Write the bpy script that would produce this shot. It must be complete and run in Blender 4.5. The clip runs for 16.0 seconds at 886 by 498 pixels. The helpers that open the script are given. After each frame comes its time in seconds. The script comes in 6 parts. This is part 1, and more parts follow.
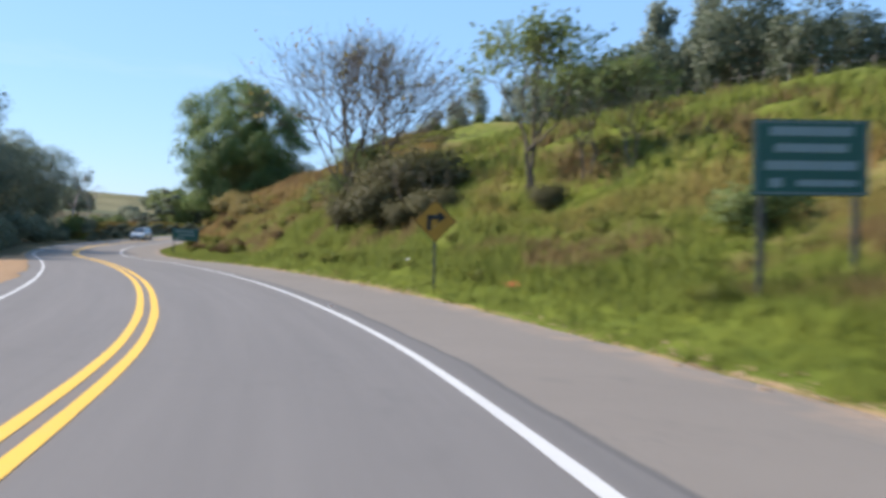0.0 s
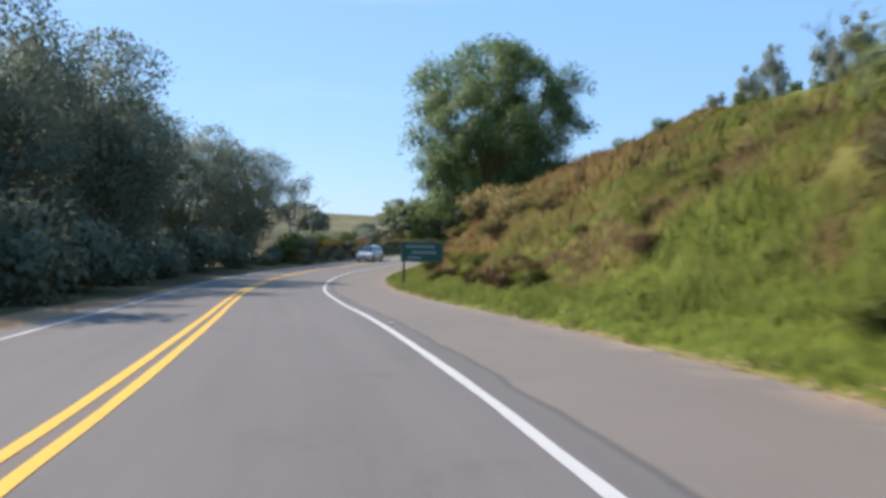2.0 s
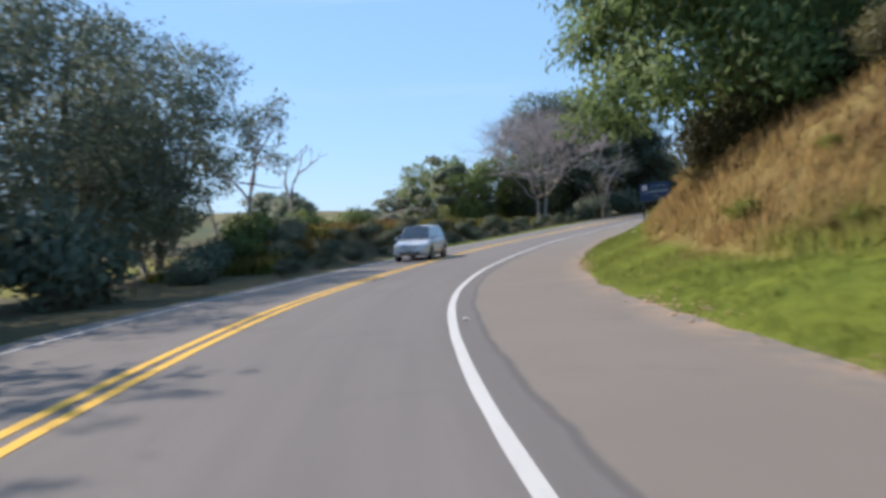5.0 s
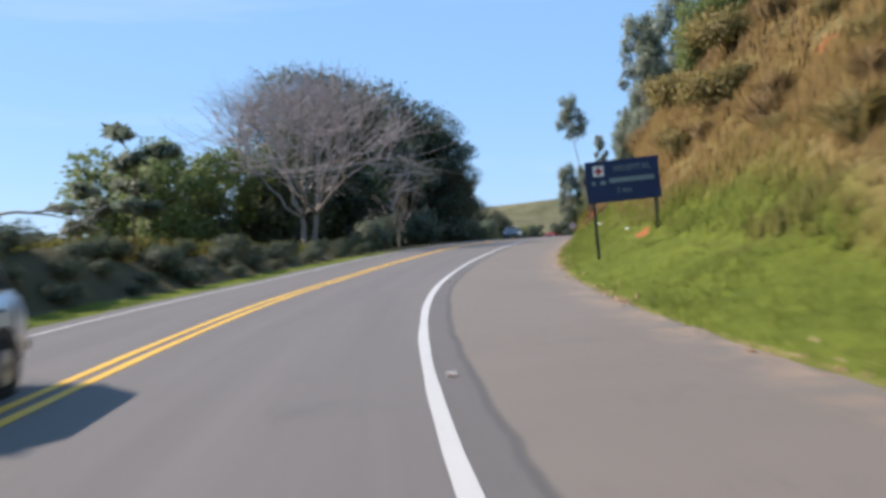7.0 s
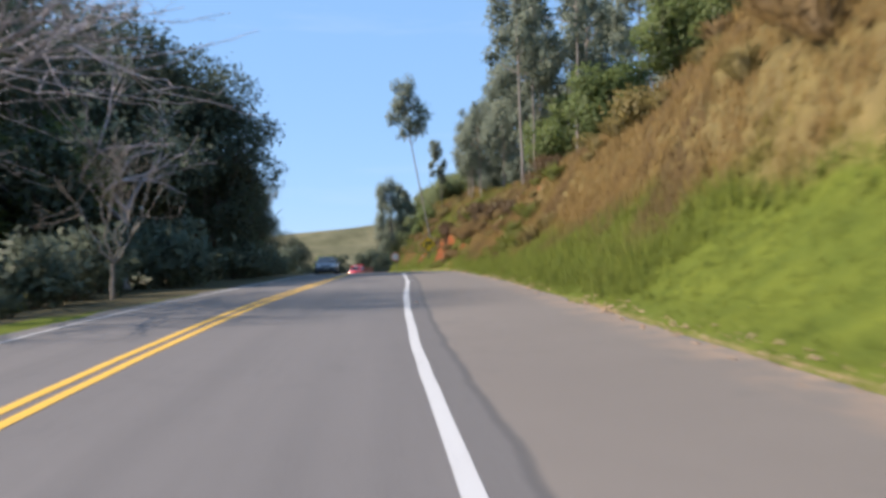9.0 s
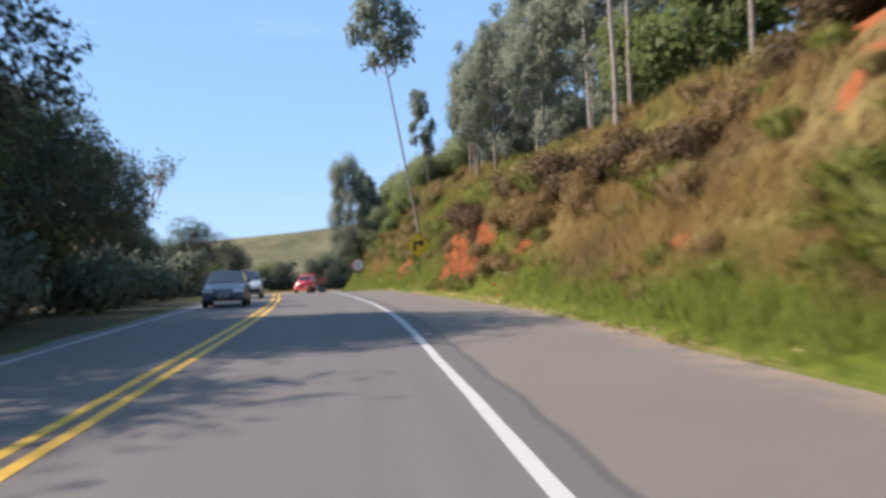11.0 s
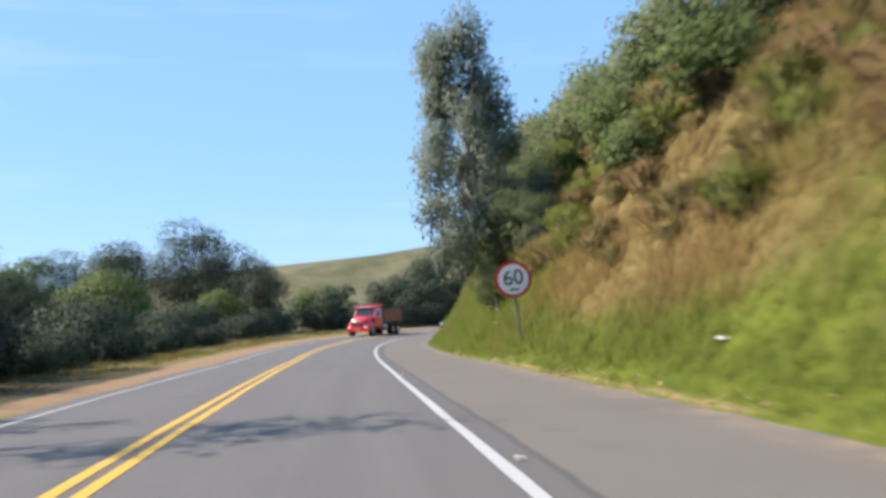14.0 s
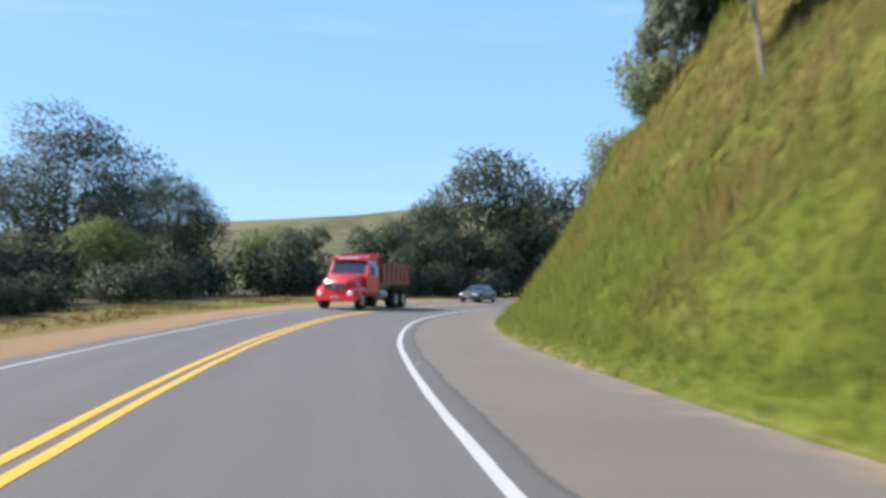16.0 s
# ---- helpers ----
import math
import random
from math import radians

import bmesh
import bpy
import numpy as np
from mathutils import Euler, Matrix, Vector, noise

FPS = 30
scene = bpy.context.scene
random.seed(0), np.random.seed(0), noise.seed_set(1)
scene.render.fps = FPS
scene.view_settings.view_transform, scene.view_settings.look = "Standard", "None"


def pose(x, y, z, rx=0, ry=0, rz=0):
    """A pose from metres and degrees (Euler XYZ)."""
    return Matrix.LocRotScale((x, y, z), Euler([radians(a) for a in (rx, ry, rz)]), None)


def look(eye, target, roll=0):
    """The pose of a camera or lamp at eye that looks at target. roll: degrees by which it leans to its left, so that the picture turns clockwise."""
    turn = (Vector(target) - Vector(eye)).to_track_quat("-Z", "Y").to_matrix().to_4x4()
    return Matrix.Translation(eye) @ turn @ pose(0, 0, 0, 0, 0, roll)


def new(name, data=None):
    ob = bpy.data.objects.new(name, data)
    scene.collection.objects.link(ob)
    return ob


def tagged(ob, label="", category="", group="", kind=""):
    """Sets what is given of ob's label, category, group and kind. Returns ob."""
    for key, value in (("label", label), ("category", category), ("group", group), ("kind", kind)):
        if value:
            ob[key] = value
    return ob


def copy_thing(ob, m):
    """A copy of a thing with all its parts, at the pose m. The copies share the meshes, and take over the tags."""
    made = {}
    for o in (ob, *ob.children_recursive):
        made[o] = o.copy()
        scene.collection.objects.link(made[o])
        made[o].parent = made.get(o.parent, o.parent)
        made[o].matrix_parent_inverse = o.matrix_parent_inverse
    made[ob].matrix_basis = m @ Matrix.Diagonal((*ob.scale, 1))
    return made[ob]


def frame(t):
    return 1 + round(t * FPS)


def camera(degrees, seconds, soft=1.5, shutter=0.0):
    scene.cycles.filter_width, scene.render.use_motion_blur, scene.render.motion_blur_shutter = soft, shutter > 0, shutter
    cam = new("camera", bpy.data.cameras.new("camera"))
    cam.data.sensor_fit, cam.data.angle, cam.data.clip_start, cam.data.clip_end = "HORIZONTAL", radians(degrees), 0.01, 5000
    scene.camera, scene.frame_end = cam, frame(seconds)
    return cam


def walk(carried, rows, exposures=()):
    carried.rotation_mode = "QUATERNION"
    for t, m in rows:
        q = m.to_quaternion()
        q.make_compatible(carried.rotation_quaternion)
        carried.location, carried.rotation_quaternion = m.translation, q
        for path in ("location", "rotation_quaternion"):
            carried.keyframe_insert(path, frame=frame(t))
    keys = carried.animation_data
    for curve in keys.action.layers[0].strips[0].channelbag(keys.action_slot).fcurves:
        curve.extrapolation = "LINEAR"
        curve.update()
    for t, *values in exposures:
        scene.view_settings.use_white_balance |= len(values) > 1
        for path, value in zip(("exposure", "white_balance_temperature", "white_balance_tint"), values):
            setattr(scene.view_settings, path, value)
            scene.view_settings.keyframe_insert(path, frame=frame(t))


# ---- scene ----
cam = camera(51.0, 16.0, soft=3.5, shutter=0.4)
PATH = [
    (0, (6.91, -0.20, 1.52), (6.238, 9.777, 1.402), 3.09),
    (0.5, (4.98, 7.98, 1.34), (3.345, 17.846, 1.251), 2.23),
    (1, (2.45, 16.03, 1.23), (0.157, 25.763, 1.194), 1.69),
    (1.5, (-0.54, 23.80, 1.15), (-3.367, 33.391, 1.111), 1.36),
    (2, (-3.93, 31.40, 1.05), (-7.083, 40.888, 0.997), 1.18),
    (2.5, (-7.47, 38.96, 0.90), (-10.834, 48.382, 0.865), -0.40),
    (3, (-11.23, 46.62, 0.73), (-14.681, 56.000, 0.526), -1.59),
    (3.5, (-15.23, 54.27, 0.52), (-18.783, 63.614, 0.323), -1.70),
    (4, (-19.31, 62.02, 0.29), (-22.921, 71.350, 0.122), -1.97),
    (4.5, (-23.35, 69.96, 0.11), (-26.815, 79.340, -0.023), -2.28),
    (5, (-27.18, 78.15, 0.05), (-30.174, 87.696, -0.062), -2.55),
    (5.5, (-30.38, 86.79, 0.05), (-32.731, 96.505, -0.048), -2.66),
    (6, (-33.20, 95.70, 0.09), (-34.723, 105.586, 0.071), -2.00),
    (6.5, (-35.30, 104.76, 0.14), (-36.112, 114.726, 0.138), -2.08),
    (7, (-36.70, 113.85, 0.30), (-36.853, 123.846, 0.461), -1.93),
    (7.5, (-37.54, 122.84, 0.57), (-37.068, 132.820, 0.923), -1.93),
    (8, (-37.80, 131.84, 0.92), (-36.660, 141.765, 1.317), -0.96),
    (8.5, (-37.51, 140.83, 1.25), (-35.777, 150.674, 1.668), -1.23),
    (9, (-36.76, 149.93, 1.67), (-34.658, 159.694, 2.097), -1.29),
    (9.5, (-35.67, 159.09, 2.15), (-33.387, 168.822, 2.583), -1.42),
    (10, (-34.38, 168.35, 2.60), (-31.986, 178.048, 3.043), -1.58),
    (10.5, (-32.90, 177.66, 3.00), (-30.532, 187.365, 3.449), -1.71),
    (11, (-31.40, 187.03, 3.34), (-28.833, 196.688, 3.799), -1.77),
    (11.5, (-29.96, 196.52, 3.66), (-27.491, 206.196, 4.096), -1.51),
    (12, (-28.56, 206.05, 3.99), (-26.105, 215.738, 4.409), -1.21),
    (12.5, (-27.28, 215.60, 4.22), (-25.046, 225.344, 4.624), -1.34),
    (13, (-26.25, 225.23, 4.43), (-24.253, 235.015, 4.972), -1.41),
    (13.5, (-25.30, 235.03, 4.63), (-23.531, 244.841, 5.445), -1.54),
    (14, (-24.44, 244.81, 4.82), (-22.541, 254.600, 5.608), -2.25),
    (14.5, (-23.64, 254.59, 4.88), (-21.763, 264.385, 5.601), -1.46),
    (15, (-22.88, 264.45, 4.86), (-20.948, 274.238, 5.514), -0.00),
    (15.5, (-21.99, 274.56, 4.81), (-19.898, 284.316, 5.456), 0.97),
    (16, (-21.00, 284.67, 4.73), (-18.809, 294.418, 5.210), 0.80),
]
EXPOSURES = [(0, 0.74, 6550, 16), (1, 0.66, 6550, 16), (8.5, 0.61, 6600, 18), (11, 0.71, 6750, 20), (11.9, 0.63, 6650, 18), (13, 0.78, 6650, 16), (16, 0.78, 6450, 14)]
walk(cam, [(t, look(eye, target, roll)) for t, eye, target, roll in PATH], EXPOSURES)

# ---- sky and sun ----
SUN_EL, SUN_AZ = 44.0, 277.0  # elevation, and azimuth clockwise from +y
world = bpy.data.worlds.new("sky")
scene.world = world
world.use_nodes = True
wn = world.node_tree.nodes
sky = wn.new("ShaderNodeTexSky")
sky.sky_type = "NISHITA"
sky.sun_disc = False
sky.sun_elevation = radians(SUN_EL)
sky.sun_rotation = radians(SUN_AZ)
sky.air_density, sky.dust_density, sky.ozone_density = 1.0, 0.25, 2.2
haze = wn.new("ShaderNodeMix")  # a light even blue veil over the whole sky
haze.data_type = "RGBA"
haze.inputs[0].default_value = 0.72
haze.inputs[7].default_value = (1.2, 2.65, 4.6, 1)
world.node_tree.links.new(sky.outputs[0], haze.inputs[6])
wisp = wn.new("ShaderNodeTexNoise")  # thin high cloud
wisp.inputs["Scale"].default_value, wisp.inputs["Detail"].default_value, wisp.inputs["Roughness"].default_value = 1.6, 6.0, 0.6
flat = wn.new("ShaderNodeMapping")
flat.inputs["Scale"].default_value = (1.0, 1.6, 9.0)
flat.inputs["Rotation"].default_value = (0.12, 0.08, 0.3)
world.node_tree.links.new(wn.new("ShaderNodeTexCoord").outputs["Generated"], flat.inputs[0])
world.node_tree.links.new(flat.outputs[0], wisp.inputs["Vector"])
thin = wn.new("ShaderNodeMapRange")
for _k, _v in (("From Min", 0.54), ("From Max", 0.78), ("To Min", 0.0), ("To Max", 0.3)):
    thin.inputs[_k].default_value = _v
world.node_tree.links.new(wisp.outputs["Fac"], thin.inputs["Value"])
cloud = wn.new("ShaderNodeMix")
cloud.data_type = "RGBA"
cloud.inputs[7].default_value = (3.6, 4.3, 5.3, 1)
world.node_tree.links.new(thin.outputs[0], cloud.inputs[0])
world.node_tree.links.new(haze.outputs[2], cloud.inputs[6])
world.node_tree.links.new(cloud.outputs[2], wn["Background"].inputs[0])
wn["Background"].inputs[1].default_value = 0.142

sun = new("sun", bpy.data.lights.new("sun", "SUN"))
sun.data.energy, sun.data.angle, sun.data.color = 4.1, radians(0.55), (1.0, 0.92, 0.79)
_az, _el = radians(SUN_AZ), radians(SUN_EL)
sun_dir = Vector((math.sin(_az) * math.cos(_el), math.cos(_az) * math.cos(_el), math.sin(_el)))
sun.matrix_world = look(sun_dir * 400, (0, 0, 0))

# ---- materials ----
class Mat:
    """A node material with a few shorthands."""

    def __init__(self, name, rough=0.8, metal=0.0, spec=0.3):
        self.m = bpy.data.materials.new(name)
        self.m.use_nodes = True
        self.n, self.l = self.m.node_tree.nodes, self.m.node_tree.links
        self.p = self.n["Principled BSDF"]
        self.p.inputs["Roughness"].default_value = rough
        self.p.inputs["Metallic"].default_value = metal
        self.p.inputs["Specular IOR Level"].default_value = spec

    def node(self, kind, **inputs):
        nd = self.n.new("ShaderNode" + kind)
        for k, v in inputs.items():
            self.put(nd.inputs[k.replace("_", " ")], v)
        return nd

    def put(self, socket, v):
        if isinstance(v, bpy.types.NodeSocket):
            self.l.new(v, socket)
        elif isinstance(v, tuple) and len(v) == 3 and socket.type == "RGBA":
            socket.default_value = (*v, 1)
        else:
            socket.default_value = v

    def coords(self):
        return self.node("NewGeometry").outputs["Position"]

    def local(self):
        return self.node("TexCoord").outputs["Object"]

    def noise(self, scale, detail=4.0, rough=0.6, vec=None, distort=0.0):
        nd = self.node("TexNoise", Scale=scale, Detail=detail, Roughness=rough, Distortion=distort)
        self.put(nd.inputs["Vector"], vec if vec is not None else self.coords())
        return nd.outputs["Fac"]

    def ramp(self, fac, a, b, lo=0.0, hi=1.0):
        nd = self.node("MapRange")
        for k, v in (("Value", fac), ("From Min", a), ("From Max", b), ("To Min", lo), ("To Max", hi)):
            self.put(nd.inputs[k], v)
        return nd.outputs[0]

    def mix(self, fac, a, b):
        nd = self.n.new("ShaderNodeMix")
        nd.data_type = "RGBA"
        self.put(nd.inputs[0], fac)
        self.put(nd.inputs[6], a)
        self.put(nd.inputs[7], b)
        return nd.outputs[2]

    def math(self, op, a, b=0.0):
        nd = self.n.new("ShaderNodeMath")
        nd.operation = op
        self.put(nd.inputs[0], a)
        self.put(nd.inputs[1], b)
        return nd.outputs[0]

    def attr(self, name):
        nd = self.n.new("ShaderNodeAttribute")
        nd.attribute_name = name
        return nd.outputs["Fac"]

    def color(self, v):
        self.put(self.p.inputs["Base Color"], v)
        return self

    def bump(self, height, strength=0.3, dist=0.05):
        b = self.node("Bump", Strength=strength, Distance=dist, Height=height)
        self.l.new(b.outputs[0], self.p.inputs["Normal"])
        return self


def plain(name, color, rough=0.6, metal=0.0, spec=0.4, grain=60.0, vary=0.15):
    """A painted or moulded surface with slight mottling and fine grain."""
    m = Mat(name, rough, metal, spec)
    dark = tuple(c * (1 - vary) for c in color)
    m.color(m.mix(m.noise(2.5, vec=m.local()), dark, tuple(min(1, c * (1 + vary)) for c in color)))
    m.bump(m.noise(grain, vec=m.local()), 0.08, 0.01)
    return m.m


def leaf_mat(name, a, b, translucent=0.35, rough=0.55):
    m = Mat(name, rough, 0.0, 0.25)
    island = m.node("NewGeometry").outputs["Random Per Island"]
    tone = m.math("ADD", m.math("MULTIPLY", island, 0.38), m.math("MULTIPLY", m.noise(0.7, 3.0), 0.75))
    col = m.mix(m.ramp(tone, 0.2, 0.9), a, b)
    m.color(col)
    tr = m.node("BsdfTranslucent")
    m.l.new(col, tr.inputs["Color"])
    mx = m.node("MixShader", Fac=translucent)
    m.l.new(m.p.outputs[0], mx.inputs[1])
    m.l.new(tr.outputs[0], mx.inputs[2])
    m.l.new(mx.outputs[0], m.n["Material Output"].inputs[0])
    return m.m


def bark_mat(name, a, b):
    m = Mat(name, 0.9, 0.0, 0.15)
    m.color(m.mix(m.ramp(m.noise(6.0, 6.0, 0.7), 0.3, 0.7), a, b))
    m.bump(m.noise(25.0), 0.5, 0.03)
    return m.m


def asphalt_mat():
    m = Mat("asphalt", 0.85, 0.0, 0.35)
    uv = m.node("SeparateXYZ")
    m.l.new(m.node("UVMap").outputs[0], uv.inputs[0])
    along, across = uv.outputs[0], uv.outputs[1]
    stretched = m.node("CombineXYZ", X=m.math("MULTIPLY", along, 0.04), Y=across)
    fine = m.noise(90.0, 3.0, 0.7)
    streak = m.noise(1.6, 4.0, 0.6, vec=stretched.outputs[0])
    patch = m.noise(0.25, 5.0, 0.65)
    lane = m.mix(streak, (0.1, 0.091, 0.085), (0.172, 0.155, 0.143))
    side = m.mix(patch, (0.142, 0.118, 0.096), (0.196, 0.166, 0.137))
    edge = m.math("ADD", across, m.ramp(m.noise(0.5, 4.0), 0.2, 0.8, -0.07, 0.07))
    col = m.mix(m.ramp(edge, 4.04, 4.12), lane, side)
    strip = m.math("MULTIPLY", m.ramp(across, 3.66, 3.74), m.ramp(edge, 4.1, 4.04))
    col = m.mix(m.math("MULTIPLY", strip, 0.3), col, (0.07, 0.066, 0.062))
    seam = m.math("MULTIPLY", m.ramp(edge, 3.98, 4.03), m.ramp(edge, 4.12, 4.07))
    col = m.mix(m.math("MULTIPLY", seam, 0.5), col, (0.045, 0.042, 0.04))
    dirt = m.math("MULTIPLY", m.ramp(m.math("ABSOLUTE", across), 0.3, 0.16), m.ramp(m.noise(1.2, 5.0, 0.7), 0.3, 0.7))
    col = m.mix(m.math("MULTIPLY", dirt, 0.6), col, (0.2, 0.135, 0.085))
    sand = m.math("MULTIPLY", m.ramp(edge, 6.2, 7.2), m.ramp(m.noise(1.3, 5.0, 0.7), 0.42, 0.62))
    col = m.mix(sand, col, (0.36, 0.24, 0.15))
    wander = m.math("ABSOLUTE", m.math("SUBTRACT", m.noise(0.4, 6.0, 0.75), 0.5))
    thin = m.math("MULTIPLY", m.ramp(wander, 0.004, 0.0), m.ramp(m.noise(0.11), 0.5, 0.58))
    col = m.mix(m.math("MULTIPLY", thin, 0.6), col, (0.035, 0.034, 0.033))
    spots = m.math("MULTIPLY", m.ramp(m.noise(0.55, 4.0, 0.7), 0.6, 0.74), 0.45)
    col = m.mix(spots, col, (0.07, 0.066, 0.062))
    col = m.mix(m.ramp(fine, 0.35, 0.7, 0.0, 0.25), col, (0.27, 0.26, 0.25))
    m.color(col)
    m.bump(fine, 0.35, 0.012)
    return m.m


def paint_mat(name, col):
    m = Mat(name, 0.7, 0.0, 0.35)
    worn = m.math("MULTIPLY", m.ramp(m.noise(9.0, 6.0, 0.75), 0.56, 0.7), 0.5)
    c = m.mix(m.noise(0.7), col, tuple(v * 0.86 for v in col))
    m.color(m.mix(worn, c, (0.2, 0.19, 0.18)))
    m.bump(m.noise(90.0), 0.25, 0.01)
    return m.m


def ground_mat():
    """Grass, dry grass, bare red soil and sandy verge, by the sheet's own masks."""
    m = Mat("ground", 0.95, 0.0, 0.1)
    pos = m.coords()
    mid, fine, wide = m.noise(0.9, 6.0, 0.7), m.noise(7.0, 5.0, 0.75), m.noise(0.12, 4.0, 0.6)
    green = m.mix(m.ramp(mid, 0.3, 0.7), (0.08, 0.108, 0.017), (0.165, 0.192, 0.028))
    straw = m.mix(m.ramp(mid, 0.3, 0.7), (0.155, 0.118, 0.045), (0.28, 0.212, 0.08))
    dry = m.ramp(m.math("ADD", m.attr("dry"), m.math("SUBTRACT", m.math("ADD", m.math("MULTIPLY", wide, 0.5), m.math("MULTIPLY", mid, 0.5)), 0.5)), 0.35, 0.65)
    col = m.mix(dry, green, straw)
    thatch = m.math("MULTIPLY", m.ramp(m.noise(0.8, 5.0, 0.7), 0.5, 0.62), m.math("MULTIPLY", m.attr("scrub"), 0.6))
    col = m.mix(thatch, col, m.mix(fine, (0.12, 0.09, 0.042), (0.25, 0.18, 0.085)))
    scrub = m.math("MULTIPLY", m.ramp(m.noise(0.28, 5.0, 0.7), 0.52, 0.66), m.attr("scrub"))
    col = m.mix(scrub, col, (0.15, 0.12, 0.05))
    soil = m.mix(fine, (0.27, 0.075, 0.028), (0.46, 0.155, 0.065))
    red = m.ramp(m.math("ADD", m.attr("soil"), m.math("ADD", m.math("MULTIPLY", m.math("SUBTRACT", mid, 0.5), 1.3), m.math("MULTIPLY", m.math("SUBTRACT", fine, 0.5), 1.1))), 0.42, 0.66)
    col = m.mix(red, col, soil)
    sand = m.mix(fine, (0.24, 0.15, 0.085), (0.42, 0.28, 0.17))
    verge = m.ramp(m.math("ADD", m.attr("sand"), m.math("MULTIPLY", m.math("SUBTRACT", fine, 0.5), 0.8)), 0.4, 0.65)
    col = m.mix(verge, col, sand)
    pasture = m.mix(m.ramp(m.noise(0.05, 6.0, 0.7), 0.35, 0.65), (0.094, 0.092, 0.047), (0.19, 0.17, 0.094))
    col = m.mix(m.attr("pasture"), col, pasture)
    wood = m.mix(m.ramp(m.noise(0.11, 6.0, 0.75), 0.35, 0.65), (0.05, 0.065, 0.038), (0.12, 0.135, 0.07))
    col = m.mix(m.attr("forest"), col, wood)
    # leaf litter under the trees; on the low bank its dark tone paints shade
    litter = m.mix(fine, (0.055, 0.05, 0.03), (0.13, 0.11, 0.06))
    col = m.mix(m.ramp(m.math("ADD", m.attr("wood"), m.math("SUBTRACT", mid, 0.5)), 0.35, 0.65), col, litter)
    m.color(col)
    m.bump(m.math("ADD", m.math("MULTIPLY", mid, 0.7), m.math("MULTIPLY", fine, 0.4)), 0.9, 0.16)
    return m.m


def soil_face_mat():
    """Broken red earth of a cut, with paler crumbs and rooty, shade-like dark streaks."""
    m = Mat("red_cut_soil", 0.95, 0.0, 0.1)
    big, small = m.noise(1.1, 6.0, 0.7), m.noise(9.0, 6.0, 0.75)
    col = m.mix(m.ramp(big, 0.3, 0.7), (0.22, 0.062, 0.024), (0.39, 0.125, 0.046))
    col = m.mix(m.math("MULTIPLY", m.ramp(small, 0.55, 0.75), 0.4), col, (0.5, 0.2, 0.08))
    # dark streaks: brown soil and roots, with overhang shade painted in
    col = m.mix(m.math("MULTIPLY", m.ramp(m.noise(2.2, 6.0, 0.75), 0.5, 0.64), 0.75), col, (0.11, 0.05, 0.024))
    rim = m.ramp(m.math("ADD", m.attr("rim"), m.math("MULTIPLY", m.math("SUBTRACT", m.noise(3.0, 6.0, 0.75), 0.5), 1.4)), 0.25, 0.75)
    col = m.mix(m.math("MULTIPLY", rim, 0.9), col, m.mix(small, (0.1, 0.07, 0.028), (0.2, 0.15, 0.055)))
    m.color(col)
    m.bump(m.math("ADD", big, m.math("MULTIPLY", small, 0.6)), 0.9, 0.12)
    return m.m


def grass_mat():
    m = Mat("grass_blades", 0.7, 0.0, 0.2)
    island = m.node("NewGeometry").outputs["Random Per Island"]
    g = m.mix(island, (0.078, 0.108, 0.016), (0.168, 0.2, 0.028))
    s = m.mix(island, (0.155, 0.1, 0.035), (0.275, 0.185, 0.064))
    col = m.mix(m.attr("dry"), g, s)
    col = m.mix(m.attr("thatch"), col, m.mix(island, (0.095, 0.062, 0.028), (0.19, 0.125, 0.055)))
    m.color(col)
    tr = m.node("BsdfTranslucent")
    m.l.new(col, tr.inputs["Color"])
    mx = m.node("MixShader", Fac=0.35)
    m.l.new(m.p.outputs[0], mx.inputs[1])
    m.l.new(tr.outputs[0], mx.inputs[2])
    m.l.new(mx.outputs[0], m.n["Material Output"].inputs[0])
    return m.m


def glass_mat(name, tint):
    m = Mat(name, 0.06, 0.0, 0.6)
    m.color(m.mix(m.noise(1.5, vec=m.local()), tint, tuple(c * 1.3 for c in tint)))
    m.p.inputs["Coat Weight"].default_value = 0.6
    return m.m


def car_paint(name, col, metal=0.3, rough=0.32):
    m = Mat(name, rough, metal, 0.5)
    dust = m.ramp(m.noise(1.8, 5.0, 0.7, vec=m.local()), 0.4, 0.75, 0.0, 0.3)
    m.color(m.mix(dust, col, (0.32, 0.27, 0.22)))
    m.p.inputs["Coat Weight"].default_value = 0.5
    m.p.inputs["Coat Roughness"].default_value = 0.15
    return m.m


ASPHALT, GROUND, GRASS = asphalt_mat(), ground_mat(), grass_mat()
WHITE_LINE, YELLOW_LINE = paint_mat("white_road_paint", (0.53, 0.52, 0.5)), paint_mat("yellow_road_paint", (0.75, 0.44, 0.06))
LEAF_DARK = leaf_mat("dark_leaf", (0.12, 0.148, 0.108), (0.22, 0.255, 0.17), 0.42)
# dark_leaf toned down: the shade of backlit trees put into the colour
LEAF_HALF_SHADE = leaf_mat("half_shade_leaf", (0.065, 0.086, 0.06), (0.135, 0.16, 0.1), 0.4)
# toned down further for the shaded side of the far-bend trees
LEAF_SHADE = leaf_mat("full_shade_leaf", (0.046, 0.064, 0.046), (0.1, 0.122, 0.078), 0.4)
LEAF_MID = leaf_mat("mid_leaf", (0.1, 0.14, 0.05), (0.205, 0.255, 0.085), 0.5)
LEAF_BAMBOO = leaf_mat("bamboo_leaf", (0.095, 0.15, 0.055), (0.2, 0.275, 0.1), 0.5)
LEAF_GREY = leaf_mat("eucalyptus_leaf", (0.16, 0.195, 0.145), (0.3, 0.335, 0.25), 0.5)
LEAF_THICKET = leaf_mat("thicket_leaf", (0.058, 0.06, 0.031), (0.14, 0.132, 0.06), 0.42)
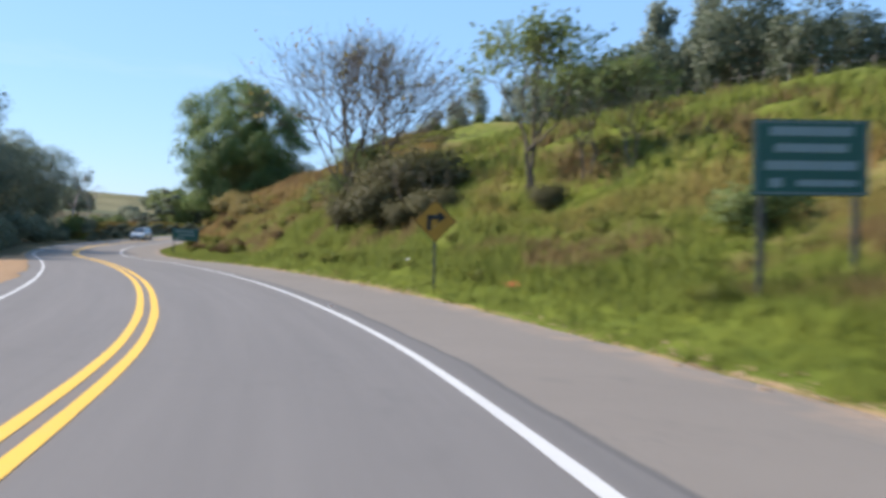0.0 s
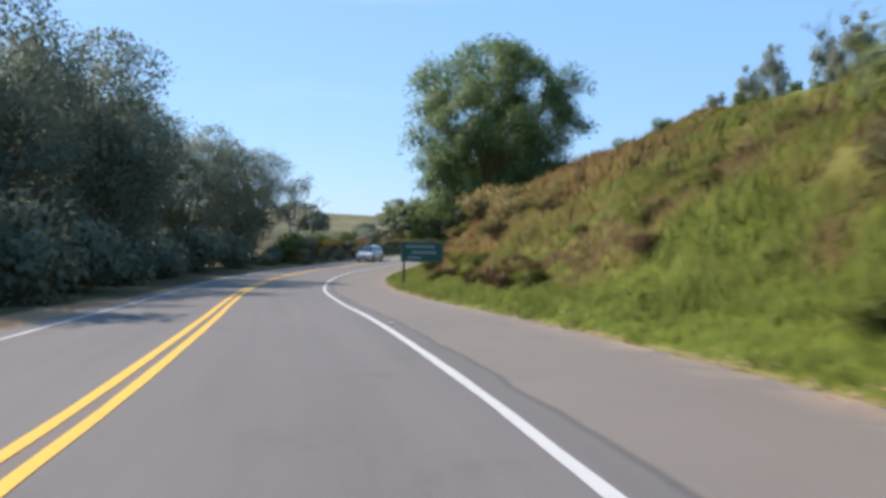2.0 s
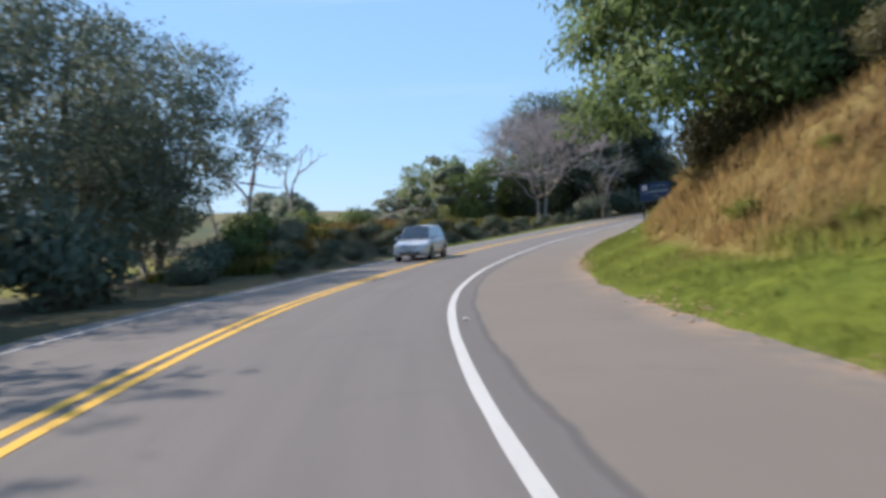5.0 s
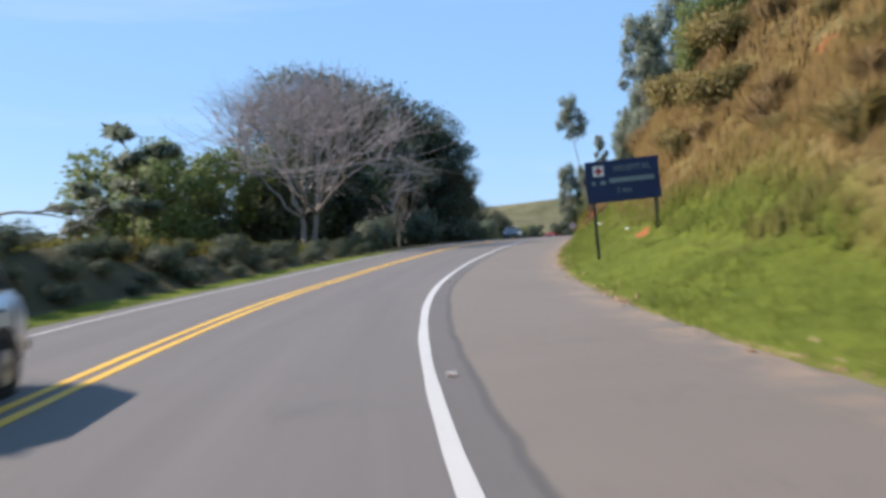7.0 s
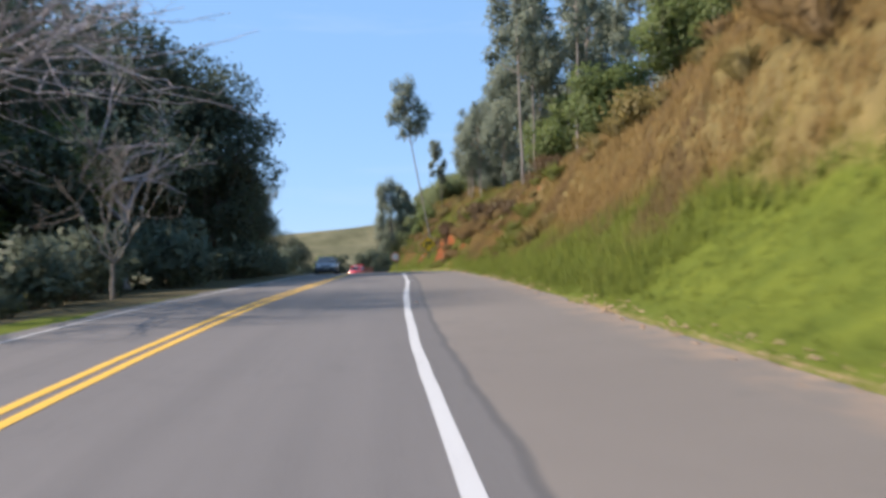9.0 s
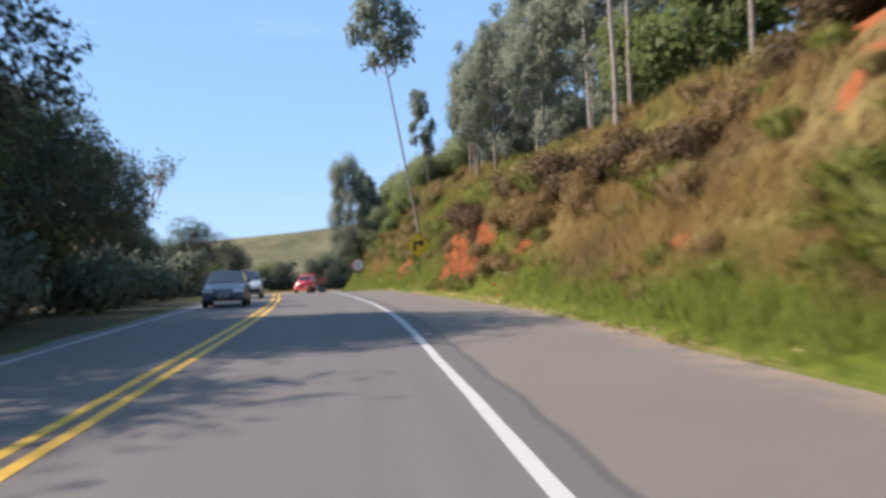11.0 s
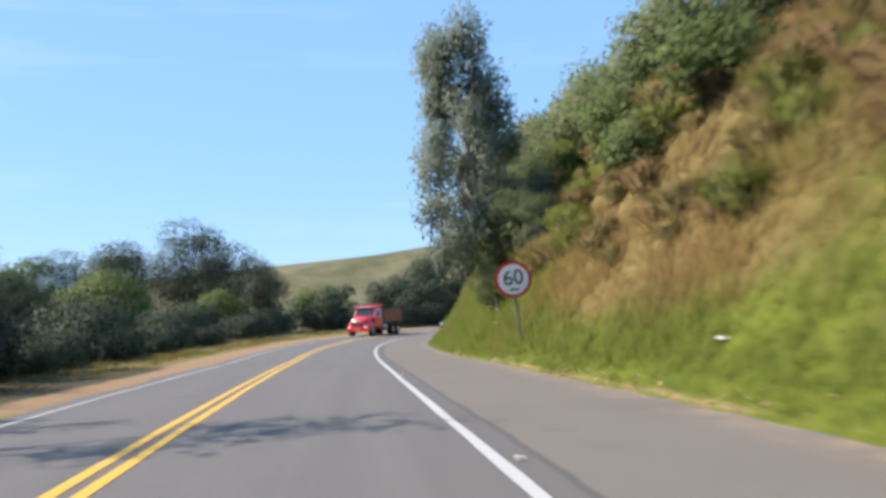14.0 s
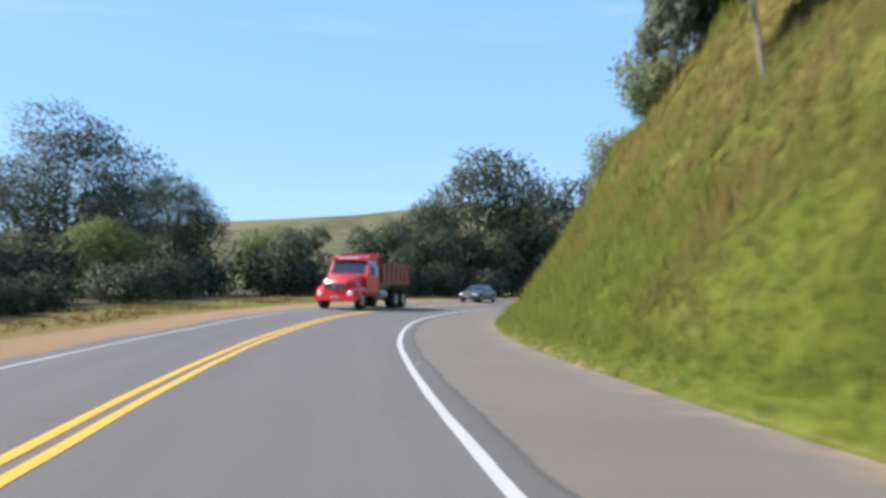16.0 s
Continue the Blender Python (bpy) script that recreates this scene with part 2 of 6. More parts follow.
LEAF_OLIVE = leaf_mat("olive_scrub_leaf", (0.165, 0.138, 0.05), (0.305, 0.242, 0.085), 0.42)
LEAF_GREEN = leaf_mat("weed_leaf", (0.11, 0.135, 0.028), (0.22, 0.245, 0.045), 0.4)
LEAF_ROOT = leaf_mat("dead_root_fringe", (0.07, 0.042, 0.022), (0.145, 0.09, 0.045), 0.3)
# shrub green with the distance haze mixed into its colour
LEAF_PALED = leaf_mat("haze_paled_leaf", (0.13, 0.165, 0.075), (0.27, 0.3, 0.14), 0.5)
LEAF_LIP = leaf_mat("dull_dead_fern", (0.085, 0.055, 0.028), (0.17, 0.115, 0.055), 0.3)
LEAF_DRY = leaf_mat("dry_scrub_leaf", (0.155, 0.105, 0.045), (0.3, 0.2, 0.08), 0.4)
BARK = bark_mat("grey_brown_bark", (0.07, 0.055, 0.04), (0.2, 0.165, 0.125))
BARK_PALE = bark_mat("pale_bark", (0.22, 0.185, 0.155), (0.42, 0.37, 0.32))
TWIG = bark_mat("twig_bark", (0.33, 0.28, 0.28), (0.5, 0.45, 0.45))
CULM = bark_mat("bamboo_culm", (0.14, 0.15, 0.05), (0.26, 0.25, 0.1))
POST_GREY = plain("galvanised_steel", (0.17, 0.18, 0.175), 0.5, 0.5)
POST_DARK = plain("dark_post_paint", (0.045, 0.05, 0.05), 0.6)
SIGN_YELLOW = plain("yellow_sign_sheet", (0.78, 0.46, 0.015), 0.45)
SIGN_GREEN = plain("green_sign_sheet", (0.018, 0.085, 0.07), 0.5)
SIGN_BLUE = plain("blue_sign_sheet", (0.018, 0.035, 0.1), 0.5)
SIGN_WHITE = plain("white_sign_sheet", (0.78, 0.78, 0.76), 0.5, vary=0.06)
SIGN_RED = plain("red_sign_sheet", (0.5, 0.03, 0.025), 0.5)
SIGN_BLACK = plain("black_sign_ink", (0.015, 0.015, 0.015), 0.5)
SIGN_BACK = plain("bare_aluminium", (0.4, 0.41, 0.42), 0.45, 0.8)
WOOD_POST = bark_mat("weathered_fence_wood", (0.1, 0.085, 0.07), (0.24, 0.2, 0.165))
WIRE = plain("fence_wire", (0.2, 0.19, 0.18), 0.5, 0.7)
SOIL_FACE = soil_face_mat()
SOIL = bark_mat("red_soil_clod", (0.34, 0.1, 0.035), (0.56, 0.21, 0.09))
PAPER = plain("litter_paper", (0.7, 0.7, 0.68), 0.8)
RUBBER = plain("tyre_rubber", (0.018, 0.018, 0.018), 0.85)
BLACK_TRIM = plain("black_trim", (0.02, 0.02, 0.022), 0.6)
CHROME = plain("bright_metal", (0.6, 0.6, 0.61), 0.25, 0.9)
GLASS = glass_mat("car_glass", (0.02, 0.026, 0.034))
LAMP_GLASS = glass_mat("headlight_glass", (0.55, 0.56, 0.58))
AMBER = glass_mat("amber_lens", (0.5, 0.16, 0.01))
PLATE = plain("plate_sheet", (0.5, 0.51, 0.52), 0.5)
MPV_PAINT = car_paint("silver_paint", (0.72, 0.74, 0.77), 0.35)
BLUE_PAINT = car_paint("blue_grey_paint", (0.09, 0.12, 0.17), 0.4)
WHITE_PAINT = car_paint("silver_white_paint", (0.6, 0.61, 0.62), 0.4)
GREY_PAINT = car_paint("grey_paint", (0.07, 0.072, 0.078), 0.3)
RED_PAINT = car_paint("red_truck_paint", (0.72, 0.012, 0.03), 0.0)
# the truck's red darkened, so the tipper's shade is in the paint
RED_SHADED = car_paint("shaded_red_paint", (0.24, 0.01, 0.016), 0.0, 0.55)

# ---- mesh tools ----


def mesh_object(name, verts, faces, material, parent=None, label="", smooth=False):
    """A mesh object from arrays; faces: an (n, 3) or (n, 4) array, or a list."""
    me = bpy.data.meshes.new(name)
    me.from_pydata(np.asarray(verts, float).tolist(), [], [tuple(int(i) for i in f) for f in faces])
    me.materials.append(material)
    if smooth:
        me.shade_smooth()
    ob = new(name, me)
    ob.parent = parent
    return tagged(ob, label)


def fast_mesh(name, verts, quads, material):
    """As mesh_object, for large arrays of quads or triangles alone."""
    verts, quads = np.asarray(verts, np.float32), np.asarray(quads, np.int32)
    me = bpy.data.meshes.new(name)
    n, k = quads.shape
    me.vertices.add(len(verts))
    me.vertices.foreach_set("co", verts.ravel())
    me.loops.add(n * k)
    me.loops.foreach_set("vertex_index", quads.ravel())
    me.polygons.add(n)
    me.polygons.foreach_set("loop_start", np.arange(0, n * k, k, dtype=np.int32))
    me.update(calc_edges=True)
    me.materials.append(material)
    return me


def add_attr(me, name, values):
    a = me.attributes.new(name, "FLOAT", "POINT")
    a.data.foreach_set("value", np.asarray(values, np.float32).ravel())


def part(name, bm, material, parent=None, label="", smooth=False):
    """Links a bmesh as one mesh object under a thing or under a part."""
    me = bpy.data.meshes.new(name)
    bm.to_mesh(me)
    bm.free()
    me.materials.append(material)
    if smooth:
        me.shade_smooth()
    ob = new(name, me)
    ob.parent = parent
    return tagged(ob, label)


def empty(name, m, label, category, group="", kind=""):
    ob = new(name)
    ob.matrix_basis = m
    return tagged(ob, label, category, group, kind)


def box_bm(size, at=(0, 0, 0), bevel=0.0, turn=None):
    bm = bmesh.new()
    m = Matrix.Translation(at) @ (turn or Matrix()) @ Matrix.Diagonal((*size, 1))
    bmesh.ops.create_cube(bm, size=1.0, matrix=m)
    if bevel:
        bmesh.ops.bevel(bm, geom=bm.edges[:], offset=bevel, segments=2, affect="EDGES")
    return bm


def tube_bm(a, b, r0, r1=None, sides=10, caps=True, bevel=0.0):
    """A round bar from a to b."""
    a, b = Vector(a), Vector(b)
    bm = bmesh.new()
    m = Matrix.Translation((a + b) / 2) @ (b - a).to_track_quat("Z", "Y").to_matrix().to_4x4()
    bmesh.ops.create_cone(bm, cap_ends=caps, segments=sides, radius1=r0, radius2=r0 if r1 is None else r1, depth=(b - a).length, matrix=m)
    if bevel:
        rims = [e for e in bm.edges if len(e.link_faces) == 2 and e.calc_face_angle(0) > 1.0]
        bmesh.ops.bevel(bm, geom=rims, offset=bevel, segments=2, affect="EDGES")
    return bm


def prism_bm(outline, depth, bevel=0.0):
    """A flat outline of (x, z) drawn out along y, from 0 to depth."""
    bm = bmesh.new()
    front = [bm.verts.new((x, 0, z)) for x, z in outline]
    face = bm.faces.new(front)
    out = bmesh.ops.extrude_face_region(bm, geom=[face])
    bmesh.ops.translate(bm, vec=(0, depth, 0), verts=[g for g in out["geom"] if isinstance(g, bmesh.types.BMVert)])
    bmesh.ops.recalc_face_normals(bm, faces=bm.faces)
    if bevel:
        bmesh.ops.bevel(bm, geom=bm.edges[:], offset=bevel, segments=2, affect="EDGES")
    return bm


def text_bm(body, size):
    """Built-in lettering as a thin mesh in the xz plane, facing -y, centred."""
    curve = bpy.data.curves.new("lettering", "FONT")
    curve.body, curve.size, curve.align_x, curve.align_y, curve.extrude = body, size, "CENTER", "CENTER", 0.002
    ob = bpy.data.objects.new("lettering", curve)
    scene.collection.objects.link(ob)
    me = ob.evaluated_get(bpy.context.evaluated_depsgraph_get()).to_mesh()
    bm = bmesh.new()
    bm.from_mesh(me)
    ob.evaluated_get(bpy.context.evaluated_depsgraph_get()).to_mesh_clear()
    bpy.data.objects.remove(ob)
    bpy.data.curves.remove(curve)
    bmesh.ops.transform(bm, matrix=pose(0, 0, 0, 90), verts=bm.verts)
    return bm


def smooth01(x, a, b):
    u = np.clip((np.asarray(x, float) - a) / (b - a), 0, 1)
    return u * u * (3 - 2 * u)


def value_noise(x, y, seed=0):
    """Smooth noise in -1..1 on arrays."""
    def corner(i, j):
        h = (i * 374761393 + j * 668265263 + seed * 2147483647) & 0xFFFFFFFF
        h = ((h ^ (h >> 13)) * 1274126177) & 0xFFFFFFFF
        return ((h ^ (h >> 16)) & 0xFFFF) / 32767.5 - 1
    xi, yi = np.floor(x).astype(np.int64), np.floor(y).astype(np.int64)
    u, v = x - xi, y - yi
    u, v = u * u * (3 - 2 * u), v * v * (3 - 2 * v)
    a, b = corner(xi, yi) * (1 - u) + corner(xi + 1, yi) * u, corner(xi, yi + 1) * (1 - u) + corner(xi + 1, yi + 1) * u
    return a * (1 - v) + b * v


# ---- the road's line ----
ROAD = [
    (5.31, -0.57, 0.14), (1.97, 11.98, -0.11), (-2.71, 24.10, -0.25), (-8.26, 35.86, -0.44),
    (-14.29, 47.37, -0.69), (-20.54, 58.77, -1.03), (-26.58, 70.28, -1.28), (-31.81, 82.17, -1.33),
    (-35.96, 94.48, -1.29), (-38.86, 107.15, -1.20), (-40.47, 120.04, -0.92), (-40.95, 133.03, -0.49),
    (-40.29, 146.01, 0.01), (-38.70, 158.91, 0.68), (-36.68, 171.74, 1.32), (-34.41, 184.54, 1.84),
    (-32.28, 197.37, 2.29), (-30.27, 210.21, 2.71), (-28.68, 223.11, 3.01), (-27.42, 236.05, 3.28),
    (-26.38, 249.00, 3.50), (-25.37, 261.96, 3.50), (-24.29, 274.92, 3.44), (-23.09, 287.86, 3.36),
    (-21.61, 300.77, 3.41), (-19.53, 313.60, 3.47), (-16.38, 326.21, 3.64), (-11.54, 338.26, 3.81),
    (-5.22, 349.61, 3.93), (2.42, 360.12, 4.04), (11.11, 369.78, 4.15), (20.71, 378.54, 4.25),
    (30.98, 386.50, 4.29), (41.78, 393.75, 4.34),
]
TILT = [0.018, 0.0165, 0.009, 0.016, 0.026, 0.018, 0.007, 0.0055, -0.015, -0.05, -0.05, -0.03]  # rise to the right, every 40 m

STATIONS = [(-150, -150), (0, 0), (49.9, 49.8), (104.4, 104.0), (141.8, 141.4), (179.0, 178.0), (217.1, 214.6), (236.3, 233.0), (256.0, 251.9), (275.7, 271.0), (296.0, 290.6), (1996.0, 1990.6)]  # true length, chainage


def road_line():
    """The double yellow line every half metre: length, place, heading."""
    k = np.array(ROAD)
    first, last = 2 * k[0] - k[1], 2 * k[-1] - k[-2]
    k = np.vstack([first, k, last])
    out = []
    for i in range(1, len(k) - 2):
        p0, p1, p2, p3 = k[i - 1], k[i], k[i + 1], k[i + 2]
        for f in np.linspace(0, 1, 40, endpoint=False):
            out.append(p1 + 0.5 * f * (p2 - p0 + f * (2 * p0 - 5 * p1 + 4 * p2 - p3 + f * (3 * (p1 - p2) + p3 - p0))))
    line = np.array(out)
    back = (line[0] - line[12]) / np.linalg.norm(line[0] - line[12])
    ahead = (line[-1] - line[-12]) / np.linalg.norm(line[-1] - line[-12])
    turn = radians(-2.2)
    pre, p = [], line[0].copy()
    for i in range(30):
        back = np.array([back[0] * math.cos(turn) - back[1] * math.sin(turn), back[0] * math.sin(turn) + back[1] * math.cos(turn), 0])
        p = p + back * 5.0
        pre.append(p.copy())
    post = [line[-1] + ahead * np.array([1, 1, 0]) * 20.0 * i for i in range(1, 70)]
    line = np.vstack([pre[::-1], line, post])
    run = np.r_[0, np.cumsum(np.linalg.norm(np.diff(line[:, :2], axis=0), axis=1))]
    run -= run[30]
    run = np.interp(run, [a for a, _ in STATIONS], [b for _, b in STATIONS])
    s = np.arange(run[0], run[-1], 0.5)
    xyz = np.stack([np.interp(s, run, line[:, i]) for i in range(3)], 1)
    head = np.gradient(xyz[:, :2], axis=0)
    head /= np.linalg.norm(head, axis=1)[:, None]
    return s, xyz, head


LINE_S, LINE_P, LINE_H = road_line()
ROAD_END = 415.0


def spread(s, d):
    """Plan place of points at the length s and d metres to the right of the yellow line."""
    s, d = np.broadcast_arrays(np.asarray(s, float), np.asarray(d, float))
    x, y = np.interp(s, LINE_S, LINE_P[:, 0]), np.interp(s, LINE_S, LINE_P[:, 1])
    hx, hy = np.interp(s, LINE_S, LINE_H[:, 0]), np.interp(s, LINE_S, LINE_H[:, 1])
    w = smooth01(np.abs(d), 35, 110)
    nx, ny = hy * (1 - w) + 1.0 * w, -hx * (1 - w)
    n = np.hypot(nx, ny)
    return x + nx / n * d, y + ny / n * d


def road_z(s, d):
    return np.interp(s, LINE_S, LINE_P[:, 2]) + np.interp(s, np.arange(len(TILT)) * 40.0, TILT) * np.clip(d, -9, 9)


# ---- the lie of the land ----
RIGHT_D = [7.0, 8.0, 9.5, 12.0, 15.0, 20.0, 28.0, 42.0, 70.0]
RIGHT_H = {
    -30: [0.0, 0.25, 0.6, 1.3, 2.6, 5.2, 9.5, 15.0, 22.0],
    8: [0.0, 0.3, 0.8, 1.7, 3.2, 5.6, 9.0, 13.0, 18.0],
    21: [0.0, 0.35, 0.85, 1.9, 3.3, 5.6, 8.9, 12.5, 17.0],
    30: [0.0, 0.45, 1.2, 2.8, 4.3, 6.5, 9.3, 12.4, 16.5],
    45: [0.0, 0.35, 1.1, 3.0, 4.9, 7.2, 9.7, 12.3, 16.0],
    85: [0.0, 0.3, 0.75, 2.5, 4.6, 7.1, 9.3, 11.4, 15.0],
    125: [0.0, 0.25, 0.7, 3.0, 5.5, 8.5, 10.6, 12.4, 15.0],
    150: [0.0, 0.3, 0.9, 3.2, 6.2, 10.3, 14.0, 17.0, 20.0],
    172: [0.0, 0.3, 1.6, 5.6, 9.4, 13.8, 17.5, 20.0, 22.0],
    212: [0.0, 0.4, 1.6, 4.8, 7.0, 9.4, 12.0, 15.0, 18.0],
    231: [0.0, 1.4, 3.4, 5.4, 6.8, 8.4, 10.2, 12.5, 15.0],
    248: [0.0, 0.7, 2.8, 5.4, 6.9, 8.6, 10.5, 13.0, 15.5],
    266: [0.0, 0.7, 2.9, 6.2, 8.4, 10.6, 12.5, 14.5, 17.0],
    285: [0.0, 0.7, 3.2, 7.0, 9.8, 12.4, 14.5, 16.5, 18.0],
    322: [0.0, 0.6, 2.8, 6.8, 11.0, 15.5, 17.0, 16.0, 14.0],
    375: [0.0, 0.3, 1.2, 2.6, 4.0, 5.5, 6.5, 7.0, 6.0],
}


def land_z(s, d):
    """Height of the ground at (s, d)."""
    s, d = np.broadcast_arrays(np.asarray(s, float), np.asarray(d, float))
    z = road_z(s, d)
    ks = np.array(sorted(RIGHT_H))
    table = np.array([RIGHT_H[k] for k in ks])
    i = np.clip(np.searchsorted(ks, s) - 1, 0, len(ks) - 2)
    u = smooth01((s - ks[i]) / (ks[i + 1] - ks[i]), 0, 1)
    # heights across, smoothed between the stations
    dd = np.clip(d, 7.0, 70.0)
    j = np.clip(np.searchsorted(RIGHT_D, dd) - 1, 0, len(RIGHT_D) - 2)
    rd = np.array(RIGHT_D)
    v = (dd - rd[j]) / (rd[j + 1] - rd[j])
    row0 = table[i, j] * (1 - v) + table[i, j + 1] * v
    row1 = table[i + 1, j] * (1 - v) + table[i + 1, j + 1] * v
    rise = row0 * (1 - u) + row1 * u
    rough = smooth01(d, 7.6, 11.0)
    rise = rise + smooth01(d, 9.0, 12.0) * (1 - smooth01(d, 24, 34)) * (0.3 * value_noise(s / 3.4, d / 2.3, 13) + 0.16 * value_noise(s / 1.5, d / 1.1, 14))
    rise = rise + rough * (1 + 0.35 * smooth01(s, 200, 212)) * (0.45 * value_noise(s / 7.0, d / 4.0, 1) + 0.25 * value_noise(s / 2.3, d / 1.7, 2) + 0.1 * value_noise(s / 0.9, d / 0.8, 3))
    # the cut bank is steep and broken where the red soil shows
    cut = smooth01(s, 225, 228) * (1 - smooth01(s, 236, 239)) * smooth01(d, 7.3, 8.0) * (1 - smooth01(d, 8.6, 10.5))
    rise = rise + cut * (0.8 + 0.6 * value_noise(s / 1.3, d / 0.9, 5) + 0.35 * value_noise(s / 0.6, d / 0.5, 7) + 0.2 * value_noise(s / 0.33, d / 0.3, 17))
    right = d > 7.0
    # left side: a low bank past the dead trees, else about level
    low = -smooth01(-d, 9, 30) * 2.0 * (1 - smooth01(s, 230, 270))
    bank = (1.4 - 0.95 * smooth01(s, 146, 172)) * smooth01(-d, 4.7, 6.3 + 0.4 * value_noise(s / 3.1, s * 0, 51)) * (1 - 0.8 * smooth01(-d, 12, 20)) * smooth01(s, 124, 136) * (1 - smooth01(s, 170, 182)) * (1 + 0.2 * value_noise(s / 2.7, d / 2.0, 52))
    left_rise = low + bank + 0.12 * smooth01(-d, 5.5, 8) * value_noise(s / 3.0, d / 3.0, 4)
    z = np.where(right, z + rise, np.where(d < -3.4, z + left_rise, z))
    # far ridges
    x, y = spread(s, d)
    ridge = 34.0 * np.exp(-(((y - 720 - 0.25 * x) / 120.0) ** 2)) * smooth01(x, -110, 60)
    ridge = ridge + 26.0 * np.exp(-(((y - 950) / 150.0) ** 2)) * smooth01(x, -20, 160)
    ridge = ridge + 9.0 * smooth01(-x, 130, 280) + 6.0 * smooth01(y, 420, 520)
    ridge = ridge * (1 + 0.12 * value_noise(x / 60.0, y / 60.0, 6) + 0.05 * value_noise(x / 17.0, y / 17.0, 8))
    return z + ridge * smooth01(np.abs(d) + np.maximum(s - 400, 0), 60, 200)


def land_point(s, d):
    x, y = spread(s, d)
    return Vector((float(x), float(y), float(land_z(s, d))))


def heading(s):
    """Degrees by which the road's direction is turned from +y to the left."""
    hx, hy = np.interp(s, LINE_S, LINE_H[:, 0]), np.interp(s, LINE_S, LINE_H[:, 1])
    return math.degrees(math.atan2(-hx, hy))


RED_CUT = [(232.3, 1.6, 2.9, 1.15), (234.7, 2.2, 1.6, 0.9), (229.2, 1.7, 1.8, 1.2), (234.4, 0.75, 1.9, 0.55), (224.6, 1.75, 0.9, 0.3), (254.3, 1.45, 2.9, 0.75), (252.6, 0.9, 1.2, 0.4)]  # length, height over the road, half sizes


def red_cut(s, d, h):
    """Over 0 where the cut bank is bare red earth, ragged at its edges."""
    m = np.full(np.broadcast(s, d).shape, -3.0)
    for c, z, a, b in RED_CUT:
        m = np.maximum(m, 1.0 - np.hypot((s - c) / a, (h - z) / b) ** 2)
    return m + 0.6 * value_noise(s / 1.3, h / 0.7, 61) + 0.5 * value_noise(s / 0.5, h / 0.35, 62) + 0.2 * value_noise(s / 0.17, h / 0.15, 63) + 0.08 * value_noise(s / 0.08, h / 0.07, 64)


def soil_mask(s, d):
    spots = [(213.8, 9.2, 0.45, 0.4), (215.2, 9.9, 0.5, 0.45), (216.6, 10.6, 0.7, 0.55), (218.2, 11.2, 0.7, 0.5), (210.2, 11.1, 0.5, 0.35), (152, 15.3, 1.5, 0.6), (211.6, 12.1, 1.3, 0.35), (151.5, 9.4, 0.9, 0.25), (21.0, 8.6, 0.8, 0.2)]
    out = np.zeros(np.broadcast(s, d).shape)
    for s0, d0, ls, ld in spots:
        out = np.maximum(out, np.exp(-(((s - s0) / ls) ** 2) - ((d - d0) / ld) ** 2))
    out = out + 0.22 * (value_noise(s / 0.7, d / 0.45, 41) + 0.7 * value_noise(s / 0.33, d / 0.25, 42)) * (out > 0.05)
    h = land_z(s, d) - road_z(s, d)
    cut = np.where((d > 7.2) & (d < 10.2), smooth01(red_cut(s, d, h), -0.25, 0.35), 0.0)
    return np.clip(np.maximum(out * 1.2, cut), 0, 1)


def dry_mask(s, d):
    """How much of the grass is dry straw."""
    lo = smooth01(d, 9.6, 12.0)
    early = np.maximum(lo, smooth01(d, 8.7, 10.3) * smooth01(s, 48, 60)) * (0.24 + 0.08 * smooth01(s, 48, 62) + 0.3 * smooth01(s, 64, 90)) * (1 - smooth01(s, 128, 150))
    late = smooth01(s, 148, 163)
    cut = smooth01(d, 9.6 - 0.3 * late, 12.0 - 1.5 * late) * (0.62 + 0.12 * late) * smooth01(s, 112, 135) * (1 - smooth01(s, 195, 215))
    later = smooth01(d, 7.9, 9.0) * (0.48 + 0.16 * (1 - smooth01(s, 218, 228))) * smooth01(s, 192, 212) * (1 - 0.5 * smooth01(s, 232, 242) * (1 - smooth01(s, 256, 266)))
    return np.clip(0.12 + early + cut + later - 0.35 * smooth01(d, 20, 27) * (1 - smooth01(s, 170, 184)) + 0.18 * value_noise(s / 9.0, d / 5.0, 11) + 0.3 * smooth01(s, 410, 440) + 0.5 * smooth01(-d, 4, 6) * smooth01(s, 245, 270) + 0.45 * smooth01(-d, 5, 7) * smooth01(s, 118, 130) * (1 - smooth01(s, 180, 195)) + 0.04 * smooth01(s, 240, 258) * smooth01(d, 8.2, 9.2) + 0.12 * smooth01(s, 262, 285) * (1 - smooth01(s, 280, 288)) - 0.4 * smooth01(s, 276, 288) * smooth01(d, 8.0, 9.0) * (1 - 0.6 * smooth01(s, 297, 304) * smooth01(d, 9.0, 9.8)), 0, 1)


def sand_mask(s, d):
    strip = np.exp(-(((d - 7.1) / 0.17) ** 2)) * (0.5 + 0.12 * value_noise(s / 4.0, d * 0, 19))
    left = smooth01(-d, 3.2, 3.6) * (1 - smooth01(-d, 5.2, 6.4)) * (1 - 0.75 * smooth01(s, 75, 95) * (1 - smooth01(s, 255, 275)))
    late = smooth01(-d, 3.5, 3.9) * (1 - smooth01(-d, 5.0, 6.6)) * smooth01(s, 275, 295)
    return np.clip(np.maximum(np.maximum(strip, left * 0.75), late * 0.9), 0, 1)


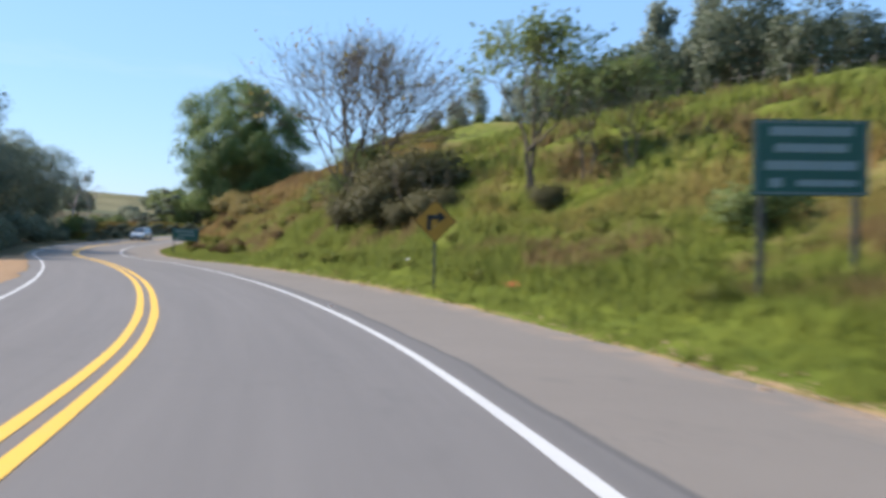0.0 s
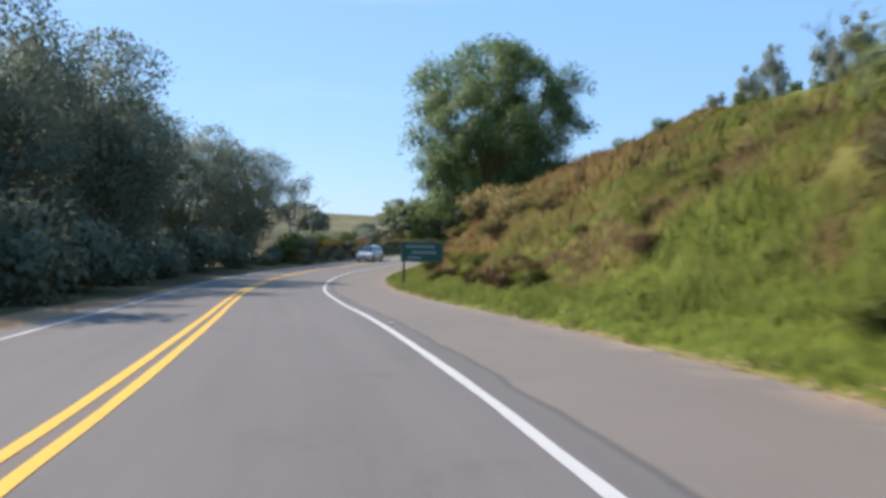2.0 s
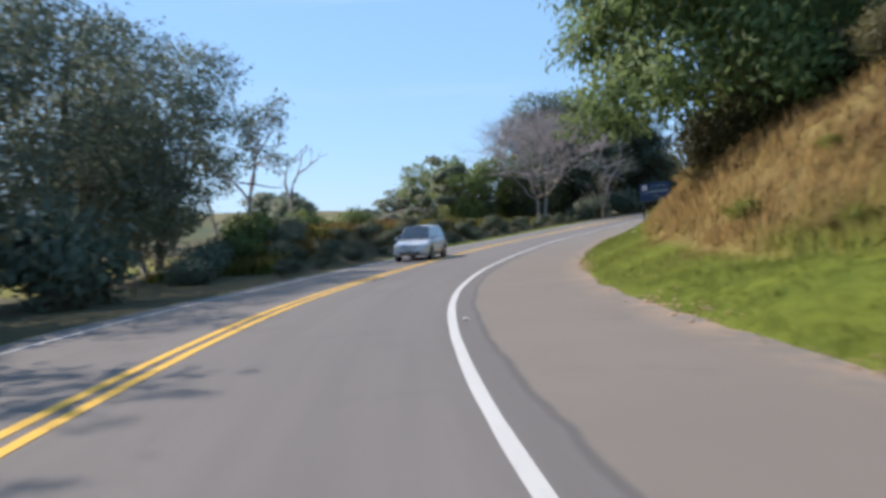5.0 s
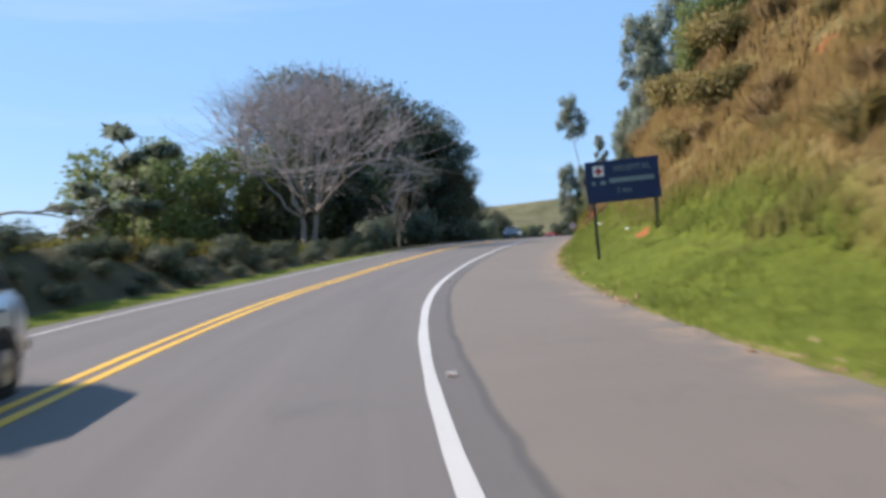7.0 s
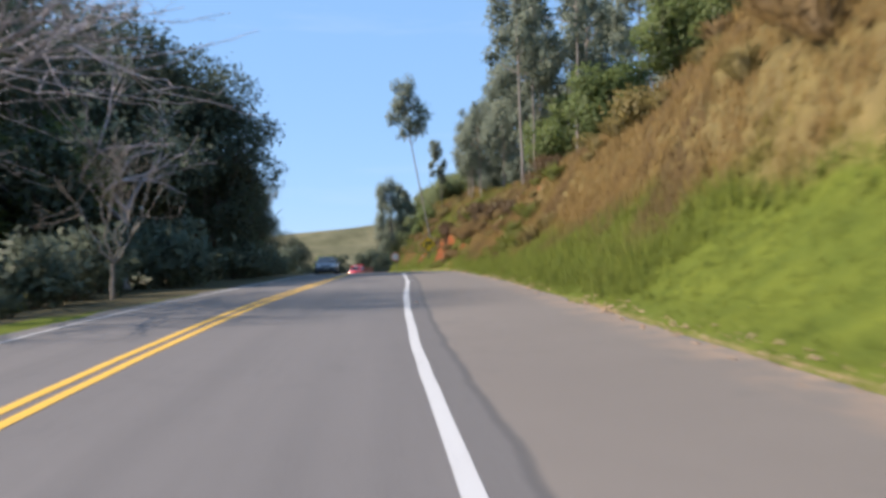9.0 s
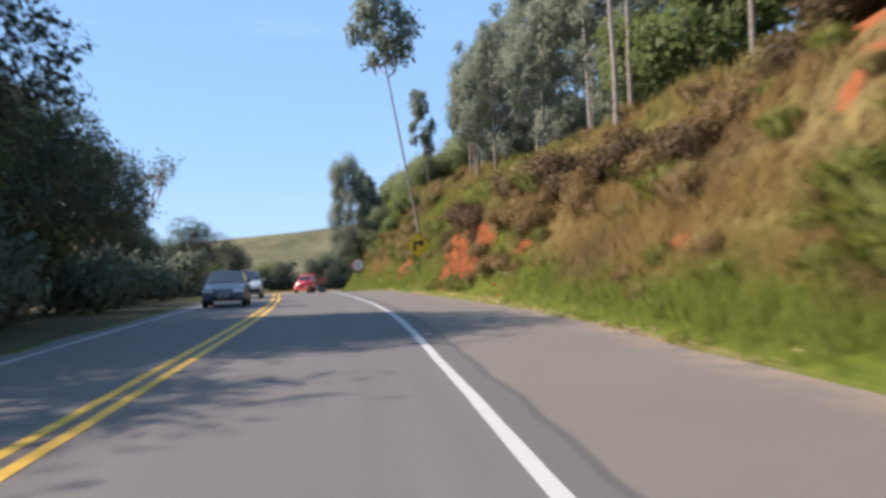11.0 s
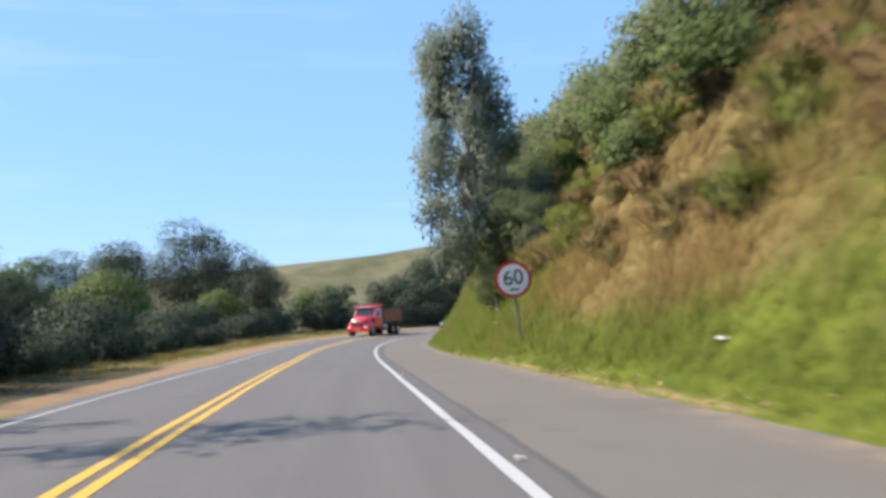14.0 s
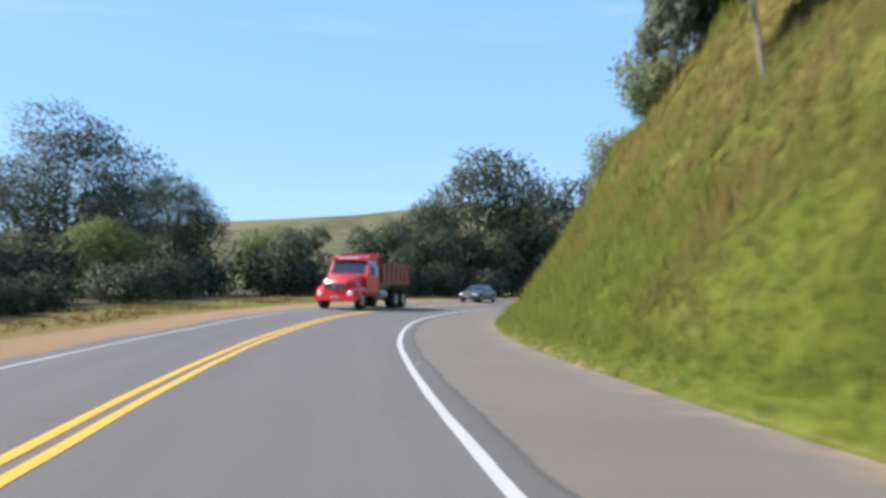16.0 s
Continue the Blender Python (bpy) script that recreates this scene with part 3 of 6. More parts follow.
def wood_mask(s, d):
    left = np.maximum(smooth01(-d, 4.2, 5.6), smooth01(-d, 3.3, 4.0) * smooth01(s, 60, 75) * (1 - smooth01(s, 240, 255))) * (1 - smooth01(-d + 30 * value_noise(s / 25.0, d / 25.0, 44), 60, 150)) * (1 - smooth01(s, 390, 415)) * (1 - smooth01(s, 132, 142) * (1 - smooth01(s, 176, 186)))
    # the low bank's shaded face, darkened by the litter colour
    face = smooth01(-d, 4.5, 4.9) * (1 - smooth01(-d, 6.2, 6.9)) * smooth01(s, 124, 132) * (1 - smooth01(s, 180, 190))
    left = np.maximum(left, face)
    return np.clip(left * smooth01(s, 40, 60) * (1 - smooth01(s, 285, 300) * (1 - smooth01(-d, 8, 11))), 0, 1)

# ---- ground sheet and road ----
def ground_sheet():
    d_cols = np.array([-900, -650, -450, -320, -230, -170, -130, -100, -80, -64, -52, -42, -34, -28, -23, -19, -16, -13.5, -11.5, -10, -9, -8.2, -7.4, -6.7, -6.1, -5.5, -5, -4.5, -4, -3.6, -3, 0, 3, 6.3, 6.8]
                      + list(np.arange(7.1, 10.1, 0.2)) + list(np.arange(10.1, 13, 0.4)) + list(np.arange(13, 22, 0.8)) + [23, 24.5, 26, 28, 30, 33, 36, 40, 45, 51, 58, 66, 76, 90, 110, 135, 170, 230, 320, 450, 650, 900], float)
    s_rows = np.r_[np.arange(-130, -15, 6.0), np.arange(-15, 208, 0.8), np.arange(208, 240, 0.28), np.arange(240, 250, 0.8), np.arange(250, 259, 0.3), np.arange(259, 345, 0.8), np.arange(345, 430, 3.0), np.arange(430, 900, 12.0), np.arange(900, 1700, 60.0)]
    s, d = np.meshgrid(s_rows, d_cols, indexing="ij")
    x, y = spread(s, d)
    z = land_z(s, d)
    under = (d > -3.3) & (d < 6.9) & (s < ROAD_END)
    z = np.where(under, z - 0.12, z)
    z = np.where((d >= 6.9) & (d < 7.9), z + 0.03 * value_noise(s / 0.8, d / 0.5, 9), z)
    n, k = s.shape
    idx = np.arange(n * k).reshape(n, k)
    quads = np.stack([idx[:-1, :-1], idx[:-1, 1:], idx[1:, 1:], idx[1:, :-1]], -1).reshape(-1, 4)
    me = fast_mesh("ground", np.stack([x, y, z], -1).reshape(-1, 3), quads, GROUND)
    add_attr(me, "dry", dry_mask(s, d))
    add_attr(me, "soil", soil_mask(s, d))
    add_attr(me, "sand", sand_mask(s, d) * (s < 420))
    add_attr(me, "wood", wood_mask(s, d))
    add_attr(me, "forest", smooth01(-d, 60, 110) * (1 - smooth01(s, 330, 400)))
    add_attr(me, "pasture", smooth01(np.abs(d) + np.maximum(s - 400, 0), 70, 150))
    add_attr(me, "scrub", np.maximum(smooth01(d, 9, 12), smooth01(d, 7.7, 8.4) * smooth01(s, 198, 206)) * (s < 400) * (1 - 0.7 * smooth01(s, 256, 272)) * (1 - 0.8 * smooth01(d, 20, 27) * (1 - smooth01(s, 170, 184))))
    me.shade_smooth()
    return tagged(new("ground", me), "grassy roadside land rising to a hill, with red soil and dry straw", "ground", kind="structure")


def ribbon(name, d0, d1, lift, material, label, s0=-80.0, s1=ROAD_END, step=1.0, cols=2, ragged=0.0, kind="structure", category="road", sway=0.0):
    """A strip of the road between two distances from the yellow line."""
    s_rows = np.arange(s0, s1 + 0.01, step)
    fr = np.linspace(0, 1, cols)
    s, f = np.meshgrid(s_rows, fr, indexing="ij")
    d = d0 + (d1 - d0) * f + sway * np.interp(s, [10, 60, 130, 230, 290], [-0.7, 0.0, 0.8, 0.6, 1.0])
    if ragged:
        d = d + ragged * ((f == 1) * (value_noise(s / 2.2, s * 0, 21) + 0.6 * value_noise(s / 0.7, s * 0, 22)) + (f == 0) * (value_noise(s / 2.6, s * 0, 23) + 0.5 * value_noise(s / 0.8, s * 0, 24)))
    x, y = spread(s, d)
    z = road_z(s, d) + lift
    n, k = s.shape
    idx = np.arange(n * k).reshape(n, k)
    quads = np.stack([idx[:-1, :-1], idx[:-1, 1:], idx[1:, 1:], idx[1:, :-1]], -1).reshape(-1, 4)
    me = fast_mesh(name, np.stack([x, y, z], -1).reshape(-1, 3), quads, material)
    uv = me.uv_layers.new(name="UVMap")
    flat = quads.ravel()
    uv.data.foreach_set("uv", np.stack([s.ravel()[flat], d.ravel()[flat]], -1).astype(np.float32).ravel())
    me.shade_smooth()
    return tagged(new(name, me), label, category, kind=kind)


ground = ground_sheet()
road = ribbon("road", -3.5, 7.1, 0.012, ASPHALT, "worn grey two-lane asphalt road with a wide paved shoulder", cols=24, step=0.8, ragged=0.13)
ribbon("yellow_line", -0.21, -0.07, 0.018, YELLOW_LINE, "left stripe of the double yellow centre line", step=0.8, ragged=0.008, category="road marking")
ribbon("yellow_line", 0.07, 0.21, 0.018, YELLOW_LINE, "right stripe of the double yellow centre line", step=0.8, ragged=0.008, category="road marking")
ribbon("white_edge_line", 3.545, 3.68, 0.018, WHITE_LINE, "solid white edge line beside the paved shoulder", step=0.8, ragged=0.01, category="road marking", sway=0.05)
ribbon("white_edge_line", -2.965, -2.87, 0.018, WHITE_LINE, "thin worn white edge line of the oncoming lane", step=0.8, ragged=0.012, category="road marking")


def soil_face(s0, s1, d0, d1, seed):
    """Broken, lumpy red earth standing out of the bank."""
    s, d = np.meshgrid(np.arange(s0, s1, 0.07), np.arange(d0, d1, 0.035), indexing="ij")
    base = land_z(s, d)
    h = base - road_z(s, d)
    m = red_cut(s, d, h)
    lump = 0.2 * value_noise(s / 0.8, h / 0.5, seed + 3) + 0.14 * value_noise(s / 0.36, h / 0.22, seed + 4) + 0.07 * value_noise(s / 0.15, h / 0.1, seed + 5)
    out = np.clip(m * 0.15, -0.03, 0.04) + 0.7 * np.abs(lump) * smooth01(m, 0.0, 0.9) * smooth01(h, 0.25, 0.9) + 0.06 * np.abs(value_noise(s / 0.09, h / 0.07, seed + 6))
    x, y = spread(s, d - out)
    z = base + 0.02 + out * 0.25
    idx = np.arange(s.size).reshape(s.shape)
    q = np.stack([idx[:-1, :-1], idx[:-1, 1:], idx[1:, 1:], idx[1:, :-1]], -1).reshape(-1, 4)
    q = q[(m.ravel()[q] > 0.02).all(1)]
    used, inv = np.unique(q, return_inverse=True)
    v = np.stack([x, y, z], -1).reshape(-1, 3)[used]
    me = fast_mesh("red_earth_face", v, inv.reshape(q.shape), SOIL_FACE)
    add_attr(me, "rim", 1 - smooth01(m.ravel()[used], 0.05, 0.75))
    return tagged(new("red_earth_face", me), "broken face of bare red earth in the cut bank", "bare earth", kind="structure")


soil_face(222.5, 238.5, 7.25, 9.8, 61)
soil_face(250.0, 258.5, 7.4, 10.0, 71)
# ---- plants ----
def tubes(branches, sides=5):
    """Verts and quads of tapered tubes along polylines: a list of (points, radii)."""
    verts, quads, base = [], [], 0
    ring = np.linspace(0, 2 * np.pi, sides, endpoint=False)
    for pts, rad in branches:
        pts, rad = np.asarray(pts, float), np.asarray(rad, float)
        t = np.gradient(pts, axis=0)
        t /= np.linalg.norm(t, axis=1)[:, None] + 1e-9
        ref = np.where(np.abs(t[:, 2:3]) > 0.9, [[1.0, 0, 0]], [[0, 0, 1.0]])
        u = np.cross(t, ref)
        u /= np.linalg.norm(u, axis=1)[:, None] + 1e-9
        v = np.cross(t, u)
        p = pts[:, None] + rad[:, None, None] * (np.cos(ring)[None, :, None] * u[:, None] + np.sin(ring)[None, :, None] * v[:, None])
        n = len(pts)
        verts.append(p.reshape(-1, 3))
        i = base + np.arange(n * sides).reshape(n, sides)
        nxt = np.roll(i, -1, axis=1)
        quads.append(np.stack([i[:-1], nxt[:-1], nxt[1:], i[1:]], -1).reshape(-1, 4))
        base += n * sides
    return np.concatenate(verts), np.concatenate(quads)


def limb(r, start, way, length, r0, r1, wobble=0.12, lift=0.0, points=6):
    """A crooked polyline with radii."""
    way = np.asarray(way, float) / np.linalg.norm(way)
    pts, p = [np.asarray(start, float)], np.asarray(start, float)
    for _ in range(points - 1):
        way = way + r.normal(0, wobble, 3) + [0, 0, lift]
        way /= np.linalg.norm(way)
        p = p + way * length / (points - 1)
        pts.append(p)
    return np.array(pts), np.linspace(r0, r1, points)


def grow(r, start, way, length, radius, depth, fork=3, angle=0.6, shrink=0.68, lift=0.05, wobble=0.12, out=None, tips=None, points=6, flat=0.0):
    """A branching skeleton: appends limbs to out, and the ends to tips."""
    pts, rad = limb(r, start, way, length, radius, radius * 0.62, wobble, lift, points)
    out.append((pts, rad))
    if depth == 0:
        tips.append(pts[-1])
        tips.append(pts[len(pts) // 2])
        return
    end = pts[-1] - pts[-2]
    end /= np.linalg.norm(end)
    for k in range(fork):
        turn = r.normal(0, 1, 3)
        turn -= turn @ end * end
        turn /= np.linalg.norm(turn) + 1e-9
        a = angle * r.uniform(0.6, 1.3)
        w = end * math.cos(a) + turn * math.sin(a)
        w[2] *= 1 - flat
        at = pts[-1] if k < 2 else pts[-2 if len(pts) > 2 else -1]
        grow(r, at, w, length * shrink * r.uniform(0.75, 1.2), radius * 0.6, depth - 1, fork, angle, shrink, lift, wobble, out, tips, max(3, points - 1), flat)


def leaves(r, at, size, droop=0.0, out_from=None, long=1.9, jitter=0.0):
    """Verts and quads of pointed leaf sprays at the given places."""
    n = len(at)
    at = at + r.normal(0, 1, (n, 3)) * jitter
    a = r.normal(0, 1, (n, 3))
    if out_from is not None:
        o = at - out_from
        o /= np.linalg.norm(o, axis=1)[:, None] + 1e-9
        a = a + 0.9 * o
    a[:, 2] -= droop
    a /= np.linalg.norm(a, axis=1)[:, None]
    b = np.cross(a, r.normal(0, 1, (n, 3)))
    b /= np.linalg.norm(b, axis=1)[:, None]
    c = np.cross(a, b)
    # the way out of the crown: from the lobe, from the whole plant, and up
    whole = at - at.mean(0)
    whole /= np.linalg.norm(whole, axis=1)[:, None] + 1e-9
    soft = 0.6 * whole + (0.7 * o if out_from is not None else 0) + [0, 0, 0.75] + r.normal(0, 0.22, (n, 3))
    soft /= np.linalg.norm(soft, axis=1)[:, None] + 1e-9
    # most blades turn their faces outwards
    turn = c + 1.6 * soft
    turn -= (turn * a).sum(1, keepdims=True) * a
    turn /= np.linalg.norm(turn, axis=1)[:, None] + 1e-9
    c, b = turn, np.cross(turn, a)
    sz = size * r.uniform(0.6, 1.35, n)[:, None]
    p0, p2 = at - a * sz * 0.5 * long * 0.5, at + a * sz * 0.5 * long
    m = at + c * sz * 0.12
    p1, p3 = m + b * sz * 0.36, m - b * sz * 0.36
    verts = np.stack([p0, p3, p2, p1], 1).reshape(-1, 3)
    return (verts, np.repeat(soft, 4, 0)), np.arange(4 * n).reshape(n, 4)


def crown_mesh(made, quads, leaf):
    """The leaves of one plant, shaded as one rounded mass."""
    verts, normals = made
    me = fast_mesh("crown", verts, quads, leaf)
    me.shade_smooth()
    me.normals_split_custom_set_from_vertices(np.asarray(normals, np.float32))
    return me


def lobes_to_points(r, lobes, n, shell=(0.55, 1.05)):
    """Places over a set of ellipsoid lobes (centre, radii), thicker towards the outside."""
    vol = np.array([rad[0] * rad[1] + rad[0] * rad[2] for _, rad in lobes])
    pick = r.choice(len(lobes), n, p=vol / vol.sum())
    c, rad = np.array([l[0] for l in lobes])[pick], np.array([l[1] for l in lobes])[pick]
    v = r.normal(0, 1, (n, 3))
    v /= np.linalg.norm(v, axis=1)[:, None]
    k = shell[0] + (shell[1] - shell[0]) * r.uniform(0, 1, n)[:, None] ** 0.6
    # clumped sprays, with gaps between them
    ph = c.sum(1, keepdims=True) * 3.1
    wob = 1 + 0.24 * np.sin(v[:, :1] * 9 + ph) * np.sin(v[:, 1:2] * 8 + 2 * ph) + 0.2 * np.sin(v[:, 2:] * 13 + ph) * np.sin(v[:, :1] * 15)
    far = r.uniform(0, 1, (n, 1)) < 0.025
    k = np.where(far, k * r.uniform(1.05, 1.25, (n, 1)), k)
    return c + v * rad * k * wob, c


def settle(height, branches, *clouds):
    """Scales a grown skeleton and its leaf places so that it stands as tall as wanted."""
    top = max([b[0][:, 2].max() for b in branches] + [np.percentile(c[:, 2], 99.5) for c in clouds if c is not None])
    wide = max(np.abs(b[0][:, :2]).max() for b in branches)
    k = height / max(top, 0.8 * wide)
    return [(p * k, rad * (0.4 + 0.6 * k)) for p, rad in branches], [None if c is None else c * k for c in clouds]


def plant(name, label, category, bark, branches, leaf, leaf_verts, leaf_quads, group="", trunk_name="trunk", sides=5):
    ob = empty(name, Matrix(), label, category, group)
    v, q = tubes(branches, sides)
    t = new(trunk_name, fast_mesh(trunk_name, v, q, bark))
    t.data.shade_smooth()
    t.parent = ob
    if trunk_name != "trunk":
        tagged(t, kind="stuff")
    if leaf_verts is not None:
        c = new("crown", crown_mesh(leaf_verts, leaf_quads, leaf))
        c.parent = ob
    return ob


def broad_tree(seed, height, radius, leaf, count, size, label, name="tree", clear=0.25, flat=0.75, lobes=16, bark=None, category="tree", group=""):
    r = np.random.default_rng(seed)
    out, tips = [], []
    trunk, rad = limb(r, (0, 0, -0.4), (r.normal(0, 0.08), r.normal(0, 0.08), 1), height * clear + 0.4, height * 0.022, height * 0.016, 0.05)
    out.append((trunk, rad))
    top = trunk[-1]
    ls = []
    for k in range(lobes):
        a, up = k * 2.4 + r.uniform(-0.4, 0.4), (k + 0.5) / lobes
        ring = radius * (0.35 + 0.5 * math.sin(math.pi * (0.12 + 0.8 * up))) * r.uniform(0.6, 1.3)
        z = height * (clear * 0.75 + (1 - clear * 0.75) * (0.12 + 0.72 * up)) * r.uniform(0.95, 1.05)
        c = np.array([math.cos(a) * ring * 0.8, math.sin(a) * ring * 0.8, z])
        sz = radius * r.uniform(0.24, 0.52)
        ls.append((c, (sz * r.uniform(0.8, 1.25), sz, sz * flat)))
        start = trunk[r.integers(2, len(trunk))]
        out.append(limb(r, start, c - start, np.linalg.norm(c - start) * 0.95, height * 0.008, height * 0.0025, 0.1, 0.02))
        for _ in range(2):
            out.append(limb(r, out[-1][0][3], r.normal(0, 1, 3) + [0, 0, 0.4], sz * 1.1, height * 0.004, height * 0.0012, 0.12, points=4))
    at, c = lobes_to_points(r, ls, count)
    out, (at, c) = settle(height, out, at, c)
    lv, lq = leaves(r, at, size, 0.15, c)
    return plant(name, label, category, bark or BARK, out, leaf, lv, lq, group)


def bush(seed, height, radius, leaf, count, size, label, name="bush"):
    r = np.random.default_rng(seed)
    out, ls = [], []
    for k in range(7):
        a = k * 2.4
        c = np.array([math.cos(a) * radius * 0.5 * (k > 0), math.sin(a) * radius * 0.5 * (k > 0), height * r.uniform(0.35, 0.68)])
        ls.append((c, (radius * r.uniform(0.4, 0.6), radius * r.uniform(0.4, 0.6), height * r.uniform(0.3, 0.42))))
        out.append(limb(r, (0, 0, -0.2), c + [0, 0, 0.2], np.linalg.norm(c) * 1.1, 0.03, 0.01, 0.12, points=4))
    at, c = lobes_to_points(r, ls, count, (0.3, 1.1))
    lv, lq = leaves(r, at, size, -0.3, c)
    return plant(name, label, "bush", BARK, out, leaf, lv, lq, trunk_name="stem")


def tussock(seed, height, radius, leaf, count, label, name="tussock", width=1.0):
    """A mound of long arching blades that fan out of one root."""
    r = np.random.default_rng(seed)
    a, q = r.uniform(0, 2 * np.pi, count), np.sqrt(r.uniform(0, 1, count))
    out = np.stack([np.cos(a), np.sin(a), 0 * a], 1)
    foot = out * (radius * 0.45 * q * r.uniform(0.3, 1.0, count))[:, None] + [0, 0, -0.12]
    h = height * (1.05 - 0.55 * q) * r.uniform(0.65, 1.1, count)
    tip = out * (radius * (0.25 + 0.85 * q) * r.uniform(0.7, 1.15, count))[:, None] + np.stack([0 * h, 0 * h, h], 1) + r.normal(0, 0.05, (count, 3))
    mid = foot * 0.45 + tip * 0.55 + np.stack([0 * h, 0 * h, 0.22 * h], 1)
    side = np.stack([-np.sin(a), np.cos(a), 0 * a], 1) + r.normal(0, 0.5, (count, 3)) * [1, 1, 0.2]
    side = side / np.linalg.norm(side, axis=1)[:, None] * width * (0.016 + 0.012 * r.uniform(0, 1, (count, 1)))
    verts = np.stack([foot, mid + side, tip, mid - side], 1).reshape(-1, 3)
    soft = out * (0.25 + 0.5 * q)[:, None] + [0, 0, 0.8] + r.normal(0, 0.18, (count, 3))
    soft /= np.linalg.norm(soft, axis=1)[:, None]
    ob = empty(name, Matrix(), label, {"weed": "weed", "dead_fern": "fern"}.get(name, "grass tussock"))
    me = crown_mesh((verts, np.repeat(soft, 4, 0)), np.arange(4 * count).reshape(count, 4), leaf)
    me.name = "grass_clump"
    new("grass_clump", me).parent = ob
    v, k = tubes([limb(r, (0, 0, -0.2), (math.cos(2.1 * i), math.sin(2.1 * i), 1.4), height * 0.5, 0.02, 0.008, 0.1, points=3) for i in range(3)], 4)
    tagged(new("stem", fast_mesh("stem", v, k, BARK)), kind="stuff").parent = ob
    return ob


def bare_tree(seed, height, label, depth=5, fork=3, angle=0.55, flat=0.0, bark=None, trunk_len=0.3, name="bare_tree", few_leaves=0, leaf=None, lean=(0, 0), lift=0.03, stems=1, radius=0.02, wobble=0.13, shrink=0.7):
    r = np.random.default_rng(seed)
    out, tips = [], []
    for k in range(stems):
        a = 2.1 * k + seed
        way = (lean[0] + 0.45 * math.cos(a) * (stems > 1), lean[1] + 0.45 * math.sin(a) * (stems > 1), 1)
        grow(r, (0.25 * math.cos(a) * (stems > 1), 0.25 * math.sin(a) * (stems > 1), -0.3), way, height * trunk_len, height * radius, depth, fork, angle, shrink, lift, wobble, out, tips, 7, flat)
    lv = lq = None
    out, (t,) = settle(height, out, np.array(tips))
    if few_leaves:
        lv, lq = leaves(r, t[r.integers(0, len(t), few_leaves)], 0.17, 0.2, jitter=0.25)
    return plant(name, label, "tree", bark or TWIG, out, leaf, lv, lq, sides=4)


def dome_tree(seed, height, radius, label, name="bare_tree", bark=None, fork_at=0.2, mains=9, subs=6, twigs=7, fine=4, thick=0.016, stems=1, rim=0.5, few_leaves=0, leaf=None, limb_bark=None, tw_k=1.0):
    """A leafless vase-shaped tree: limbs fan out of a low fork and end over a dome of fine twigs."""
    r = np.random.default_rng(seed)
    ends = []

    def over(q, a, k=1.0):
        return np.array([math.cos(a) * radius * q * k, math.sin(a) * radius * q * k, height * (rim + (1 - rim) * math.sqrt(max(0.0, 1 - q * q))) * k])

    def bough(a, b, r0, r1, n=7, sag=0.1):
        f = np.linspace(0, 1, n)[:, None]
        up = np.array([0, 0, 1.0]) * np.linalg.norm(b - a) * sag
        p = a + (b - a) * f - up * np.sin(np.pi * f) + r.normal(0, 0.025 * np.linalg.norm(b - a), (n, 3)) * np.sin(np.pi * f)
        return p, np.linspace(r0, r1, n)

    groups = {"trunk": [], "limb": [], "twig": []}
    forks = []
    for k in range(stems):
        w = 0.5 * (stems > 1)
        top = np.array([w * math.cos(2.2 * k + seed), w * math.sin(2.2 * k + seed), height * fork_at * r.uniform(0.85, 1.15)])
        groups["trunk"].append(bough(np.array([top[0] * 0.3, top[1] * 0.3, -0.4]), top, height * thick, height * thick * 0.75, 7, 0))
        forks.append(top)
    for i in range(mains):
        a, q = i * 2.4 + r.uniform(-0.3, 0.3), math.sqrt((i + 0.6) / mains) * 0.8
        start = forks[i % stems]
        aim = start + (over(q, a) - start) * r.uniform(0.5, 0.62)
        groups["limb"].append(bough(start, aim, height * thick * 0.5, height * thick * 0.3, 8, 0.1))
        for j in range(subs):
            b, qq = a + r.normal(0, 0.5 / max(q, 0.35)), np.clip(q + r.normal(0, 0.22), 0.05, 1.0)
            s0 = groups["limb"][-1][0][-1 - (j % 3)]
            aim2 = s0 + (over(qq, b) - s0) * r.uniform(0.6, 0.75)
            sub = bough(s0, aim2, height * thick * 0.22, height * thick * 0.11, 6, 0.06)
            groups["twig"].append(sub)
            for m in range(twigs):
                c, q3 = b + r.normal(0, 0.22 / max(qq, 0.3)), np.clip(qq + r.normal(0, 0.1), 0.0, 1.05)
                s1 = sub[0][-1 - (m % 3)]
                tw = bough(s1, over(min(q3, 1.0), c, r.uniform(0.93, 1.03)), height * thick * tw_k * 0.1, height * thick * tw_k * 0.045, 5, 0.03)
                groups["twig"].append(tw)
                for n in range(fine):
                    s2 = tw[0][1 + n % 4]
                    way = r.normal(0, 1, 3) + [0, 0, 0.7] + (tw[0][-1] - tw[0][0]) * 0.8
                    way = way / np.linalg.norm(way) * height * r.uniform(0.04, 0.08)
                    groups["twig"].append(bough(s2, s2 + way, height * thick * tw_k * 0.048, height * thick * tw_k * 0.022, 3, 0))
                    ends.append(s2 + way)
    ob = empty(name, Matrix(), label, "tree")
    for k, some in groups.items():
        if k == "limb":
            for b in some:
                v, q = tubes([b], 6)
                o = new("limb", fast_mesh("limb", v, q, limb_bark or bark or TWIG))
                o.data.shade_smooth()
                o.parent = ob
        else:
            v, q = tubes(some, 7 if k == "trunk" else 3)
            o = new(k, fast_mesh(k, v, q, (limb_bark if k == "trunk" else None) or bark or TWIG))
            o.parent = ob
            if k == "twig":
                tagged(o, kind="stuff")
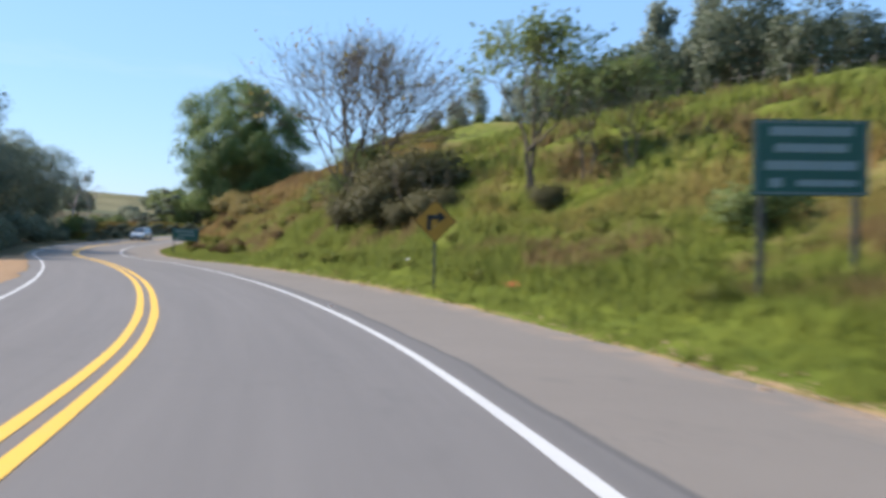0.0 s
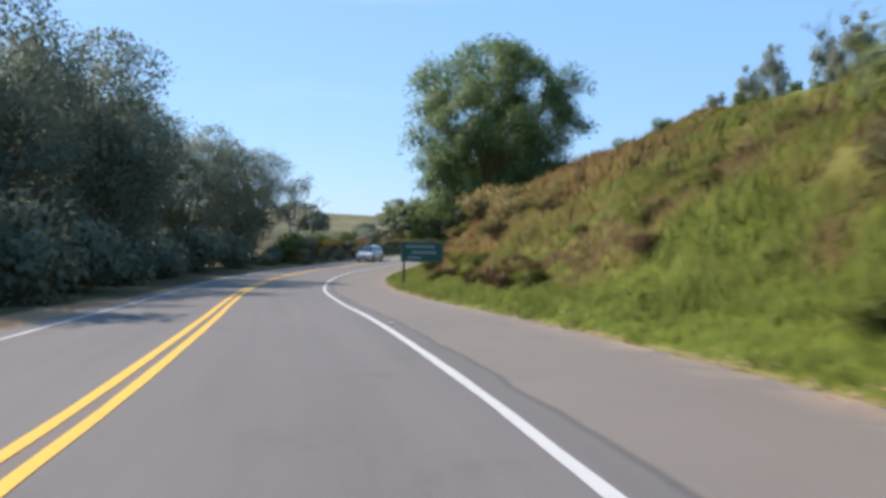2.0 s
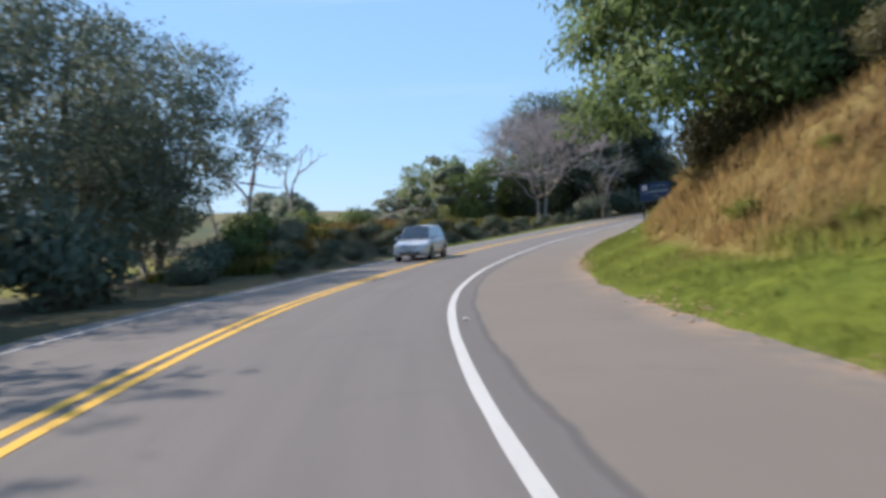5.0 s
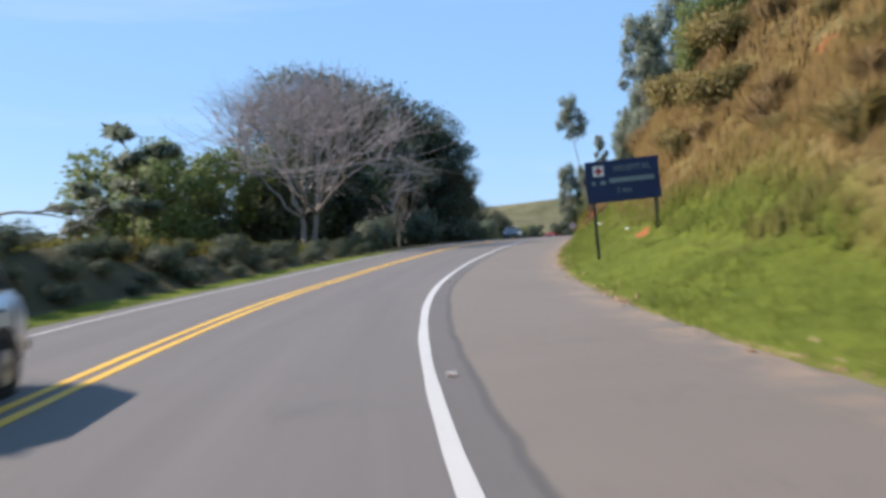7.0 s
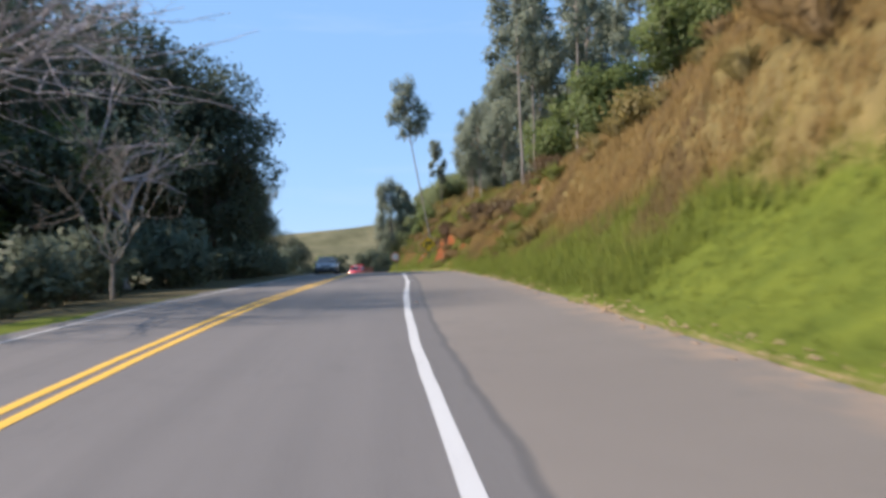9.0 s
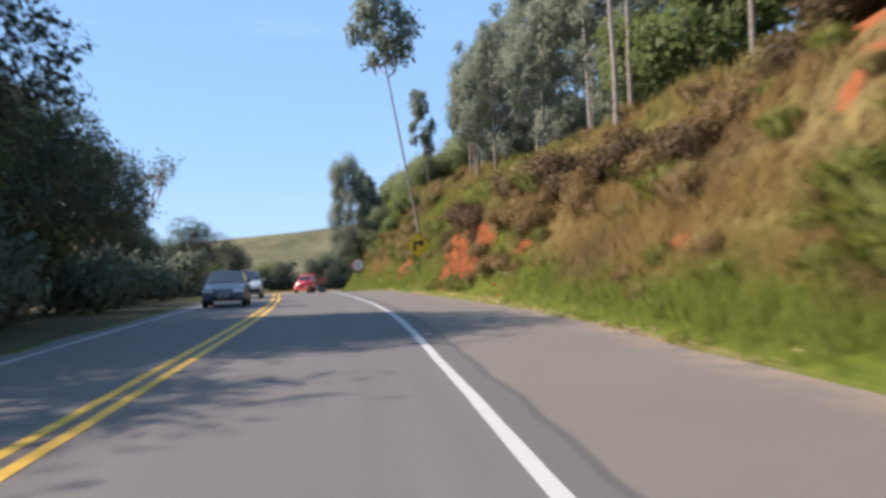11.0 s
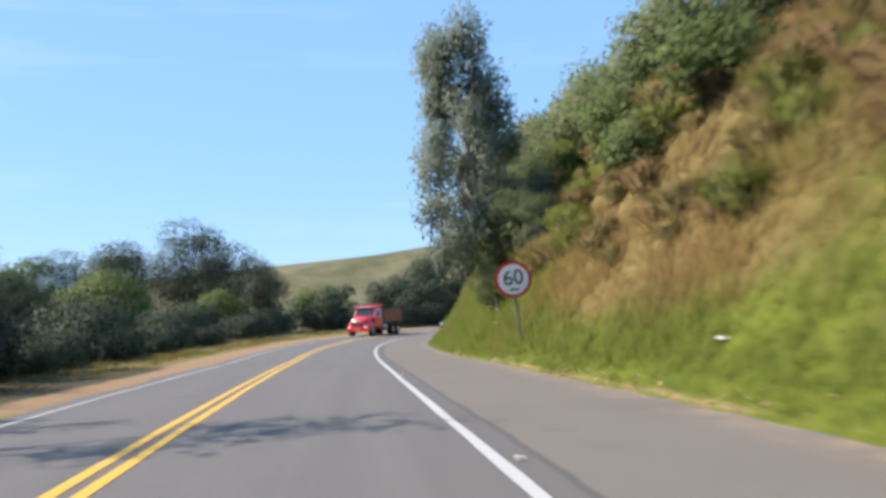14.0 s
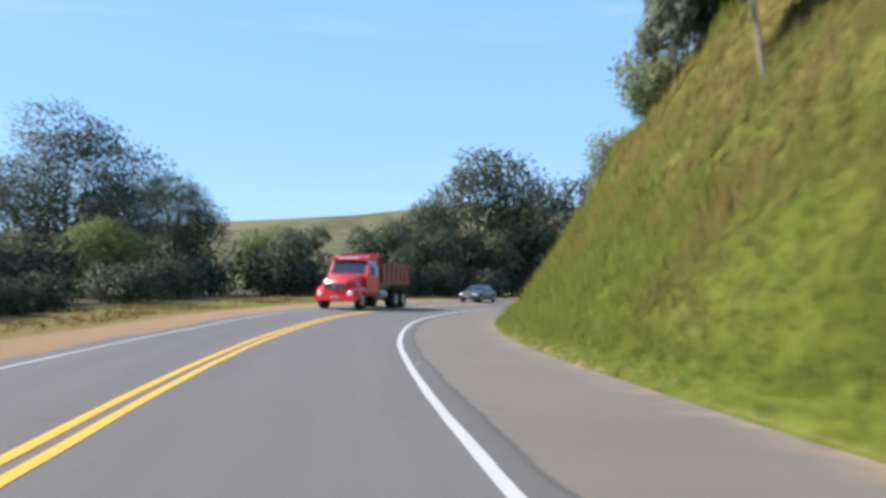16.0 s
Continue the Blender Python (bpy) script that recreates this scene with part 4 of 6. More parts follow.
    if few_leaves:
        t = np.array(ends)
        lv, lq = leaves(r, t[r.integers(0, len(t), few_leaves)], 0.17, 0.2, jitter=0.18)
        c = new("crown", crown_mesh(lv, lq, leaf))
        c.parent = ob
    return ob


def eucalyptus(seed, height, label, lean=(0, 0), count=3200, clumps=14, low=0.55, spread_r=0.16, size=0.3, name="eucalyptus_tree", thick=0.009, clump=(0.035, 0.06)):
    r = np.random.default_rng(seed)
    pts, rad = limb(r, (0, 0, -0.5), (lean[0], lean[1], 1), height * 0.97, height * thick, height * thick * 0.3, 0.018, points=12)
    out, ls = [(pts, rad)], []
    for k in range(clumps):
        f = low + (0.99 - low) * (k + r.uniform(0, 1)) / clumps
        i = min(int(f * 11), 10)
        start = pts[i] + (pts[i + 1] - pts[i]) * (f * 11 - i)
        a = k * 2.4 + r.uniform(-0.5, 0.5)
        ln = height * spread_r * (1.15 - 0.75 * (f - low) / (1 - low)) * r.uniform(0.5, 1.15)
        b = limb(r, start, (math.cos(a), math.sin(a), r.uniform(0.5, 1.1)), ln, height * 0.003, height * 0.001, 0.1, points=4)
        out.append(b)
        s = height * r.uniform(*clump)
        ls.append((b[0][-1], (s, s, s * 1.25)))
    at, c = lobes_to_points(r, ls, count, (0.2, 1.15))
    lv, lq = leaves(r, at, size, 0.9, c, long=2.4)
    return plant(name, label, "tree", BARK_PALE, out, LEAF_GREY, lv, lq)


def bamboo(seed, height, radius, culms, per_culm, label, leaf=None, size=0.34, name="bamboo_clump", dome=0.0):
    r = np.random.default_rng(seed)
    out, at, cen = [], [], []
    for k in range(culms):
        a, q = r.uniform(0, 2 * np.pi), math.sqrt(r.uniform(0, 1))
        base = np.array([math.cos(a) * radius * 0.3 * q, math.sin(a) * radius * 0.3 * q, -0.3])
        h = height * r.uniform(0.7, 1.0) * (1 - 0.22 * q)
        reach = radius * r.uniform(0.45, 0.95) * (0.35 + 0.6 * q)
        f = np.linspace(0, 1, 11)
        aa = a + r.normal(0, 0.35)
        bow = f ** 1.7
        z = h * (f - 0.32 * q * f ** 4)
        pts = base + np.stack([math.cos(aa) * reach * bow, math.sin(aa) * reach * bow, z], 1)
        out.append((pts, np.linspace(0.055, 0.008, 11)))
        ff = r.uniform(0.02, 1.0, per_culm)
        i = np.minimum((ff * 10).astype(int), 9)
        p = pts[i] + (pts[i + 1] - pts[i]) * (ff * 10 - i)[:, None]
        wide = (0.35 + 0.9 * np.sin(np.pi * np.clip(ff, 0, 0.97)))[:, None]
        spray = r.normal(0, 1, (per_culm, 3)) * [0.75, 0.75, 0.5] * wide
        at.append(p + spray)
        cen.append(p)
    at, cen = np.concatenate(at), np.concatenate(cen)
    if dome:
        # the culms end in billowing plumes over one rounded crown
        ls, wide, mid = [], dome * radius, 0.53 * height
        for k in range(110):
            up = 1 - 1.75 * (k + 0.5) / 110
            a = 2.39996 * k + r.uniform(-0.3, 0.3)
            q = math.sqrt(max(0.0, 1 - up * up))
            reach = r.uniform(0.72, 0.98) if k % 4 else r.uniform(0.3, 0.6)
            c = np.array([math.cos(a) * q * wide * reach, math.sin(a) * q * wide * reach, mid + up * 0.47 * height * reach])
            w = radius * r.uniform(0.11, 0.2)
            ls.append((c, (w, w, w * 0.7)))
        for k in range(44):  # a lower skirt of drooping sprays
            a, q = 2.39996 * k, r.uniform(0.5, 0.86)
            w = radius * r.uniform(0.1, 0.17)
            ls.append((np.array([math.cos(a) * q * wide, math.sin(a) * q * wide, height * r.uniform(0.06, 0.34)]), (w, w, w * 0.8)))
        at, cen = lobes_to_points(r, ls, culms * per_culm, (0.15, 1.1))
        off = np.hypot(at[:, 0] - cen[:, 0], at[:, 1] - cen[:, 1])
        at[:, 2] -= 0.28 * off ** 2 / (0.15 * radius)
        at[:, 2] = np.maximum(at[:, 2], 0.15)
        out = [(np.stack([c[:, 0] * 0.6, c[:, 1] * 0.6, c[:, 2] * 0.9], 1), w) for c, w in out]
    out, (at, cen) = settle(height, out, at, cen)
    lv, lq = leaves(r, at, size, 0.75, cen, long=2.6)
    return plant(name, label, "bamboo", CULM, out, leaf or LEAF_BAMBOO, lv, lq, trunk_name="culm", sides=4)


def tuft_palm(seed, height, label):
    """A slim tree with a few flat tufts of foliage, such as stands over the scrub."""
    r = np.random.default_rng(seed)
    pts, rad = limb(r, (0, 0, -0.4), (0.05, 0, 1), height, 0.09, 0.04, 0.04, points=8)
    out, ls = [(pts, rad)], []
    for k in range(11):
        i = 3 + k % 5
        a = k * 2.4
        b = limb(r, pts[i], (math.cos(a), math.sin(a), 0.45), height * 0.2 * r.uniform(0.6, 1.2), 0.03, 0.012, 0.1, points=4)
        out.append(b)
        ls.append((b[0][-1], (height * 0.09, height * 0.09, height * 0.045)))
    at, c = lobes_to_points(r, ls, 1500, (0.1, 1.1))
    lv, lq = leaves(r, at, 0.3, 0.3, c)
    return plant("slim_tree", label, "tree", BARK, out, LEAF_DARK, lv, lq)


def stand(ob, s, d, turn=0.0, size=1.0, sink=0.0, tall=1.0):
    """The pose of a plant on the ground at (s, d)."""
    p = land_point(s, d)
    return Matrix.Translation(p - Vector((0, 0, sink))) @ pose(0, 0, 0, 0, 0, turn) @ Matrix.Diagonal((size, size, size * tall, 1))


def plant_out(ob, places, group=""):
    """Sets a plant at the first of (s, d, turn, size) and copies of it at the others."""
    if group:
        tagged(ob, group=group)
    ob.matrix_basis = stand(ob, *places[0])
    for p in places[1:]:
        copy_thing(ob, Matrix.LocRotScale(*stand(ob, *p).decompose()) @ Matrix.Diagonal((1 / ob.scale[0], 1 / ob.scale[1], 1 / ob.scale[2], 1)))


# ---- where the plants stand: (length along the road, metres to the right, turn, size) ----
# woodland along the oncoming lane, before the first bend
W1, W2 = "trees along the oncoming lane", "bushes along the oncoming lane"
plant_out(broad_tree(11, 14.5, 5.0, LEAF_DARK, 19000, 0.175, "dense dark-leaved roadside tree in its own shade", clear=0.16), [(66, -14, 0, 0.85), (79, -12.5, 70, 0.95), (91, -12.5, 150, 1.05), (109, -16.5, 200, 1.0), (121, -14.0, 20, 0.9), (130, -15.0, 310, 0.85), (56, -20, 90, 0.9)], W1)
plant_out(broad_tree(12, 11.5, 4.4, LEAF_DARK, 18000, 0.175, "rounded dark-green roadside tree", clear=0.12), [(72, -10.5, 10, 0.85), (86, -10.0, 100, 1.0), (100, -14.0, 230, 1.1), (114, -13.5, 300, 1.0), (126, -14.5, 60, 0.8), (48, -15, 120, 0.8)], W1)
plant_out(bamboo(13, 13.5, 4.6, 50, 170, "arching dark bamboo clump at the edge of the wood", LEAF_DARK, 0.36), [(60, -12.5, 0, 0.95), (75, -15, 60, 1.05), (90, -14.5, 120, 1.1), (104, -16.5, 10, 1.05)], "bamboo at the edge of the wood")
plant_out(bush(14, 3.0, 2.3, LEAF_DARK, 1700, 0.24, "dark leafy roadside bush"), [(s, -6.9 - 1.1 * (i % 3) - 0.6 * (s > 96), 47 * i, (0.75 + 0.16 * (i % 4)) * (1 - 0.5 * (s > 110)), 0.3) for i, s in enumerate(np.arange(54, 136, 3.1))], W2)

# dead and thin trees past the wood
plant_out(bare_tree(21, 8.5, "thin half-bare roadside tree with sparse leaves", 4, 3, 0.5, few_leaves=1300, leaf=LEAF_DARK, trunk_len=0.36), [(134, -12.5, 0, 0.95), (129, -15, 130, 0.9), (203.5, -9.6, 60, 1.2), (199.5, -10.6, 210, 1.2), (263, -10.8, 20, 1.25)])
plant_out(bare_tree(22, 6.5, "bare pale dead tree", 4, 2, 0.55, bark=BARK_PALE, trunk_len=0.34, name="dead_tree"), [(142, -13, 0, 1.0), (138, -16, 100, 0.8)])
plant_out(bare_tree(23, 5.0, "dead tree bent over to one side", 3, 2, 0.5, bark=BARK_PALE, trunk_len=0.5, name="dead_tree", lean=(0.75, 0.2), lift=-0.05), [(148, -12, 0, 0.9)])
plant_out(bush(24, 2.2, 2.0, LEAF_MID, 1600, 0.22, "leafy green bush on the low bank"), [(143, -9.5, 0, 0.7), (128, -9.5, 40, 0.7), (131.5, -10.5, 80, 0.8), (135, -11.5, 120, 0.75), (139, -11, 160, 0.7), (136, -9.5, 50, 0.6), (146, -13, 110, 0.6), (171, -13, 10, 0.7)])
plant_out(tuft_palm(25, 6.5, "slim dark tree with flat tufts of leaves"), [(165, -13.0, 0, 1.0), (166.5, -16.0, 70, 0.7), (169, -18, 140, 0.75)])
plant_out(broad_tree(26, 4.0, 2.4, LEAF_DARK, 2600, 0.24, "small flat-topped tree beyond the bank", clear=0.4, flat=0.4), [(205, -45, 0, 1.0), (196, -38, 60, 1.0), (180, -34, 120, 0.9), (215, -52, 30, 1.2), (160, -30, 90, 0.9), (150, -62, 20, 1.6), (168, -75, 70, 1.9), (190, -66, 110, 1.7), (206, -82, 160, 2.1), (226, -70, 210, 1.9), (245, -84, 260, 2.2), (136, -70, 310, 1.8), (120, -80, 40, 2.2), (262, -66, 80, 1.9), (180, -95, 130, 2.4)])

# the great bare tree and its green neighbours
plant_out(dome_tree(31, 10.8, 9.0, "wide umbrella-shaped leafless tree with pale branches", fork_at=0.2, mains=13, subs=6, twigs=7, fine=5, stems=2, rim=0.4, thick=0.019, limb_bark=BARK_PALE, tw_k=1.15), [(182.3, -10.2, 40, 1.1)])
plant_out(dome_tree(32, 6.5, 3.2, "small bare tree with whitish branches", bark=BARK_PALE, fork_at=0.25, mains=6, subs=4, twigs=4, fine=3, rim=0.45), [(189.5, -5.9, 0, 0.8)])
W3 = "green trees beside the great bare tree"
plant_out(broad_tree(33, 13.5, 3.9, LEAF_HALF_SHADE, 17000, 0.2, "tall dark evergreen tree", clear=0.1, lobes=18), [(212.6, -14.4, 0, 1.25), (204.5, -18.5, 200, 1.25), (208.5, -13.5, 80, 0.95), (214.6, -8.2, 160, 0.92), (217.6, -8.4, 20, 0.86), (217, -11.5, 300, 1.08), (224, -8.8, 250, 0.55), (198, -15, 250, 0.95), (229, -8.8, 300, 0.62), (236, -8.6, 110, 0.62), (246, -9.2, 200, 0.6)], W3)
plant_out(broad_tree(34, 8.0, 3.6, LEAF_MID, 6000, 0.27, "mid-green rounded tree behind the bank", clear=0.1), [(172, -14.5, 0, 0.8), (176, -19, 60, 1.0), (184, -16, 120, 1.0), (199, -13, 200, 1.0), (220, -10.0, 240, 0.95), (229, -10.5, 300, 0.95)], W3)
plant_out(bush(35, 2.6, 2.2, LEAF_DARK, 1700, 0.24, "dark shaded bush under the trees"), [(s, -7.0 - 0.8 * (i % 3), 53 * i, 0.8 + 0.15 * (i % 4)) for i, s in enumerate(range(186, 266, 5))], W3)
plant_out(broad_tree(36, 6.5, 3.2, LEAF_HALF_SHADE, 4600, 0.28, "low dark roadside tree", clear=0.1), [(256, -11.5, 0, 0.9), (264, -13, 80, 0.85), (272, -15, 160, 0.8), (282, -17, 200, 0.85), (254, -18, 30, 1.1), (368, -11.5, 60, 0.95), (376, -11, 200, 1.0), (385, -10.5, 300, 1.0), (394, -9.5, 20, 1.1), (360, -14, 100, 0.8), (186, -14.5, 40, 0.95), (192, -15.5, 130, 1.1), (179, -16.5, 210, 0.8), (198, -12.5, 300, 0.95)], W3)

# trees on the outside of the far bend
W4 = "trees beyond the far bend"
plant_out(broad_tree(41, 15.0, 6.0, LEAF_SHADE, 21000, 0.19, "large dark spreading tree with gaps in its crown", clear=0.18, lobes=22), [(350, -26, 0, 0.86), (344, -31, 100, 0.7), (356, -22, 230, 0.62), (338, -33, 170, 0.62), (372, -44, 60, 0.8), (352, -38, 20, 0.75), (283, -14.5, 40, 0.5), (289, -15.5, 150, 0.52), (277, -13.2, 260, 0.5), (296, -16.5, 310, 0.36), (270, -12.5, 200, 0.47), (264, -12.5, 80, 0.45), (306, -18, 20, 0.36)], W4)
plant_out(broad_tree(42, 8.5, 4.4, LEAF_MID, 6500, 0.28, "hazy green tree beside the far bend", clear=0.1), [(334, -24, 0, 0.8), (318, -24, 90, 0.8), (346, -20, 160, 0.6), (362, -18, 45, 0.65), (306, -24, 220, 0.75), (296, -21, 20, 0.7), (286, -23, 130, 0.75)], W4)
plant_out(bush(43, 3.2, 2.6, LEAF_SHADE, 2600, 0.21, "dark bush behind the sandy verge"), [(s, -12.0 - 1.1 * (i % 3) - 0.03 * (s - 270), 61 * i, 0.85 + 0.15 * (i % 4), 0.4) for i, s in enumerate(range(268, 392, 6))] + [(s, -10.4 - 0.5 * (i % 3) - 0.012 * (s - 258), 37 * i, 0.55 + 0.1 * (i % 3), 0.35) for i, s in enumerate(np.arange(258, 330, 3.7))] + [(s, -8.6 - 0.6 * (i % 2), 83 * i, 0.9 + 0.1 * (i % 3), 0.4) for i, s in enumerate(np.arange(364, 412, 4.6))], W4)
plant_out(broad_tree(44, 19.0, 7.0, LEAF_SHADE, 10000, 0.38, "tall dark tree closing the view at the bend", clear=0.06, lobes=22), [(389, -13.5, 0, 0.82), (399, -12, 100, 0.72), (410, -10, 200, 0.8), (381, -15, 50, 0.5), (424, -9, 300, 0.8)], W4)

# the slope on the near side
R1 = "trees on the near slope"
plant_out(dome_tree(51, 9.0, 6.9, "leafless spreading tree with dark limbs above the verge", bark=BARK, fork_at=0.14, mains=13, subs=6, twigs=6, fine=4, stems=3, rim=0.58, thick=0.018, few_leaves=500, leaf=LEAF_OLIVE), [(43, 10.9, 200, 1.0)], R1)
plant_out(dome_tree(52, 6.4, 3.6, "crooked open tree with thin feathery leaves", name="acacia_tree", bark=BARK, fork_at=0.25, mains=7, subs=4, twigs=5, fine=3, stems=2, rim=0.6, few_leaves=1900, leaf=LEAF_MID), [(30.0, 13.4, 0, 0.98), (43.0, 9.9, 210, 0.45), (42.8, 10.9, 300, 0.6), (28.5, 14.6, 120, 0.6), (27.3, 15.6, 60, 0.55)], R1)
plant_out(bush(53, 2.4, 2.0, LEAF_THICKET, 5200, 0.13, "olive-brown thicket on the slope"), [(41.5, 10.4, 0, 0.7), (43.6, 10.8, 60, 0.55), (38.5, 10.6, 130, 0.8), (34.2, 11.4, 250, 0.6), (40, 11.8, 90, 1.0), (36.4, 10.9, 140, 0.5), (28.5, 13.2, 170, 0.4), (42.4, 12.4, 300, 0.75), (38.4, 12.4, 200, 1.1), (45.8, 11.2, 190, 0.45)], R1)
plant_out(bare_tree(57, 3.4, "bare crooked stems rising out of the thicket", 4, 2, 0.6, bark=BARK, trunk_len=0.3, name="bare_shrub"), [(38.2, 10.4, 0, 0.9), (40.8, 10.5, 110, 1.0), (36.0, 11.0, 200, 0.8), (42.3, 10.5, 290, 0.8), (34.6, 11.2, 60, 0.75), (45.0, 10.8, 150, 0.8)], R1)
_w = np.random.default_rng(58)
_rank = [(_w.uniform(8, 49), 8.2 + 4.6 * _w.uniform(0, 1) ** 1.3, _w.uniform(0, 360), _w.uniform(0.3, 0.6)) for i in range(48)]
plant_out(tussock(58, 0.7, 0.95, LEAF_GREEN, 620, "clump of rank green weeds on the grassy slope", "weed", 0.8), _rank, "weeds on the near slope")
_mix = [(_w.uniform(53, 107), 8.5 + 7.5 * _w.uniform(0, 1) ** 1.2, _w.uniform(0, 360), _w.uniform(0.4, 0.9)) for i in range(105)]
_mix = [(_s, max(_d, 10.2) if _s > 88 else _d, _a, _k) for _s, _d, _a, _k in _mix]  # clear of the board
plant_out(tussock(63, 0.9, 1.05, LEAF_GREEN, 520, "clump of yellow-green weeds on the rough slope", "weed", 0.8), _mix[:45], "weeds on the near slope")
plant_out(tussock(64, 0.8, 1.15, LEAF_LIP, 520, "patch of dull brown dead fern on the rough slope", "dead_fern", 0.9), _mix[45:80], "dead fern on the near slope")
plant_out(tussock(65, 0.85, 1.1, LEAF_OLIVE, 520, "clump of dry olive weeds on the rough slope", "weed", 0.8), _mix[80:], "weeds on the near slope")
plant_out(bush(54, 2.0, 1.9, LEAF_MID, 1600, 0.19, "green shrub on the grassy slope"), [(17, 12.5, 70, 0.6)], R1)
plant_out(broad_tree(55, 10.0, 4.8, LEAF_HALF_SHADE, 3000, 0.42, "dark tree of the hilltop wood", clear=0.1), [(52 + 6.0 * i, 42 + 4 * (i % 3) + 0.6 * i, 67 * i, 0.8 + 0.12 * (i % 3)) for i in range(9)] + [(46, 42, 30, 0.6), (50, 48, 140, 0.66), (54, 53, 200, 0.66), (47, 51, 260, 0.6), (58, 40, 310, 0.6), (62, 43, 80, 0.7)], "hilltop wood")
plant_out(eucalyptus(56, 15.0, "distant slender eucalyptus on the hilltop", count=2200, size=0.36, clumps=18, low=0.3, spread_r=0.2, clump=(0.04, 0.07)), [(70, 52, 20, 0.9), (84, 54, 100, 1.0)], "hilltop eucalyptus trees")

# the giant bamboo over the shoulder
plant_out(bamboo(61, 14.5, 8.6, 190, 420, "huge rounded clump of green bamboo overhanging the verge", size=0.15, dome=0.8), [(118.5, 13.7, 0, 1.1)])
plant_out(bush(62, 2.6, 2.2, LEAF_THICKET, 4200, 0.13, "brown scrub below the bamboo"), [(112, 14.5, 0, 0.7), (108, 14.5, 80, 0.6), (123, 12.0, 160, 0.75), (127, 13.0, 220, 0.8), (120, 12.4, 100, 0.9), (116.5, 12.6, 30, 0.85), (113.5, 13.2, 270, 0.6), (130, 12.6, 310, 0.7)])

# wood and eucalyptus on the high bank
R2 = "eucalyptus trees on the high bank"
plant_out(broad_tree(71, 6.5, 3.2, LEAF_MID, 4400, 0.28, "leafy green tree on the high bank", clear=0.1), [(186, 18.0, 0, 0.85), (192, 19, 80, 0.95), (199, 19, 150, 0.95), (206, 21, 200, 0.95), (180, 21, 60, 0.6), (213, 23, 100, 1.0), (167, 33.5, 30, 0.28), (171, 36, 140, 0.3), (175, 39, 220, 0.34), (178, 42, 310, 0.38), (182, 45, 80, 0.42), (186, 49, 20, 0.5), (196, 24, 10, 1.1), (221, 18.5, 40, 0.9), (226, 20.5, 160, 0.95), (231, 18.5, 250, 0.95), (235, 17.5, 10, 0.8), (176, 15.0, 20, 0.55), (179.5, 15.6, 130, 0.62), (183, 16.2, 250, 0.68), (188, 16.4, 320, 0.72), (174, 17.2, 60, 0.62), (194, 16.6, 200, 0.72), (201, 16.8, 90, 0.7)], R2)
plant_out(eucalyptus(72, 17.0, "tall grey-green eucalyptus with a pale trunk", count=4200, size=0.26, clumps=20, low=0.25, spread_r=0.22, clump=(0.035, 0.075)), [(238, 17.2, 200, 0.7), (243, 17.5, 30, 0.95), (247, 15.8, 90, 0.75), (252, 17, 160, 0.85), (230, 24, 240, 1.0), (214, 30.6, 20, 1.25), (242, 24, 300, 0.95), (204, 28, 120, 0.9), (257, 18.5, 33, 0.8), (262, 17.5, 110, 0.7), (236, 21, 190, 1.0), (269, 20, 260, 0.65), (250, 22, 330, 1.0), (221, 24.6, 50, 1.13), (206, 39, 130, 1.1), (202, 44, 260, 1.15), (210, 45, 40, 1.15), (264, 24, 140, 0.8), (276, 24, 220, 0.7), (247, 28, 15, 1.0), (264, 15.2, 70, 0.62), (260, 14.8, 180, 0.6), (268, 16.5, 300, 0.6), (256, 15.2, 20, 0.65), (272, 18.0, 140, 0.66)], R2)
plant_out(eucalyptus(79, 19.0, "very tall eucalyptus with a long pale bare trunk", count=2600, size=0.27, clumps=15, low=0.5, spread_r=0.17, clump=(0.03, 0.06), thick=0.007), [(231.5, 14.3, 0, 1.0), (233.5, 15.8, 120, 0.95), (226, 17.5, 240, 1.05), (240, 16.2, 60, 0.9)], R2)
plant_out(broad_tree(73, 7.0, 3.4, LEAF_GREY, 3600, 0.3, "grey-green tree under the eucalyptus", clear=0.1), [(241, 18.5, 180, 0.6), (246, 17.5, 240, 0.5), (251, 18.5, 300, 0.6), (256, 17, 20, 0.5), (261, 19, 80, 0.6), (267, 18, 150, 0.5), (215, 22, 30, 0.7), (239, 22, 200, 0.7), (253, 23, 260, 0.7)], R2)
plant_out(eucalyptus(74, 18.0, "leaning eucalyptus with a long bare trunk", lean=(-0.22, -0.12), count=2200, clumps=14, low=0.63, spread_r=0.11, name="leaning_eucalyptus", thick=0.0055, clump=(0.022, 0.05), size=0.24), [(249.5, 9.0, 0, 1.0)])
plant_out(eucalyptus(80, 10.0, "small leaning eucalyptus with a thin bare trunk", lean=(-0.22, -0.12), count=1500, clumps=12, low=0.5, spread_r=0.11, name="leaning_eucalyptus", thick=0.006, clump=(0.03, 0.055), size=0.2), [(267.5, 12.7, 20, 1.0)])
plant_out(eucalyptus(75, 11.5, "bushy blue-grey eucalyptus at the foot of the slope", lean=(-0.14, 0), count=24000, clumps=40, low=0.06, spread_r=0.27, size=0.115, clump=(0.035, 0.08)), [(288.8, 8.75, 0, 1.04)])
plant_out(eucalyptus(78, 9.0, "blue-grey eucalyptus leaning over the slope", lean=(-0.12, 0), count=5000, clumps=18, low=0.25, spread_r=0.22, size=0.24, clump=(0.05, 0.09)), [(311, 11.8, 0, 1.0), (326, 13.5, 100, 0.75)])
